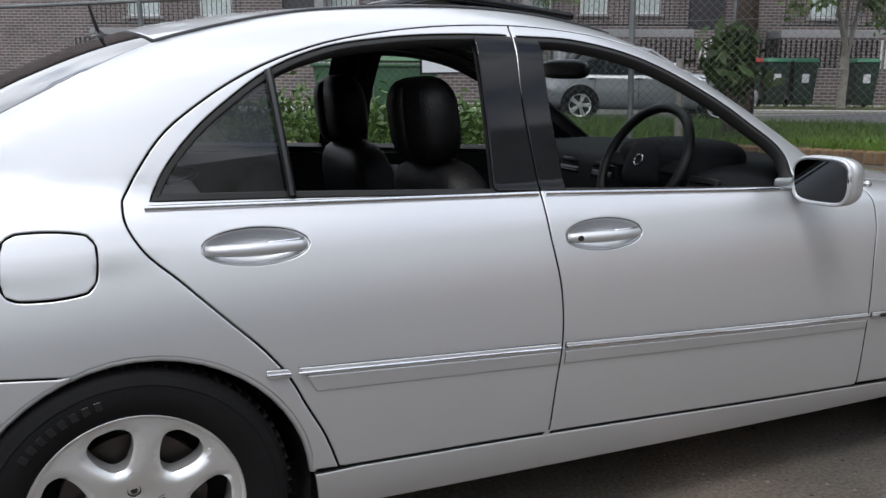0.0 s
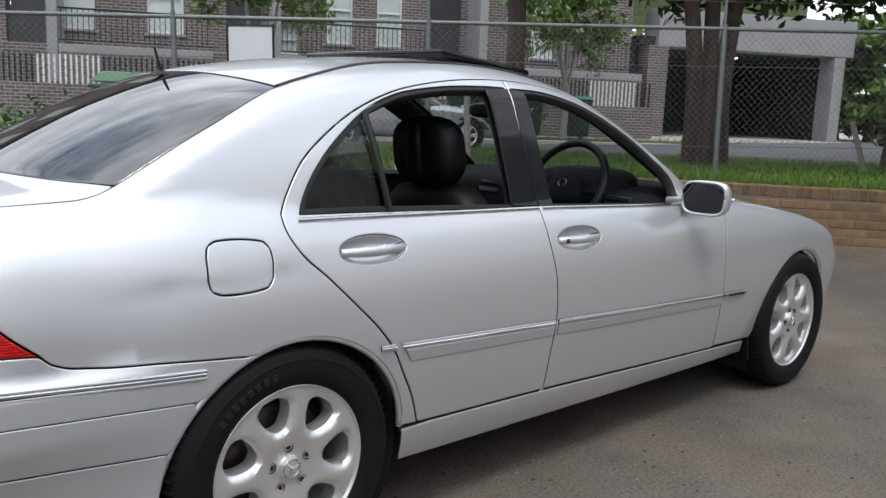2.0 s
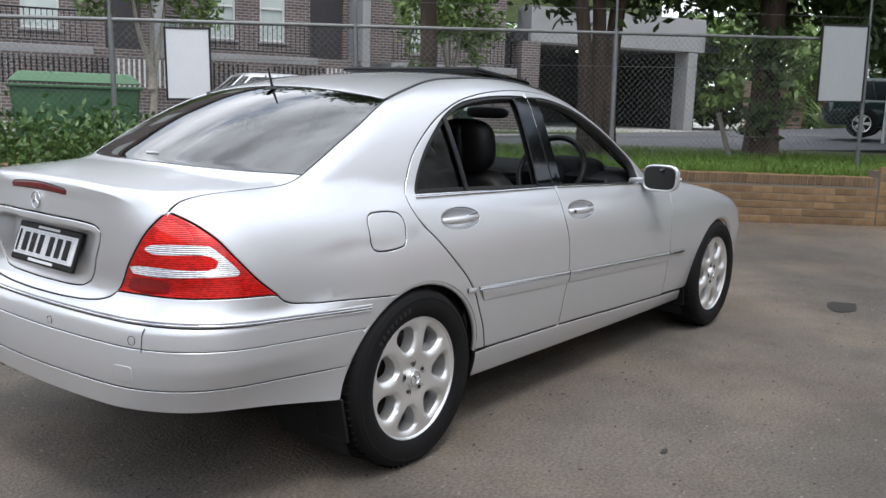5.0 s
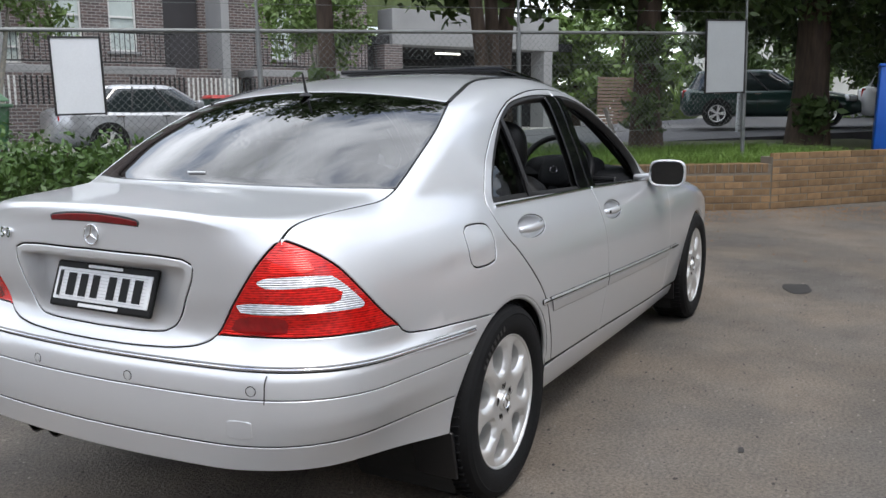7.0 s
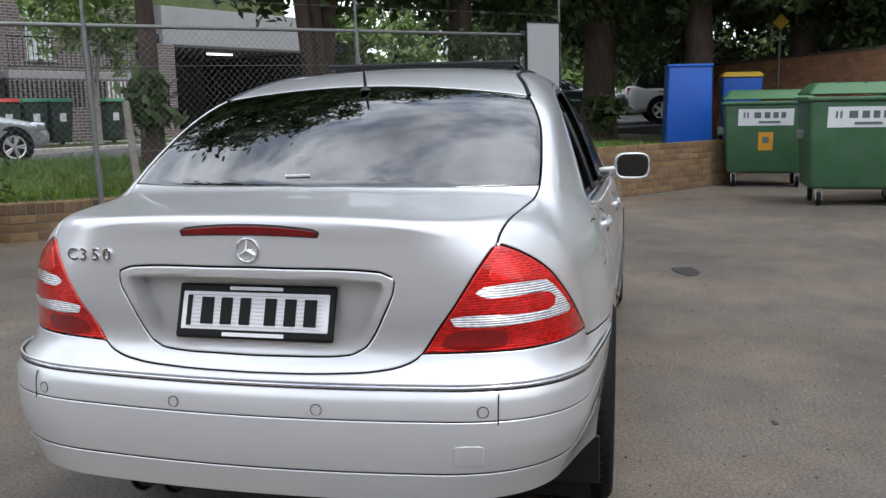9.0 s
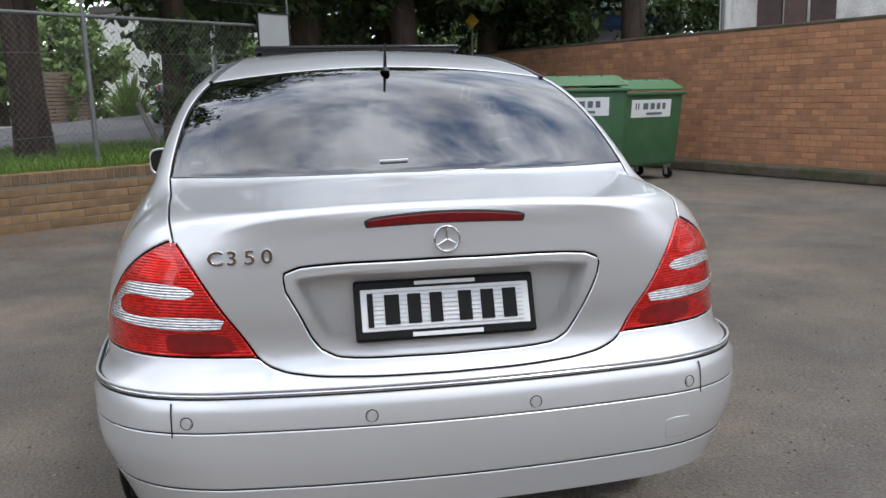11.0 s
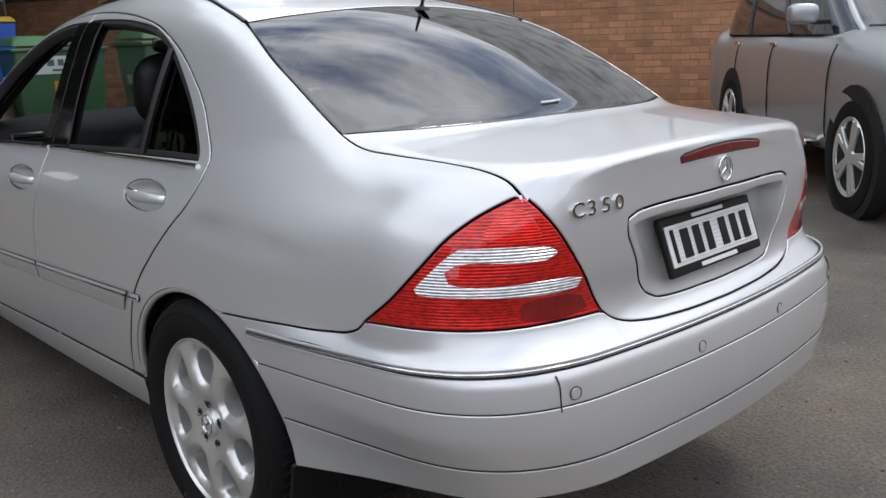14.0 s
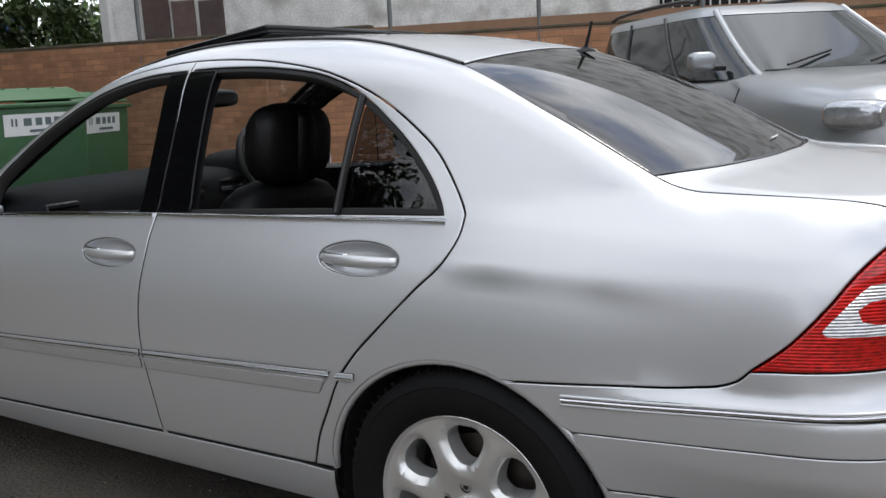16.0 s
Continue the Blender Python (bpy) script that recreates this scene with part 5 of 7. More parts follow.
for a, b, z in ((0, 13.66, 2.085), (13.66, 23.7, 1.925)):
    c = boxed((b - a, .25, .045), Matrix.Translation(((a + b) / 2, .11, z + .02)), .012)
    part("coping", c, MOSS, big)
part("movement_joint", boxed((.009, .012, 2.0), Matrix.Translation((13.66, -.008, 1.0))), SEAL_AND_SHADE, big)
for a in (10.15, 13.95, 16.0, 18.1):
    part("fence_pole", rodded((a, .02, 1.75), (a, .02, 3.4), .03, sides=12), STEEL, big, "grey steel pole bolted to the wall")
# low mossy plinth and weeds along the wall's foot
plinth = tagged(part("wall_plinth", boxed((5.2, .35, .16), Matrix.Translation((10.7, -.17, .08)), .03), MOSS, None), "low mossy kerb of old bricks at the wall's foot", "kerb", kind="structure")
plinth.matrix_world = big.matrix_world.copy()
n = 5000
al = rng.uniform(6.0, 22.0, n)
p = np.array([list(big.matrix_world @ Vector((x, -.02 - abs(rng.normal(0, .09)), 0))) for x in al])
tagged(blades(p, n, .10, "weeds", BLADE), "weeds growing along the wall's foot", "weeds", kind="stuff")
# old rendered wall behind, its white paint peeling
PEEL = mat("peeling_white_render", (.80, .79, .76), .9, 0, .30, 2.6, 1.0, 30, dirt=(.40, .385, .35), dirt_scale=1.7)
old_a, old_b = Vector((12.5, -7.9, 0)), Vector((-4.3, -14.4, 0))
e2 = (old_b - old_a).normalized()
n2 = Vector((e2.y, -e2.x, 0))
t2 = Matrix.Translation(old_a) @ Matrix((e2, -n2, Vector((0, 0, 1)))).transposed().to_4x4()
house = thing("old_building", t2, "tall old building with peeling white render", "building")
L = (old_b - old_a).length
part("wall", boxed((L, 5.0, 8.5), Matrix.Translation((L / 2, 2.5, 4.25)), .02), PEEL, house)
part("corner_post", boxed((.16, .14, 3.4), Matrix.Translation((.05, -.06, 1.7)), .01), mat("white_post", (.72, .72, .70), .7), house)
for k, (w, h, c) in enumerate(((.5, 1.1, (.11, .075, .068)), (.42, .95, (.15, .10, .09)), (.45, .9, (.10, .07, .065)))):
    part("board", boxed((w, .05, h), Matrix.Translation((1.0 + .52 * k, -.04, 2.45)), .006), mat("dark_board", c, .8, 0, .3, 6), house, "dark weathered board")
grille = part("window_opening", boxed((1.5, .10, 1.5), Matrix.Translation((10.3, -.03, 2.6)), .004), UNDER, house)
for k in range(11):
    part("bar", rodded((9.6 + .14 * k, -.11, 1.85), (9.6 + .14 * k, -.11, 3.35), .014, sides=8), mat("white_bar", (.7, .7, .68), .6) if k == 0 else bpy.data.materials["white_bar"], grille)
blue = thing("far_shed", pose(20.6, -8.2, 0, 0, 0, -22), "white shed with a blue roof beyond the wall", "shed")
part("wall", boxed((4, 4, 5.6), Matrix.Translation((0, 0, 2.8)), .02), mat("white_wall", (.75, .76, .78), .8, 0, .08, 3), blue)
part("roof", boxed((1.6, 4.6, .45), Matrix.Translation((-2.4, 0, 3.0)), .03), mat("blue_roof", (.06, .13, .32), .5), blue)
# unseen walls added behind the walk to cut low sky light and darken reflections
for k, (x, y, lx, ly, h) in enumerate(((-12.0, 0, .3, 44, 4.4), (-14.0, -19.5, 20.0, .3, 3.2))):
    tagged(part("wall_west" if k == 0 else "wall_south", boxed((lx, ly, h), Matrix.Translation((x, y, h / 2)), .02), BRICK_TAN, None), "unseen plain brick wall added to cut low sky light", "wall", kind="structure")
# ---- chain-link fence with signs ----
FENCE = Matrix.Translation((3.38, 5.54, 0)) @ Matrix.Rotation(radians(-38.9), 4, "Z") @ Matrix.Rotation(radians(-1.35), 4, "Y")
fence = thing("chain_link_fence", FENCE @ Matrix.Translation((0, 0, .53)), "tall chain-link fence on steel posts", "fence")
F0, F1, FH = -10.6, 8.72, 1.49
posts = [-10.5, -8.35, -5.75, -3.15, -.55, 2.04, 5.18, 8.68]
for a in posts:
    part("post", rodded((a, 0, -.5), (a, 0, FH + .05), .028, sides=12), STEEL, fence)
for z in (FH,):
    part("rail", rodded((F0, .0, z), (F1, .0, z), .021, sides=10), STEEL, fence)
for z in (.25, 1.1, FH + .28, FH + .5):
    part("strand", rodded((F0, .01, z), (F1, .01, z), .003, sides=5), WIRE, fence)
for a in posts:
    part("arm", rodded((a, 0, FH), (a, 0, FH + .55), .016, sides=8), STEEL, fence)
vs, fs = [], []
step = .075
for sgn in (1, -1):
    for k in range(int((F1 - F0 + FH) / step)):
        a0 = F0 + k * step - (FH if sgn > 0 else 0)
        p, q = np.array([a0, 0, 0.02]), np.array([a0 + sgn * (FH - .04), 0, FH])
        if sgn < 0:
            p, q = np.array([a0, 0, 0.02]), np.array([a0 - (FH - .04), 0, FH])
        lo, hi = (p, q) if p[0] < q[0] else (q, p)
        t0, t1 = max(0, (F0 - lo[0]) / (hi[0] - lo[0])), min(1, (F1 - lo[0]) / (hi[0] - lo[0]))
        if t1 <= t0:
            continue
        lo, hi = lo + (hi - lo) * t0, lo + (hi - lo) * t1
        r = .0021
        base = len(vs)
        for c in (lo, hi):
            for dy, dz in ((r, 0), (-r * .5, r), (-r * .5, -r)):
                vs.append((c[0], c[1] + dy + sgn * .002, c[2] + dz))
        fs += [(base + i, base + (i + 1) % 3, base + 3 + (i + 1) % 3, base + 3 + i) for i in range(3)]
me = bpy.data.meshes.new("mesh")
me.from_pydata(vs, [], fs)
part("wire_mesh", me, WIRE, fence)["kind"] = "stuff"
SIGN = mat("white_sign", (.66, .68, .70), .5, 0, .05, 4)


def sign(centre_a, z_top, w, h, label, face=SIGN):
    s = thing("sign_board", FENCE @ Matrix.Translation((centre_a, -.06, z_top - h / 2)), label, "sign", "blank signs on the fence")
    part("panel", boxed((w, .012, h), Matrix(), .003), face, s)
    for x in (-w / 2, w / 2):
        part("edge", boxed((.022, .022, h + .03), Matrix.Translation((x, -.004, 0)), .003), BLACK_TRIM, s)
    for z in (-h / 2, h / 2):
        part("edge", boxed((w, .022, .018), Matrix.Translation((0, -.004, z)), .003), BLACK_TRIM, s)
    return s


sign(.23, 1.945, .46, .745, "blank white sign board with black edging on the fence")
# second white sign: its shade is put into a grey material
sign(8.285, 2.185, .66, .95, "blank white sign board in black frame, its shade put into the colour", mat("shaded_sign", (.36, .38, .39), .5, 0, .06, 4))
for x, y, lean, h in ((5.45, 4.15, -.10, .85), (10.98, 2.09, -.30, .72)):
    st = thing("bollard", Matrix.Translation((x, y, .5)), "short leaning grey timber bollard", "bollard")
    part("post", rodded((0, 0, 0), (lean * -.45, -lean, h), .040, .036, 12), mat("grey_timber", (.26, .24, .21), .9, 0, .3, 8), st)
# ---- trees and hedge ----
def trunk_mesh(path, r0, r1, sides=14, rough=.18):
    """A tapered, fluted stem along a path."""
    bm = bmesh.new()
    pts = spline3(path, 6)
    rings = []
    ph = rng.uniform(0, 6, 4)
    for i, p in enumerate(pts):
        t = i / (len(pts) - 1)
        r = r0 + (r1 - r0) * t + .35 * r0 * max(0, .12 - t) / .12
        ring = []
        for k in range(sides):
            a = 2 * math.pi * k / sides
            f = 1 + rough * (.5 * math.sin(3 * a + ph[0] + 2 * t) + .35 * math.sin(5 * a + ph[1] - 4 * t) + .25 * math.sin(7 * a + ph[2] + 9 * t))
            ring.append(bm.verts.new((p[0] + r * f * math.cos(a), p[1] + r * f * math.sin(a), p[2])))
        rings.append(ring)
    for p, q in zip(rings, rings[1:]):
        for k in range(sides):
            bm.faces.new((p[k], p[(k + 1) % sides], q[(k + 1) % sides], q[k]))
    bm.faces.new(rings[-1])
    return bm


def crown_points(blobs, n, hollow=.55):
    """Leaf places in clumps spread over blobs of (centre, radii); denser to the outside, with gaps."""
    out = []
    w = np.array([r[0] * r[1] * r[2] for _, r in blobs])
    w = w / w.sum()
    for (c, r), share in zip(blobs, w):
        m = max(6, int(n * share / 60))
        d = rng.normal(size=(m, 3))
        d /= np.linalg.norm(d, axis=1, keepdims=True)
        centres = np.array(c) + d * np.array(r) * rng.uniform(hollow, 1.0, m)[:, None]
        for q in centres:
            out.append(q + rng.normal(size=(60, 3)) * np.array([.20, .20, .15]) * (.6 + .4 * min(r)))
    return np.concatenate(out)


def tree(a, b, label, stems, blobs, n, leaf, bark, size, z=.53, droop=.5):
    t = thing("tree", Matrix.Translation(street(a, b, z)), label, "tree", "trees along the fence")
    for path, r0, r1 in stems:
        smooth(part("trunk", trunk_mesh(path, r0, r1), bark, t))
    leaves(crown_points(blobs, n), size, leaf, "crown", t, droop)
    return t


def overhang(h0, h1, rad, lean=(0, 0)):
    """Blobs of a tall dark crown that hangs low round its stem."""
    out = []
    for k in range(9):
        f = k / 8
        ang = 2.4 * k
        rr = rad * (1.0 - .45 * f)
        out.append(((lean[0] + .75 * rr * math.cos(ang), lean[1] + .75 * rr * math.sin(ang), h0 + (h1 - h0) * f), (rr, rr, 1.1)))
    return out


DARK_TREE = "tall dark cypress-like tree with stringy brown bark"
tree(3.80, 7.11, DARK_TREE, [([(0, 0, -.1), (.03, 0, 1.5), (-.05, .05, 3.2), (.05, 0, 9)], .115, .055)], overhang(3.4, 7.6, 1.9) + [((-.24, -.1, .8), (.08, .1, .35))], 24000, LEAF_DARK, BARK, .12)
tree(6.42, 7.05, "dark tree on several stems with stringy brown bark", [([(-.24, 0, -.1), (-.33, 0, 1.1), (-.62, .1, 3), (-.9, 0, 8)], .105, .05), ([(.0, .05, -.1), (.0, 0, 1.2), (.04, .1, 3), (.2, 0, 9)], .11, .05), ([(.25, -.05, -.1), (.36, 0, 1.2), (.66, 0, 3), (1.0, .1, 8)], .13, .06)], overhang(3.2, 8.0, 2.3), 30000, LEAF_DARK, BARK, .12)
tree(9.47, 6.84, "tall dark tree with ivy at its foot", [([(0, 0, -.1), (0, .05, 1.5), (.1, 0, 4), (0, 0, 10)], .215, .08)], overhang(3.1, 8.6, 2.4) + [((-.38, 0, 1.1), (.28, .28, .95)), ((.28, .1, .7), (.18, .2, .5))], 32000, LEAF_DARK, BARK, .12)
tree(13.45, 6.48, "tall dark tree with a broad brown trunk", [([(0, 0, -.1), (0, 0, 1.6), (-.1, .05, 4), (0, 0, 10)], .31, .10)], overhang(2.8, 9.2, 2.8) + [((-.40, -.1, .45), (.14, .16, .35))], 32000, LEAF_DARK, BARK, .12)
tree(17.44, 6.25, DARK_TREE, [([(0, 0, -.1), (0, 0, 1.6), (.1, .05, 4), (0, 0, 10)], .32, .10)], overhang(2.5, 9.2, 3.0) + [((.3, 0, 1.4), (.5, .5, 1.0))], 30000, LEAF_DARK, BARK, .12, z=.4)
tree(16.6, 3.6, "dark leafy tree overhanging the bins", [([(0, 0, -.1), (0, 0, 2.0), (.2, -.1, 4), (0, 0, 8.5)], .26, .09)], [((.3, -.5, 3.3), (1.7, 1.7, .9)), ((-.6, -1.4, 3.6), (1.4, 1.3, .9)), ((.6, -2.4, 3.5), (1.4, 1.4, .8)), ((0, 0, 5.2), (2.2, 2.2, 1.4)), ((0, 0, 7.4), (1.8, 1.8, 1.5))], 13000, LEAF_DARK, BARK, .12, z=.3)


def yard(x, y):
    return x * RX + y * RY, x * NX + y * NY


tree(*yard(14.3, -2.15), "dark leafy tree with a broad trunk behind the bins", [([(0, 0, -.4), (0, 0, 1.8), (.1, .1, 4), (0, 0, 9)], .30, .09)], [((.2, .2, 3.0), (1.6, 1.4, .7)), ((-.8, -1.6, 3.0), (1.5, 1.4, .75)), ((.3, -2.6, 3.1), (1.4, 1.3, .8)), ((-.6, .9, 3.6), (1.5, 1.4, .8)), ((0, 0, 5), (2.6, 2.6, 1.5)), ((0, 0, 7.4), (2.2, 2.2, 1.7)), ((-.9, -2.9, 3.6), (1.5, 1.3, .9)), ((.8, -1.2, 4.2), (1.6, 1.5, .9))], 30000, LEAF_DARK, BARK, .12)
tree(*yard(16.3, -6.0), "bushy dark green tree behind the brick wall", [([(0, 0, -.4), (0, 0, 2), (.1, .1, 4), (0, 0, 8)], .22, .07)], [((-.4, .4, 3.0), (1.2, 1.2, .9)), ((0, -.3, 4.2), (1.5, 1.4, 1.2)), ((0, 0, 6.4), (1.8, 1.8, 1.6))], 12000, LEAF_DARK, BARK, .12, z=0)
tree(*yard(15.2, -7.25), "shaggy-trunked palm among shrubs behind the wall", [([(0, 0, 0), (0, .05, 2), (.05, 0, 4), (.1, 0, 6)], .26, .22)], [((.6, -.7, 2.5), (.8, .7, .9)), ((-.2, -1.3, 2.6), (.8, .7, .9)), ((.1, -1.9, 2.4), (.7, .6, .9)), ((0, 0, 6.2), (1.6, 1.6, .9))], 9000, LEAF_DARK, BARK, .11, z=0)
# street trees with pale stems in front of the houses
for a, b, h in ((1.65, 18.6, 3.4), (9.35, 18.2, 3.0)):
    tree(a, b, "small pale-stemmed street tree with light green leaves", [([(0, 0, 0), (.05, 0, 1.2), (-.3, 0, 2.2), (-.5, 0, h)], .09, .03), ([(0, 0, .9), (.2, 0, 1.8), (.5, 0, h)], .07, .025), ([(0, .02, 1.0), (.1, .1, 2.0), (.1, .2, h + .4)], .06, .02)],
         [((-.7, 0, h + .2), (1.1, .9, .7)), ((.7, .1, h + .1), (1.1, .9, .7)), ((0, -.2, h + .9), (1.3, 1.0, .7)), ((-1.2, 0, h - .5), (.6, .6, .5)), ((1.2, 0, h - .6), (.6, .6, .5))], 5200, LEAF_MID, GREY_BARK, .10, z=.42)
# greenery behind the street
for a, b, w, h, mt in ((27, 24, 3.4, 5.0, LEAF_MID), (33, 22, 4.0, 6.0, LEAF_DARK), (31, 27, 5, 8.0, LEAF_MID), (41, 20, 5.0, 6.0, LEAF_MID), (25.2, 27, 2.5, 5.5, LEAF_DARK), (48, 14, 6, 8, LEAF_DARK), (50, 4, 6, 8, LEAF_MID), (-6, 27, 4, 7, LEAF_MID), (24.8, 24.6, 2.2, 5.0, LEAF_MID), (28.6, 23.6, 2.6, 4.6, LEAF_MID), (34, 19.5, 3.0, 4.5, LEAF_MID), (*yard(29.5, -1.0), 3.0, 5.0, LEAF_MID), (*yard(24.5, -3.5), 3.5, 7.0, LEAF_MID), (*yard(27.0, -5.6), 2.6, 5.5, LEAF_MID), (*yard(18.6, -5.6), 2.0, 5.0, LEAF_DARK), (*yard(28, 3.5), 4.5, 7.5, LEAF_DARK)):
    g = thing("bush", Matrix.Translation(street(a, b, .3)), "mass of mixed green garden shrubs and trees", "bush", "garden greenery beyond the street")
    part("stem", trunk_mesh([(0, 0, -.1), (.1, 0, h * .4), (0, 0, h * .8)], .2, .05), BARK, g)
    blobs = [((rng.uniform(-w, w) * .7, rng.uniform(-1, 1), h * rng.uniform(.12, .85)), (w * rng.uniform(.3, .5), 1.2, h * .2)) for _ in range(11)]
    leaves(crown_points(blobs, 4200, .3), .20, mt, "crown", g, .2)
# spiky plant by the drive
spiky = thing("spiky_plant", Matrix.Translation(street(26.0, 19.8, .4)), "spiky light green strap-leaved plant", "plant")
n = 260
t = rng.uniform(0, 2 * math.pi, n)
el = rng.uniform(.5, 1.45, n)
ln = rng.uniform(1.1, 2.4, n)
d = np.stack([np.cos(t) * np.cos(el), np.sin(t) * np.cos(el), np.sin(el)], -1)
sd = np.stack([-np.sin(t), np.cos(t), 0 * t], -1) * .05
v = np.stack([-sd, sd, d * ln[:, None] * .6 + sd, d * ln[:, None] * .6 - sd, d * ln[:, None] - np.stack([0 * t, 0 * t, .25 * ln * np.cos(el)], -1)], 1)
q = np.array([(0, 1, 2), (0, 2, 3), (3, 2, 4)])
scatter_mesh("leaves", v, (q[None] + 5 * np.arange(n)[:, None, None]).reshape(-1, 3), mat("strap_leaf", (.16, .24, .06), .5, 0, .3, 2), spiky)
# hedge on the bed before the fence
hedge = thing("hedge", Matrix.Translation(street(-1.4, 6.2, .5)) @ Matrix.Rotation(radians(STREET_TURN), 4, "Z"), "dense leafy green hedge on the raised bed", "hedge")
blobs = [((x, rng.uniform(-.12, .12), .14 + .07 * math.sin(2.1 * x + 1)), (.42, .36, .25)) for x in np.linspace(-5.5, 2.6, 24)] + [((2.1, 0, .22), (.5, .38, .26)), ((1.5, 0, .24), (.5, .4, .26))]
leaves(crown_points(blobs, 15000, .6), .050, LEAF_HEDGE, "leaves", hedge, .5)
for x in np.linspace(-5.2, 2.4, 14):
    part("stem", rodded((x, 0, -.03), (x + .1, .05, .4), .015, .008, 6), BARK, hedge)
# distant trees beyond the houses and walls
ang = rng.uniform(-1.25, 1.9, 1500)
rad = rng.uniform(46, 62, 1500)
hgt = rng.uniform(0, 1, 1500) ** .8 * (8.5 + 2.5 * np.sin(ang * 9) + 1.5 * np.sin(ang * 23 + 1))
centres = np.stack([8 + rad * np.cos(ang), rad * np.sin(ang), hgt], -1)
far_pts = (centres[:, None] + rng.normal(size=(1500, 26, 3)) * (1.0, 1.0, .7)).reshape(-1, 3)
far_woods = leaves(far_pts[far_pts[:, 2] > .1], .34, LEAF_MID, "far_woods", None, .2)
tagged(far_woods, "distant belt of mixed green trees", "woods", kind="stuff")
# ---- bins ----
GREEN_BIN = mat("green_bin_plastic", (.040, .115, .050), .45, 0, .22, 4, .2, 120, dirt=(.055, .125, .065), dirt_scale=3)
GREEN_LID = mat("green_lid_plastic", (.055, .150, .062), .42, 0, .15, 4)
BLUE_BIN = mat("blue_bin_plastic", (.010, .105, .50), .40, 0, .15, 3)
YELLOW_LID = mat("yellow_lid", (.55, .36, .03), .5, 0, .1, 4)
RED_LID = mat("red_lid", (.42, .035, .030), .45, 0, .1, 4)
WHEELIE = mat("dark_green_wheelie", (.018, .038, .026), .5, 0, .2, 4)
WHEELIE_LID = mat("green_wheelie_lid", (.035, .20, .105), .45, 0, .1, 4)
CASTOR = mat("galvanised_castor", (.55, .56, .57), .4, .6, .2, 20)
STICKER = mat("white_sticker", (.72, .74, .74), .5, 0, .06, 12)
STICKER_MARK = mat("sticker_mark", (.10, .14, .15), .5)
ORANGE = mat("orange_sticker", (.62, .30, .02), .5, 0, .1, 9)


def tapered(w0, d0, w1, d1, h, m=Matrix(), bevel=.03):
    """A tub, wider at its rim, with rounded edges."""
    bm = bmesh.new()
    got = bmesh.ops.create_cube(bm, size=1)["verts"]
    for v in got:
        up = v.co.z > 0
        v.co = (v.co.x * (w1 if up else w0), v.co.y * (d1 if up else d0), h if up else 0)
    bmesh.ops.bevel(bm, geom=bm.edges[:], offset=bevel, segments=3, affect="EDGES", profile=.5)
    bmesh.ops.transform(bm, matrix=m, verts=bm.verts)
    return bm


def dumpster(m, label, w=1.22, d=.85, h=1.02, sticker=True, orange=False):
    b = thing("wheeled_skip", m, label, "skip bin", "green wheeled skips")
    smooth(part("tub", tapered(w * .90, d * .82, w, d, h, pose(0, 0, .20), .05), GREEN_BIN, b), 35)
    part("rim", boxed((w + .06, d + .06, .05), pose(0, 0, .20 + h), .018, 3), GREEN_BIN, b)
    lid = smooth(part("lid", tapered(w + .05, d + .05, w * .86, d * .66, .14, pose(0, 0, .25 + h), .04), GREEN_LID, b), 35)
    for x in (-.3, 0, .3):
        part("lid_rib", boxed((.03, d * .7, .02), pose(x, 0, .385 + h), .008), GREEN_LID, lid)
    for x in (-w * .30, w * .30):
        part("hinge", rodded((x - .08, d * .5 + .02, .30 + h), (x + .08, d * .5 + .02, .30 + h), .022, sides=10), GREEN_LID, lid)
    for s in (-1, 1):
        part("trunnion", boxed((.10, .12, .12), pose(s * (w / 2 + .02), 0, .18 + h * .62), .02), STEEL, b)
        for t in (-1, 1):
            c = part("castor", boxed((.075, .09, .018), pose(s * w * .36, t * d * .33, .205), .004), CASTOR, b, "pale galvanised castor")
            for k in (-1, 1):
                part("fork", boxed((.008, .055, .15), pose(s * w * .36 + k * .033, t * d * .33 - .01, .135, -12, 0, 0), .003), CASTOR, c)
            smooth(part("castor_wheel", lathe([(.02, -.022), (.075, -.022), (.082, 0), (.075, .022), (.02, .022)], 20, pose(s * w * .36, t * d * .33 - .02, .082, 0, 90, 0)), TYRE, c), 40)
    if sticker:
        t = part("sticker", boxed((w * .62, .006, .24), pose(-.03, -(d * .5) + .012, .20 + h * .80, 5, 0, 0), .001, 1), STICKER, b, "white printed label")
        for x, ww in ((-.31, .03), (-.26, .03), (-.12, .12), (.02, .10), (.14, .09), (.25, .08)):
            part("printed_bar", boxed((ww * .8, .003, .085), pose(-.03 + x * .95, -(d * .5) + .0075, .20 + h * .80 + .03, 5, 0, 0)), STICKER_MARK, t)
        part("printed_bar", boxed((.30, .003, .03), pose(.02, -(d * .5) + .0085, .20 + h * .80 - .07, 5, 0, 0)), STICKER_MARK, t)
    if orange:
        o = part("warning_sticker", boxed((.20, .005, .26), pose(-.02, -(d * .5) + .036, .20 + h * .46, 5, 0, 0), .001, 1), ORANGE, b, "orange warning sticker")
        part("printed_bar", boxed((.09, .003, .09), pose(-.02, -(d * .5) + .0325, .20 + h * .46 + .02, 5, 0, 0)), STICKER_MARK, o)
    return b


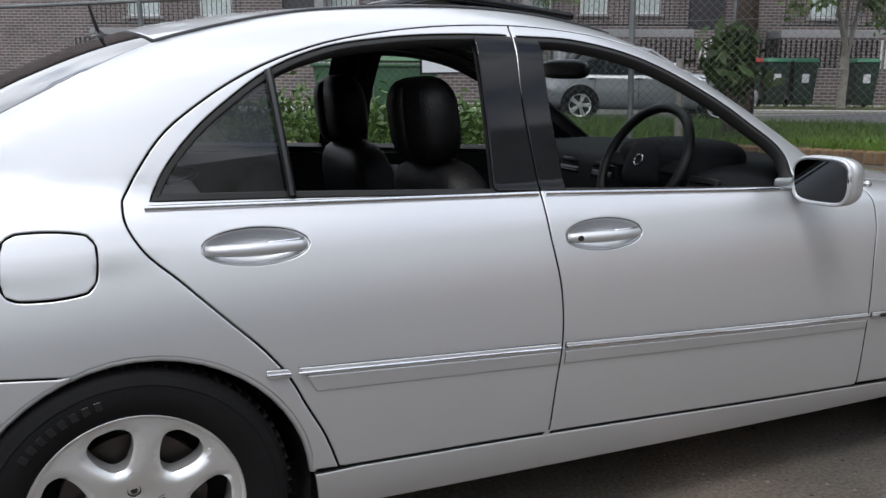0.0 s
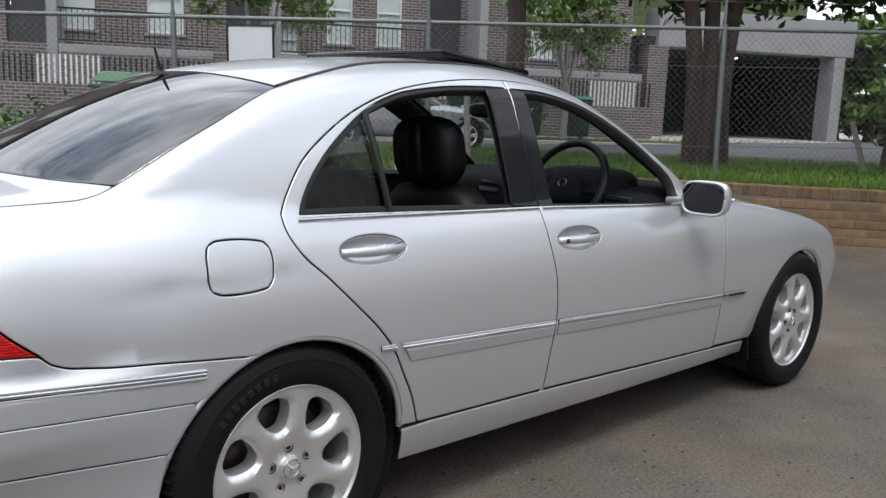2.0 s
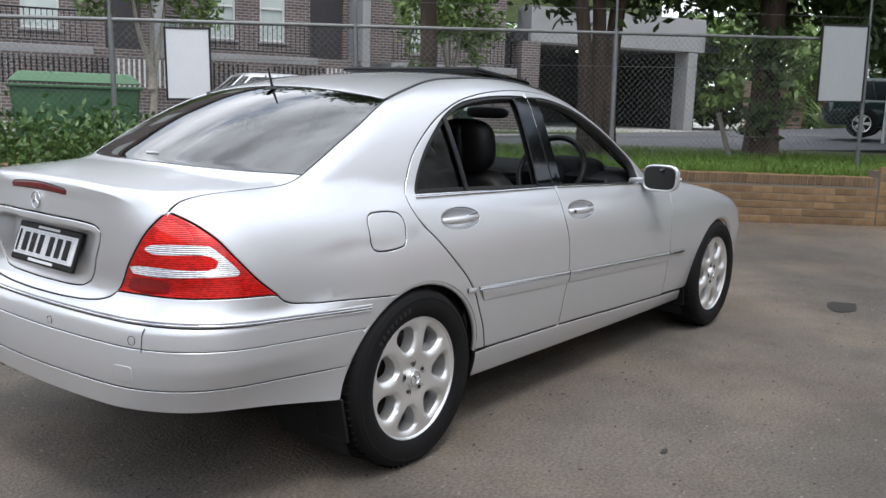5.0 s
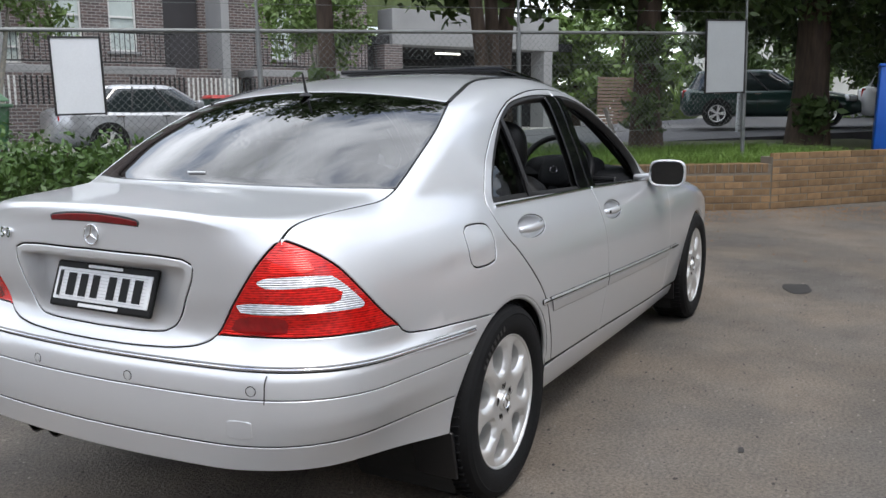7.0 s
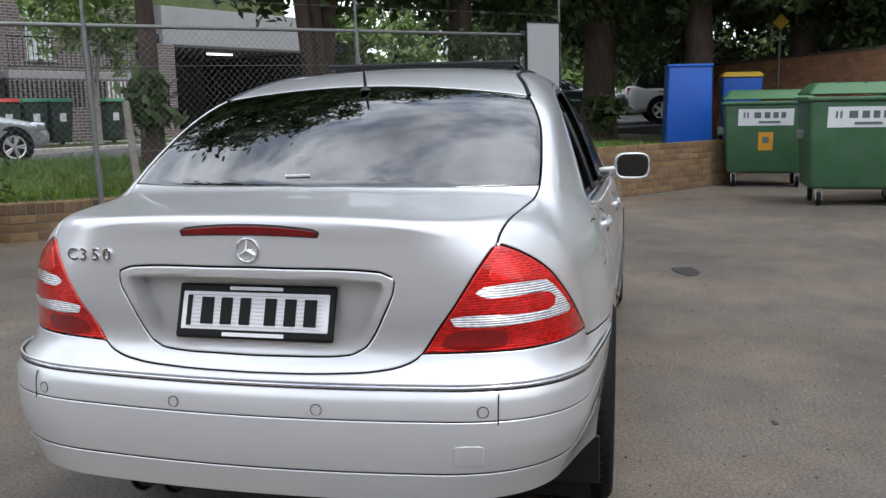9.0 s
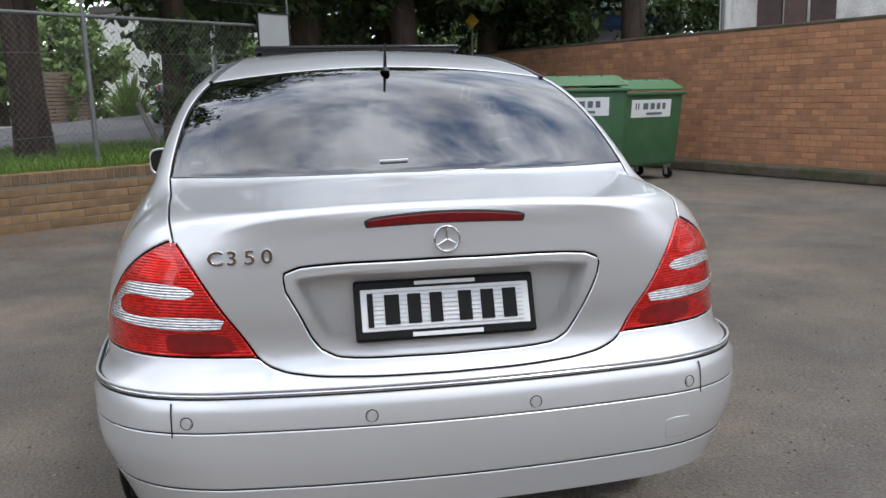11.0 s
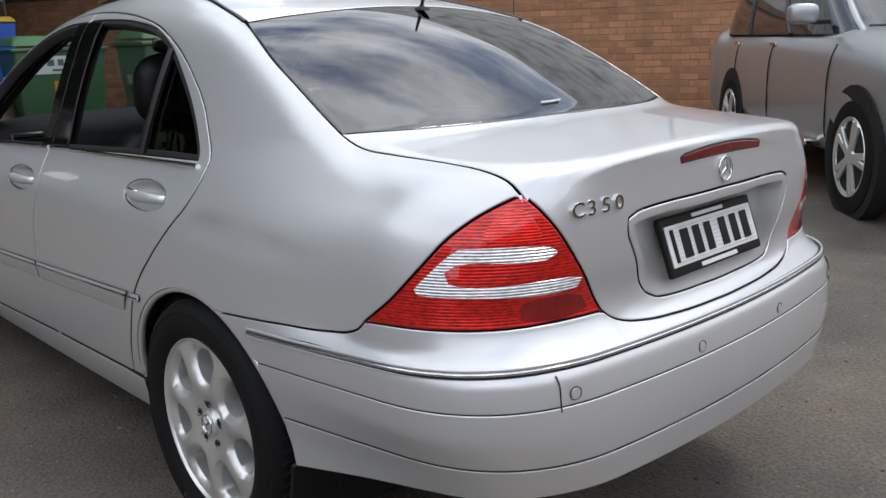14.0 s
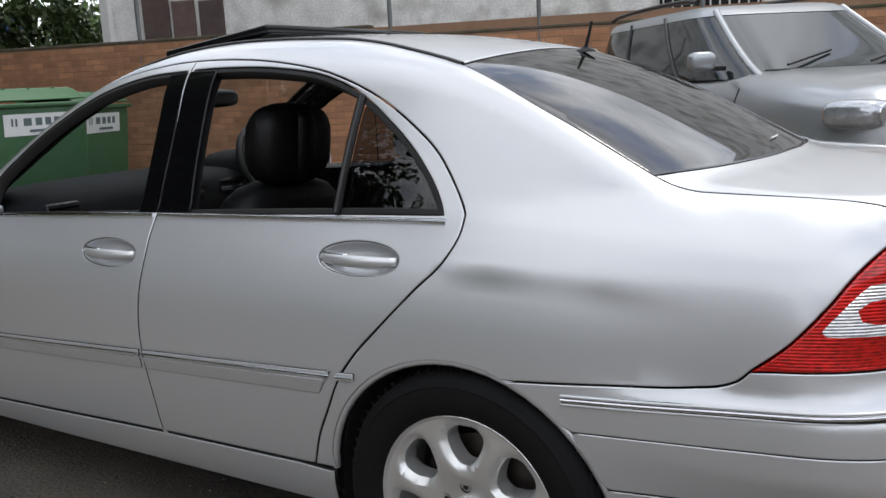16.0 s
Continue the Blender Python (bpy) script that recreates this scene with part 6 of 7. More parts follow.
dumpster(pose(10.95, -2.88, 0, 0, 0, -94), "green plastic wheeled skip with white label and orange sticker", orange=True)
dumpster(pose(8.55, -3.57, 0, 0, 0, -91), "large green plastic wheeled skip with white label", w=1.26, h=1.06)
dumpster(pose(9.0, -4.60, 0, 0, 0, -68), "green plastic wheeled skip standing by the brick wall", w=1.22, h=1.00)
dumpster(Matrix.Translation(street(-.35, 9.55, .20)) @ Matrix.Rotation(radians(STREET_TURN), 4, "Z"), "green skip behind the chain-link fence", w=1.6, d=1.0, h=.90, sticker=False)


def wheelie(m, lid_mat, label, body=WHEELIE, h=1.0, w=.56, sticker=True):
    b = thing("wheelie_bin", m, label, "wheelie bin", "wheelie bins on the kerb")
    smooth(part("tub", tapered(w * .78, .50, w, .66, h * .88, pose(0, 0, .08), .03), body, b), 35)
    smooth(part("lid", tapered(w + .04, .74, w * .9, .60, .09, pose(0, 0, .06 + h * .90), .03), lid_mat, b), 35)
    part("handle", rodded((-w * .4, .38, h * .93), (w * .4, .38, h * .93), .018, sides=8), body, b)
    for s in (-1, 1):
        smooth(part("wheel", lathe([(.03, -.025), (.095, -.025), (.10, 0), (.095, .025), (.03, .025)], 18, pose(s * w * .40, .26, .10, 0, 90, 0)), TYRE, b), 40)
    if sticker:
        part("sticker", boxed((.16, .006, .20), pose(0, -.305, h * .62, 4, 0, 0), .001, 1), STICKER, b)
    return b


for k, (a, lid_mat, label) in enumerate(((6.65, RED_LID, "dark wheelie bin with red lid"), (7.28, RED_LID, "dark wheelie bin with red lid"), (7.92, WHEELIE_LID, "dark wheelie bin with green lid"), (8.56, WHEELIE_LID, "dark wheelie bin with green lid"), (9.95, WHEELIE_LID, "dark wheelie bin with green lid standing apart"))):
    wheelie(Matrix.Translation(street(a, 18.6, .44)) @ Matrix.Rotation(radians(STREET_TURN), 4, "Z"), lid_mat, label, h=1.10)
tall = thing("blue_box", pose(12.2, -1.83, .50, 0, 0, -86), "tall plain blue plastic container on the bed", "container")
smooth(part("body", tapered(.74, .58, .69, .55, 1.34, Matrix(), .03), BLUE_BIN, tall), 35)
part("rim", boxed((.72, .58, .05), pose(0, 0, 1.33), .015), BLUE_BIN, tall)
wheelie(pose(13.3, -2.79, .50, 0, 0, -90), YELLOW_LID, "blue wheelie bin with yellow lid", BLUE_BIN, 1.22, .66, False)
# ---- other vehicles ----
CAR_GLASS = mat("dark_car_glass", (.020, .026, .028), .04, 0, .1, 3, coat=.5)
HEADLAMP = mat("headlamp_glass", (.52, .54, .57), .10, .60, .25, 14, .12, 40, coat=1)


def paint(name, c, metal=.6):
    return mat(name, c, .32, metal, .03, 3, coat=.8)


def vehicle(m, label, category, colour, stations, zb, belt, roof_z, base, roof_x, wb, wr, axle, track, wheel_r, sill=None, rails=False, lamp_z=.8, lamp_y=.86, lamp_size=(.30, .36, .19), nose_x=None, pillars=(.0, .36, .68)):
    """A background car: a lofted lower body, a rounded glasshouse with pillars and roof, lamps, mirrors and wheels. x to its nose from the rear axle."""
    v = thing("parked_car", m, label, category, "parked cars")
    bm = bmesh.new()
    rings = []
    side = 26
    xs = np.linspace(stations[0][0], stations[-1][0], 44)
    fw, fz, fb = (curve_of(*[(s[0], s[k]) for s in stations])(xs) for k in (1, 2, 3))
    for x, w, zt, zl in zip(xs, fw, fz, fb):
        mid, half = (zt + zl) / 2, (zt - zl) / 2
        ring = []
        for k in range(side):
            t = 2 * math.pi * k / side
            c, s = math.cos(t), math.sin(t)
            y = w * math.copysign(abs(c) ** .33, c)
            z = mid + half * math.copysign(abs(s) ** .42, s)
            bulge = 1 - .05 * max(0, (z - (zl + .62 * (zt - zl))) / max(.01, zt - zl)) ** 1.2 * 2.2
            ring.append(bm.verts.new((x, y * bulge, z)))
        rings.append(ring)
    for p, q in zip(rings, rings[1:]):
        for k in range(side):
            bm.faces.new((p[k], q[k], q[(k + 1) % side], p[(k + 1) % side]))
    bm.faces.new(rings[0])
    bm.faces.new(rings[-1][::-1])
    bmesh.ops.recalc_face_normals(bm, faces=bm.faces)
    smooth(part("body", bm, colour, v), 50)

    def side_y(x, z):
        """The half width of the body at a place along it and a height."""
        w, zt, zl = (float(curve_of(*[(q[0], q[k]) for q in stations])(x)) for k in (1, 2, 3))
        up = min(1, abs((z - (zt + zl) / 2) / ((zt - zl) / 2))) ** (1 / .42)
        bulge = 1 - .05 * max(0, (z - (zl + .62 * (zt - zl))) / max(.01, zt - zl)) ** 1.2 * 2.2
        return w * max(.0, 1 - up * up) ** .165 * bulge

    def house(u, z):
        """A place on the glasshouse: u round it in turns, z from 0 at the belt to 1 at the roof."""
        t = 2 * math.pi * u
        c, s = math.cos(t), math.sin(t)
        x0, x1 = base[0] + (roof_x[0] - base[0]) * z ** .85, base[1] + (roof_x[1] - base[1]) * z ** .9
        w = wb + (wr - wb) * z ** 1.3
        return Vector(((x0 + x1) / 2 + (x1 - x0) / 2 * math.copysign(abs(c) ** .30, c), w * math.copysign(abs(s) ** .34, s), belt - .05 + (roof_z - belt + .02) * z))
    lv = np.linspace(0, .93, 9)
    for pane, k0, k1 in (("windscreen", -6, 6), ("side_window", 6, 26), ("rear_window", 26, 38), ("side_window", 38, 58)):
        bm = bmesh.new()
        rings = [[bm.verts.new(house(k / 64, z)) for k in range(k0, k1 + 1)] for z in lv]
        for p, q in zip(rings, rings[1:]):
            for k in range(k1 - k0):
                bm.faces.new((p[k], p[k + 1], q[k + 1], q[k]))
        smooth(part(pane, bm, CAR_GLASS, v, "dark tinted glass"), 60)
    bm = bmesh.new()
    rings = []
    for z, sc in ((.86, 1.006), (.93, 1.004), (.98, .985), (1.01, .93), (1.03, .7), (1.035, .3)):
        ring = []
        cx = (roof_x[0] + roof_x[1]) / 2
        for k in range(64):
            p = house(k / 64, min(z, 1))
            ring.append(bm.verts.new((cx + (p.x - cx) * sc, p.y * sc, belt - .05 + (roof_z - belt + .02) * z)))
        rings.append(ring)
    for p, q in zip(rings, rings[1:]):
        for k in range(64):
            bm.faces.new((p[k], p[(k + 1) % 64], q[(k + 1) % 64], q[k]))
    bm.faces.new(rings[-1])
    smooth(part("roof", bm, colour, v), 60)
    for s in (1, -1):
        for f in pillars + (1.0,):
            if .1 < f < .9:
                c = math.copysign(abs(2 * f - 1) ** (1 / .30), 2 * f - 1)
                turn = math.acos(c) / (2 * math.pi)
            else:
                turn = (58 if f else 38) / 64
            turn = turn if turn < .5 else 1 - turn
            at = [house(turn, z) for z in np.linspace(0, .92, 8)]
            line = [(p.x, s * (p.y + .004), p.z) for p in at]
            smooth(part("pillar", sweep(line, .018 if .1 < f < .9 else .030, 8), colour if not (.1 < f < .9) else BLACK_TRIM, v), 60)
        for x in (base[0] + .30 * (base[1] - base[0]), base[0] + .60 * (base[1] - base[0]), base[1] - .12):
            part("door_gap", sweep([(x, s * (side_y(x, z) + .001), z) for z in np.linspace(belt - .12, stations[2][3] + .16, 9)], .006, 5), BLACK_TRIM, v)
        x = base[1] - .45
        mir = smooth(part("door_mirror", cushion((.13, .22, .15), pose(x, s * (wb + .16), belt + .10), .6), colour, v), 50)
        part("mirror_arm", boxed((.06, .14, .04), pose(x, s * (wb + .03), belt + .04), .01), BLACK_TRIM, mir)
        if nose_x:
            lampm = Matrix.Translation((nose_x, s * (stations[-2][1] * lamp_y), lamp_z))
            hl = smooth(part("headlamp", cushion(lamp_size, lampm @ Matrix.Rotation(radians(-28 * s), 4, "Z"), .6), HEADLAMP, v, "clear glass headlamp"), 50)
            for dy, r in ((-.075, 1.0), (.070, .8)):
                at = lampm @ Matrix.Rotation(radians(-28 * s), 4, "Z") @ pose(lamp_size[0] * .44, dy, 0, 0, 90, 0)
                smooth(part("reflector", lathe([(.048 * r, -.03), (.066 * r, .012), (.060 * r, .018), (.050 * r, .004)], 20, at), CHROME, hl), 50)
                smooth(part("projector", lathe([(.002, .020), (.026 * r, .014), (.040 * r, .0), (.042 * r, -.03)], 20, at), BLACK_GLOSS, hl), 50)
        part("tail_lamp", boxed((.10, .20, .20), pose(stations[1][0] + .02, s * stations[1][1] * .84, belt - .12), .02), RED_LENS, v)
        for k in (.28, .60):
            x = base[0] + (base[1] - base[0]) * k
            part("door_handle", boxed((.16, .02, .028), pose(x, s * (side_y(x, belt - .13) + .008), belt - .13), .008), CHROME, v)
        if sill:
            part("side_step", boxed((1.7, .16, .05), pose(axle / 2, s * (track + .10), sill), .015), CHROME, v, "bright metal side step")
        if rails:
            pts = [(x, s * (wr - .06), roof_z + .02 + .045 * math.sin(math.pi * f) ** .35) for f, x in zip(np.linspace(0, 1, 14), np.linspace(roof_x[0] + .15, roof_x[1] - .25, 14))]
            smooth(part("roof_rail", sweep(pts, .022, 8), BLACK_TRIM, v, "black roof rail"), 60)
        for x in (0, axle):
            w = part("wheel_arch", lathe([(wheel_r * 1.17, -.10), (wheel_r * 1.17, .012), (wheel_r * .5, .006), (.01, .006)], 36, Matrix.Translation((x, s * (side_y(x, wheel_r * 1.6) - .008), wheel_r + .02)) @ Matrix.Rotation(radians(-90 * s), 4, "X")), UNDER, v)
            wm = Matrix.Translation((x, s * (side_y(x, wheel_r * 1.6) - .095), wheel_r)) @ Matrix.Rotation(radians(-90 * s), 4, "X")
            wl_ob = smooth(part("wheel", lathe([(wheel_r * .66, -.10), (wheel_r * .95, -.10), (wheel_r, -.06), (wheel_r, .06), (wheel_r * .95, .105), (wheel_r * .70, .11), (wheel_r * .66, .10)], 40, wm), TYRE, v), 40)
            bm = bmesh.new()
            for k in range(5):
                t = 2 * math.pi * k / 5
                for dt in (-.14, .14):
                    box(bm, (wheel_r * .56, wheel_r * .12, .03), wm @ Matrix.Rotation(t + dt, 4, "Z") @ Matrix.Translation((wheel_r * .36, 0, .095)), .006, 1)
            part("spokes", bm, ALLOY, wl_ob)
            smooth(part("rim", lathe([(wheel_r * .58, .03), (wheel_r * .62, .10), (wheel_r * .68, .112), (wheel_r * .70, .10)], 40, wm), ALLOY, wl_ob), 40)
            smooth(part("hub", lathe([(.001, .11), (wheel_r * .16, .108), (wheel_r * .18, .08)], 20, wm), ALLOY, wl_ob), 40)
    return v


SUV_PAINT = paint("silver_suv_paint", (.42, .44, .46))
suv = vehicle(pose(1.80, -7.05, 0, 0, 0, 132.2), "large silver four-wheel drive parked beside the brick wall", "car", SUV_PAINT,
              [(-1.10, .78, 1.10, .42), (-1.02, .88, 1.19, .36), (-.5, .93, 1.24, .30), (.6, .955, 1.25, .28), (2.0, .955, 1.245, .28), (2.6, .95, 1.23, .28), (3.1, .94, 1.19, .30), (3.6, .90, 1.13, .30), (3.92, .80, 1.06, .34), (4.06, .62, .92, .40)],
              .28, 1.22, 1.82, (-1.02, 2.72), (-.80, 1.62), .88, .70, 3.10, .83, .385, sill=.40, rails=True, lamp_z=.93, lamp_y=.92, lamp_size=(.40, .38, .20), nose_x=3.80)
for s in (1, -1):
    part("wiper", rodded((2.60, s * .35 - .15, 1.26), (2.38, s * .35 + .35, 1.36), .010, sides=6), BLACK_TRIM, suv)
sw_line = [(2.62, y, 1.225) for y in np.linspace(-.7, .7, 8)]
part("bonnet_gap", sweep(sw_line, .008, 6), BLACK_TRIM, suv)
part("grille", boxed((.06, .62, .22), pose(4.00, 0, .86), .02), BLACK_TRIM, suv)
part("plate_blank", boxed((.02, .37, .10), pose(4.075, 0, .52), .004), PLATE_WHITE, suv)
part("lower_grille", boxed((.08, 1.2, .12), pose(3.98, 0, .46), .02), BLACK_TRIM, suv)
SEDAN = [(-.95, .66, .90, .40), (-.86, .78, .95, .30), (-.4, .84, .97, .25), (.6, .86, .96, .22), (1.8, .86, .95, .22), (2.3, .85, .92, .22), (2.8, .82, .84, .24), (3.2, .76, .74, .26), (3.42, .60, .62, .32)]


def small_car(m, label, colour, wagon=False):
    return vehicle(m, label, "car", colour, SEDAN, .22, .94, 1.44, (-.55 if not wagon else -.85, 2.20), (.10 if not wagon else -.55, 1.30), .79, .60, 2.62, .755, .315, lamp_z=.68, nose_x=3.12)


def on_road(a, b, turn):
    return Matrix.Translation(street(a, b, road_height(a))) @ Matrix.Rotation(radians(turn), 4, "Z")


small_car(on_road(2.95, 15.3, STREET_TURN), "silver coupe parked along the far kerb", paint("silver_coupe_paint", (.46, .47, .49)))
gw = Matrix.Translation((21.6, 2.55, .74)) @ Matrix.Rotation(radians(-82), 4, "Z")
small_car(gw, "dark green station wagon parked on the street", paint("dark_green_paint", (.012, .035, .030), .3), True)
small_car(Matrix.Translation((22.3, -1.72, .74)) @ Matrix.Rotation(radians(-86), 4, "Z"), "white hatchback parked on the street behind the bins", paint("white_paint", (.72, .73, .74), 0), True)
# ---- houses across the street ----
def brick_shader(name, c1, c2, mortar):
    m = bpy.data.materials.new(name)
    m.use_nodes = True
    n, l = m.node_tree.nodes, m.node_tree.links
    b, t, co, bump = n["Principled BSDF"], n.new("ShaderNodeTexBrick"), n.new("ShaderNodeTexCoord"), n.new("ShaderNodeBump")
    mp = n.new("ShaderNodeMapping")
    mp.inputs["Rotation"].default_value = (radians(90), 0, 0)
    noise_t, mix = n.new("ShaderNodeTexNoise"), n.new("ShaderNodeMix")
    t.inputs["Color1"].default_value, t.inputs["Color2"].default_value, t.inputs["Mortar"].default_value = (*c1, 1), (*c2, 1), (*mortar, 1)
    t.inputs["Scale"].default_value, t.inputs["Mortar Size"].default_value = 1.0, .010
    t.inputs["Brick Width"].default_value, t.inputs["Row Height"].default_value = .24, .086
    mix.data_type, mix.blend_type = "RGBA", "MULTIPLY"
    mix.inputs[0].default_value = .5
    noise_t.inputs["Scale"].default_value = 1.3
    l.new(co.outputs["Object"], mp.inputs[0]), l.new(mp.outputs[0], t.inputs[0]), l.new(co.outputs["Object"], noise_t.inputs[0])
    l.new(t.outputs[0], mix.inputs[6]), l.new(noise_t.outputs[0], mix.inputs[7]), l.new(mix.outputs[2], b.inputs["Base Color"])
    l.new(t.outputs["Fac"], bump.inputs["Height"]), l.new(bump.outputs[0], b.inputs["Normal"])
    bump.inputs["Strength"].default_value, bump.inputs["Distance"].default_value, bump.invert = .6, .01, True
    b.inputs["Roughness"].default_value = .9
    return m


HOUSE_BRICK = brick_shader("dark_house_brick", (.20, .145, .135), (.12, .096, .095), (.42, .40, .38))
PALE_RENDER = mat("pale_render", (.29, .29, .29), .9, 0, .15, 1.0, .3, 40)
DOOR = mat("dark_door", (.045, .042, .045), .5, 0, .1, 3)
WINDOW = mat("curtained_window", (.50, .56, .54), .25, 0, .12, 2, coat=.6)
FRAME = mat("white_window_frame", (.66, .66, .64), .6)
IRON = mat("black_iron", (.012, .012, .013), .5, .3, .1, 6)
# near black puts the interior's shade into the garage and house backing colour
INTERIOR_SHADE = mat("interior_shade", (.030, .030, .032), .9, 0, .3, 1)
ROOF_TILE = mat("dark_roof_tile", (.07, .06, .058), .85, 0, .2, 4, 1.0, 12)
terrace = thing("brick_house", Matrix.Translation(street(0, 24, .42)) @ Matrix.Rotation(radians(STREET_TURN), 4, "Z"), "two-storey dark brick terrace house with raised entrances", "house")


def wall_with_openings(x0, x1, z0, z1, holes, thick):
    """A straight wall, cut through at its openings."""
    bm = bmesh.new()
    xs = sorted({x0, x1, *[h[0] for h in holes], *[h[1] for h in holes]})
    zs = sorted({z0, z1, *[h[2] for h in holes], *[h[3] for h in holes]})
    for xa, xb in zip(xs, xs[1:]):
        for za, zb in zip(zs, zs[1:]):
            mx, mz = (xa + xb) / 2, (za + zb) / 2
            if not any(h[0] < mx < h[1] and h[2] < mz < h[3] for h in holes):
                box(bm, (xb - xa, thick, zb - za), Matrix.Translation((mx, thick / 2, mz)))
    bmesh.ops.remove_doubles(bm, verts=bm.verts, dist=.0005)
    return bm


wins = [(-9.6, -8.6, 2.4, 4.4), (-7.4, -6.4, 2.4, 4.4), (-3.6, -2.6, 2.5, 4.5), (-1.2, -.2, 2.5, 4.5), (2.4, 3.1, 2.1, 3.0), (3.95, 4.75, 2.5, 4.5), (5.5, 6.3, 2.5, 4.5), (10.6, 11.4, 2.4, 4.5)]
wins += [(a, b, 5.9, 7.6) for a, b, _, _ in wins]
doors_h = [(7.1, 8.2, 2.05, 4.35), (-4.9, -3.9, 2.05, 4.35), (1.0, 2.0, 2.05, 4.3)]
part("wall", wall_with_openings(-24, 14.2, 0, 8.6, wins + doors_h, .35), HOUSE_BRICK, terrace)
part("roof", boxed((39, 9, .5), pose(-4.9, 4.2, 8.8), .05), ROOF_TILE, terrace)
part("backing", boxed((38, .2, 8.4), pose(-4.9, 3.0, 4.2)), INTERIOR_SHADE, terrace)
for x0, x1, z0, z1 in wins:
    w = part("window", boxed((x1 - x0 - .06, .03, z1 - z0 - .06), pose((x0 + x1) / 2, .16, (z0 + z1) / 2), .004), WINDOW, terrace)
    for x in (x0 + .03, x1 - .03):
        part("frame", boxed((.06, .08, z1 - z0), pose(x, .12, (z0 + z1) / 2), .006), FRAME, w)
    for z in (z0 + .03, z1 - .03, (z0 + z1) / 2):
        part("frame", boxed((x1 - x0, .07, .06), pose((x0 + x1) / 2, .12, z), .006), FRAME, w)
    part("sill", boxed((x1 - x0 + .2, .16, .07), pose((x0 + x1) / 2, .02, z0 - .035), .01), PALE_RENDER, w)
for x0, x1, z0, z1 in doors_h:
    d = part("door", boxed((x1 - x0, .05, z1 - z0), pose((x0 + x1) / 2, .18, (z0 + z1) / 2), .005), DOOR, terrace)
    part("door_handle", boxed((.04, .06, .12), pose(x0 + .12, .13, (z0 + z1) / 2 - .1), .01), CHROME, d)
    part("step", boxed((x1 - x0 + .8, 1.2, 2.0), pose((x0 + x1) / 2, -.6, 1.0), .02), HOUSE_BRICK, terrace)
    part("side_wall", boxed((.26, 1.6, 4.2), pose(x1 + .35, -.5, 3.1, 0, 0, 0), .02), PALE_RENDER, terrace)
for x0, x1 in ((-10.2, -5.6), (-3.4, .6), (2.3, 7.0), (9.4, 14.0)):
    part("balcony", boxed((x1 - x0, 1.3, .22), pose((x0 + x1) / 2, -.65, 1.9), .02), PALE_RENDER, terrace)
    part("balcony_wall", boxed((x1 - x0, .2, 1.8), pose((x0 + x1) / 2, -1.2, .9), .01), HOUSE_BRICK, terrace)
    rail = part("railing", boxed((x1 - x0, .05, .05), pose((x0 + x1) / 2, -1.25, 2.95), .01), IRON, terrace, "black iron railing")
    part("bottom_rail", boxed((x1 - x0, .04, .04), pose((x0 + x1) / 2, -1.25, 2.12), .01), IRON, rail)
    for k in range(int((x1 - x0) / .14)):
        part("baluster", rodded((x0 + .07 + .14 * k, -1.25, 2.1), (x0 + .07 + .14 * k, -1.25, 2.95), .012, sides=5), IRON, rail)
# front fence and low walls by the footpath
for x0, x1 in ((-10, 4.6), (5.2, 13.6)):
    low = tagged(part("front_wall", boxed((x1 - x0, .24, .95), Matrix.Translation(((x0 + x1) / 2, 0, .475)), .01), HOUSE_BRICK, None), "low dark brick front garden wall", "wall", kind="structure")
    low.matrix_world = Matrix.Translation(street(0, 21.2, .42)) @ Matrix.Rotation(radians(STREET_TURN), 4, "Z")
    for k in range(int((x1 - x0) / .13)):
        part("picket", boxed((.05, .03, .75), pose(x0 + .07 + .13 * k, 0, 1.30), .006), FRAME if (k // 12) % 3 == 1 else IRON, low)
garage = thing("garage_entrance", Matrix.Translation(street(0, 24, .42)) @ Matrix.Rotation(radians(STREET_TURN), 4, "Z"), "wide dark underground garage entrance under a grey concrete slab", "garage")
part("fascia", boxed((7.9, 1.0, 1.25), pose(19.0, .2, 3.65), .02), PALE_RENDER, garage)
part("pier", boxed((.75, .8, 3.05), pose(15.1, .1, 1.5), .01), HOUSE_BRICK, garage)
part("pier", boxed((.45, .8, 3.0), pose(22.4, .1, 1.5), .01), PALE_RENDER, garage)
part("back_wall", boxed((9.0, .3, 3.2), pose(19.2, 8.0, 1.6)), INTERIOR_SHADE, garage)
part("side_wall", boxed((.3, 8.0, 3.2), pose(14.5, 4.4, 1.6)), INTERIOR_SHADE, garage)
part("side_wall", boxed((.3, 8.0, 3.2), pose(22.6, 4.4, 1.6)), INTERIOR_SHADE, garage)
part("slab", boxed((9.4, 9.0, .3), pose(19.2, 4.4, 3.2)), INTERIOR_SHADE, garage)
TUBE = bpy.data.materials.new("lit_tube")
TUBE.use_nodes = True
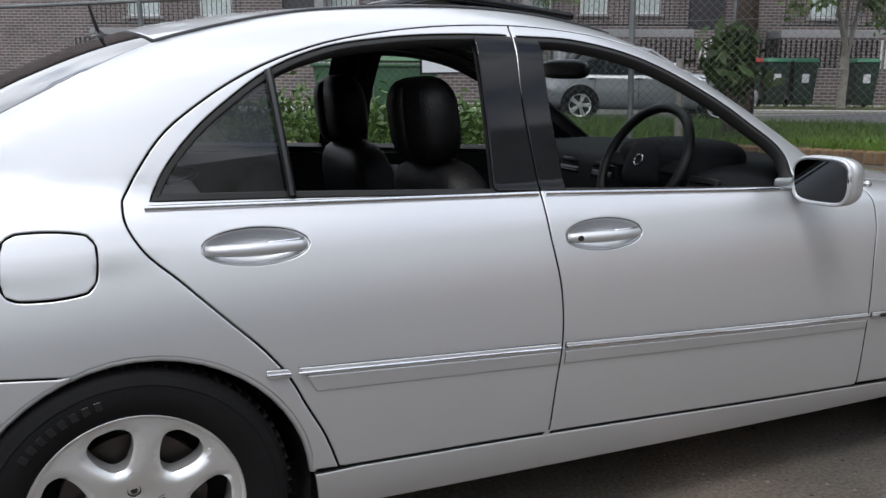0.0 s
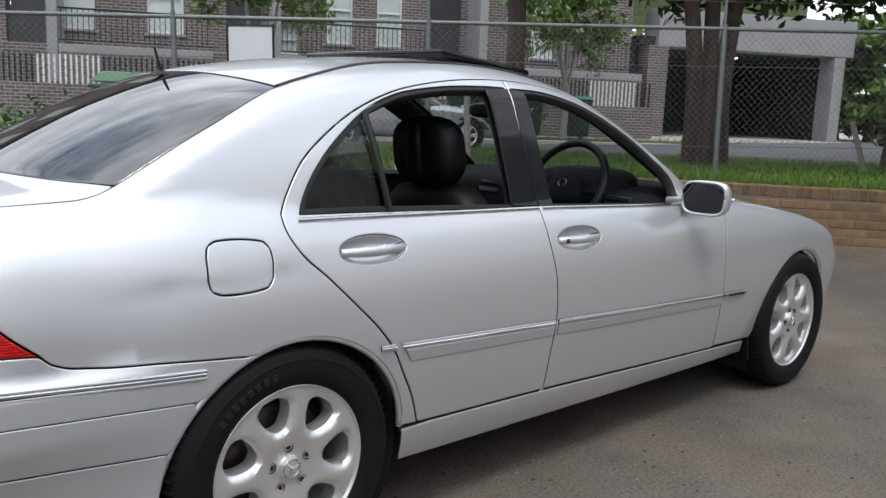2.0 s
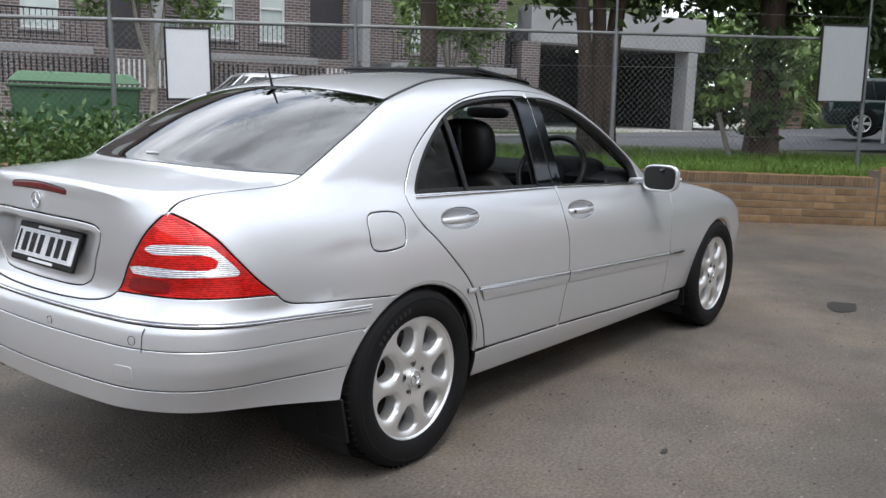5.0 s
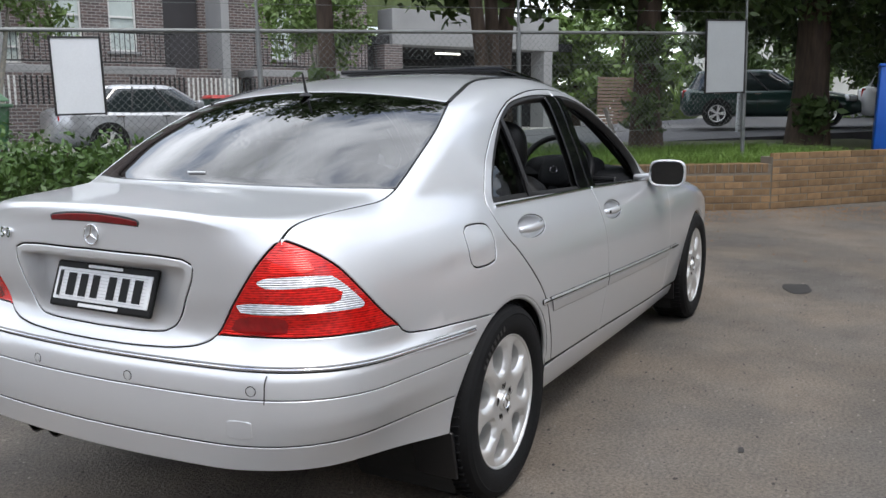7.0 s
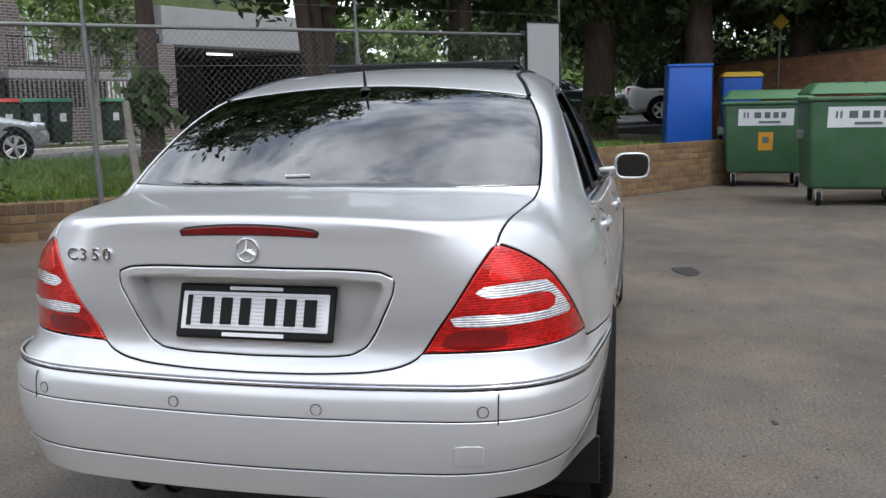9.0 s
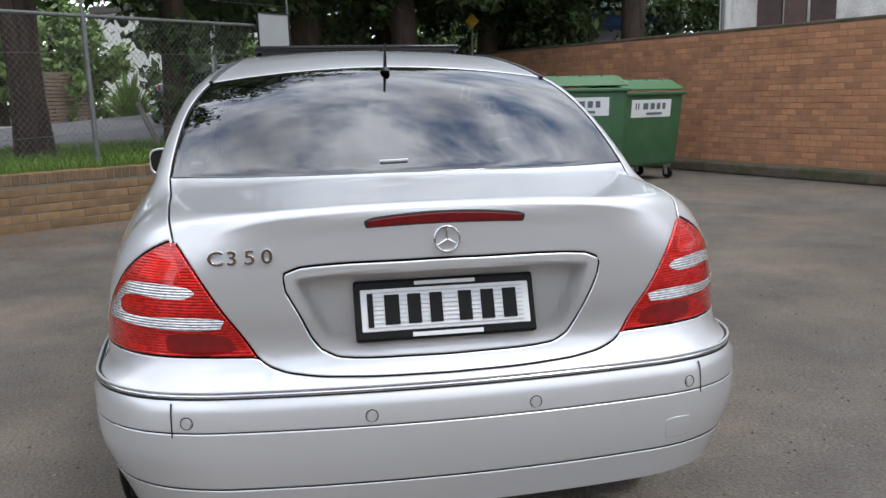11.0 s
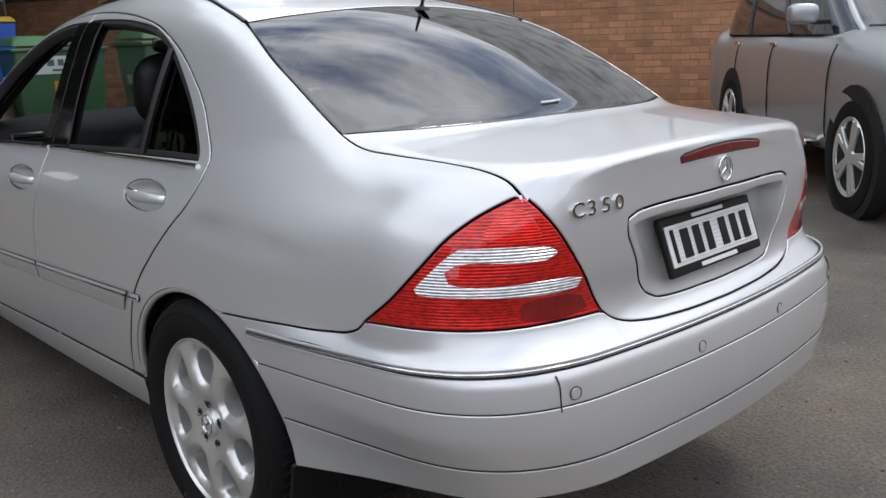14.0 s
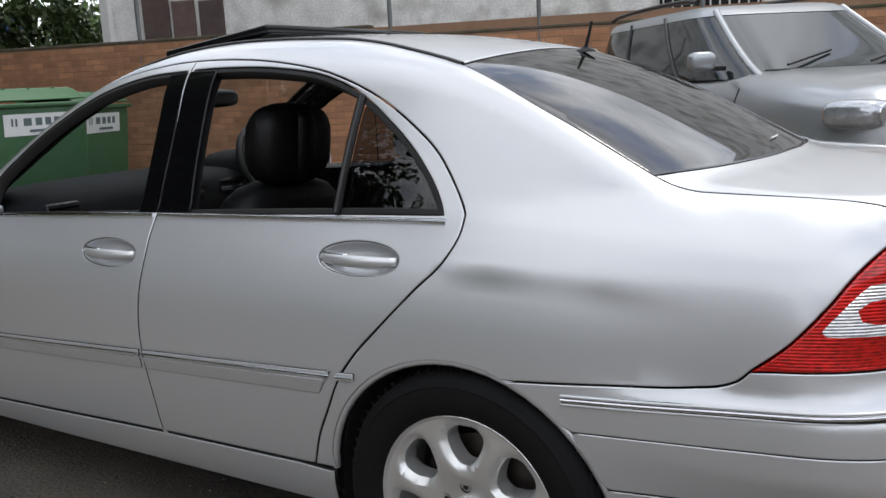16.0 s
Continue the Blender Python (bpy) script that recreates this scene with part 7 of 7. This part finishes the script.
TUBE.node_tree.nodes["Principled BSDF"].inputs["Emission Color"].default_value = (1, .97, .90, 1)
TUBE.node_tree.nodes["Principled BSDF"].inputs["Emission Strength"].default_value = 4.0
for x, y, z in ((16.6, 3.0, 2.1), (19.5, 2.6, 2.98)):
    part("strip_light", boxed((1.2, .08, .06), pose(x, y, z), .01), TUBE, garage, "lit fluorescent tube")
part("upper_wall", boxed((9.4, .4, 4.5), pose(19.3, 4.0, 6.3), .02), mat("green_bank", (.10, .13, .05), .9, 0, .4, .8, 1, 8), garage)
slat = thing("timber_screen", Matrix.Translation(street(25.6, 22.5, .42)) @ Matrix.Rotation(radians(STREET_TURN), 4, "Z"), "horizontal timber slat screen", "screen")
for k in range(14):
    part("slat", boxed((3.2, .04, .11), pose(0, 0, .12 + .14 * k), .006), mat("brown_slat", (.16, .11, .085), .8, 0, .3, 5) if k == 0 else bpy.data.materials["brown_slat"], slat)
pole = thing("street_pole", Matrix.Translation(street(17.5, 11.0, .4)), "pale grey steel street pole", "pole")
part("shaft", rodded((0, 0, 0), (0, 0, 6.5), .07, .05, 14), mat("pale_steel", (.50, .52, .53), .5, .3, .1, 5), pole)
far = thing("far_house", Matrix.Translation(street(44, 24, 1.0)) @ Matrix.Rotation(radians(STREET_TURN - 8), 4, "Z"), "pale house behind gardens", "house")
part("wall", boxed((12, 6, 5), pose(0, 3, 2.5), .02), mat("cream_wall", (.60, .60, .57), .85, 0, .1, 1), far)
for k in range(4):
    part("window", boxed((1.2, .1, 1.5), pose(-4.5 + 3 * k, -.03, 3.2), .01), CAR_GLASS, far)
part("roof", boxed((12.6, 6.6, .4), pose(0, 3, 5.2), .04), ROOF_TILE, far)
# yellow road sign among the leaves
ys = thing("road_sign", Matrix.Translation((15.4, -3.75, .3)), "small yellow diamond road sign on a pole", "sign")
part("pole", rodded((0, 0, 0), (0, 0, 2.6), .025, sides=10), STEEL, ys)
part("face", boxed((.015, .22, .22), pose(-.03, 0, 2.45, 45, 0, 0), .01), mat("sign_yellow", (.72, .45, .02), .5), ys)
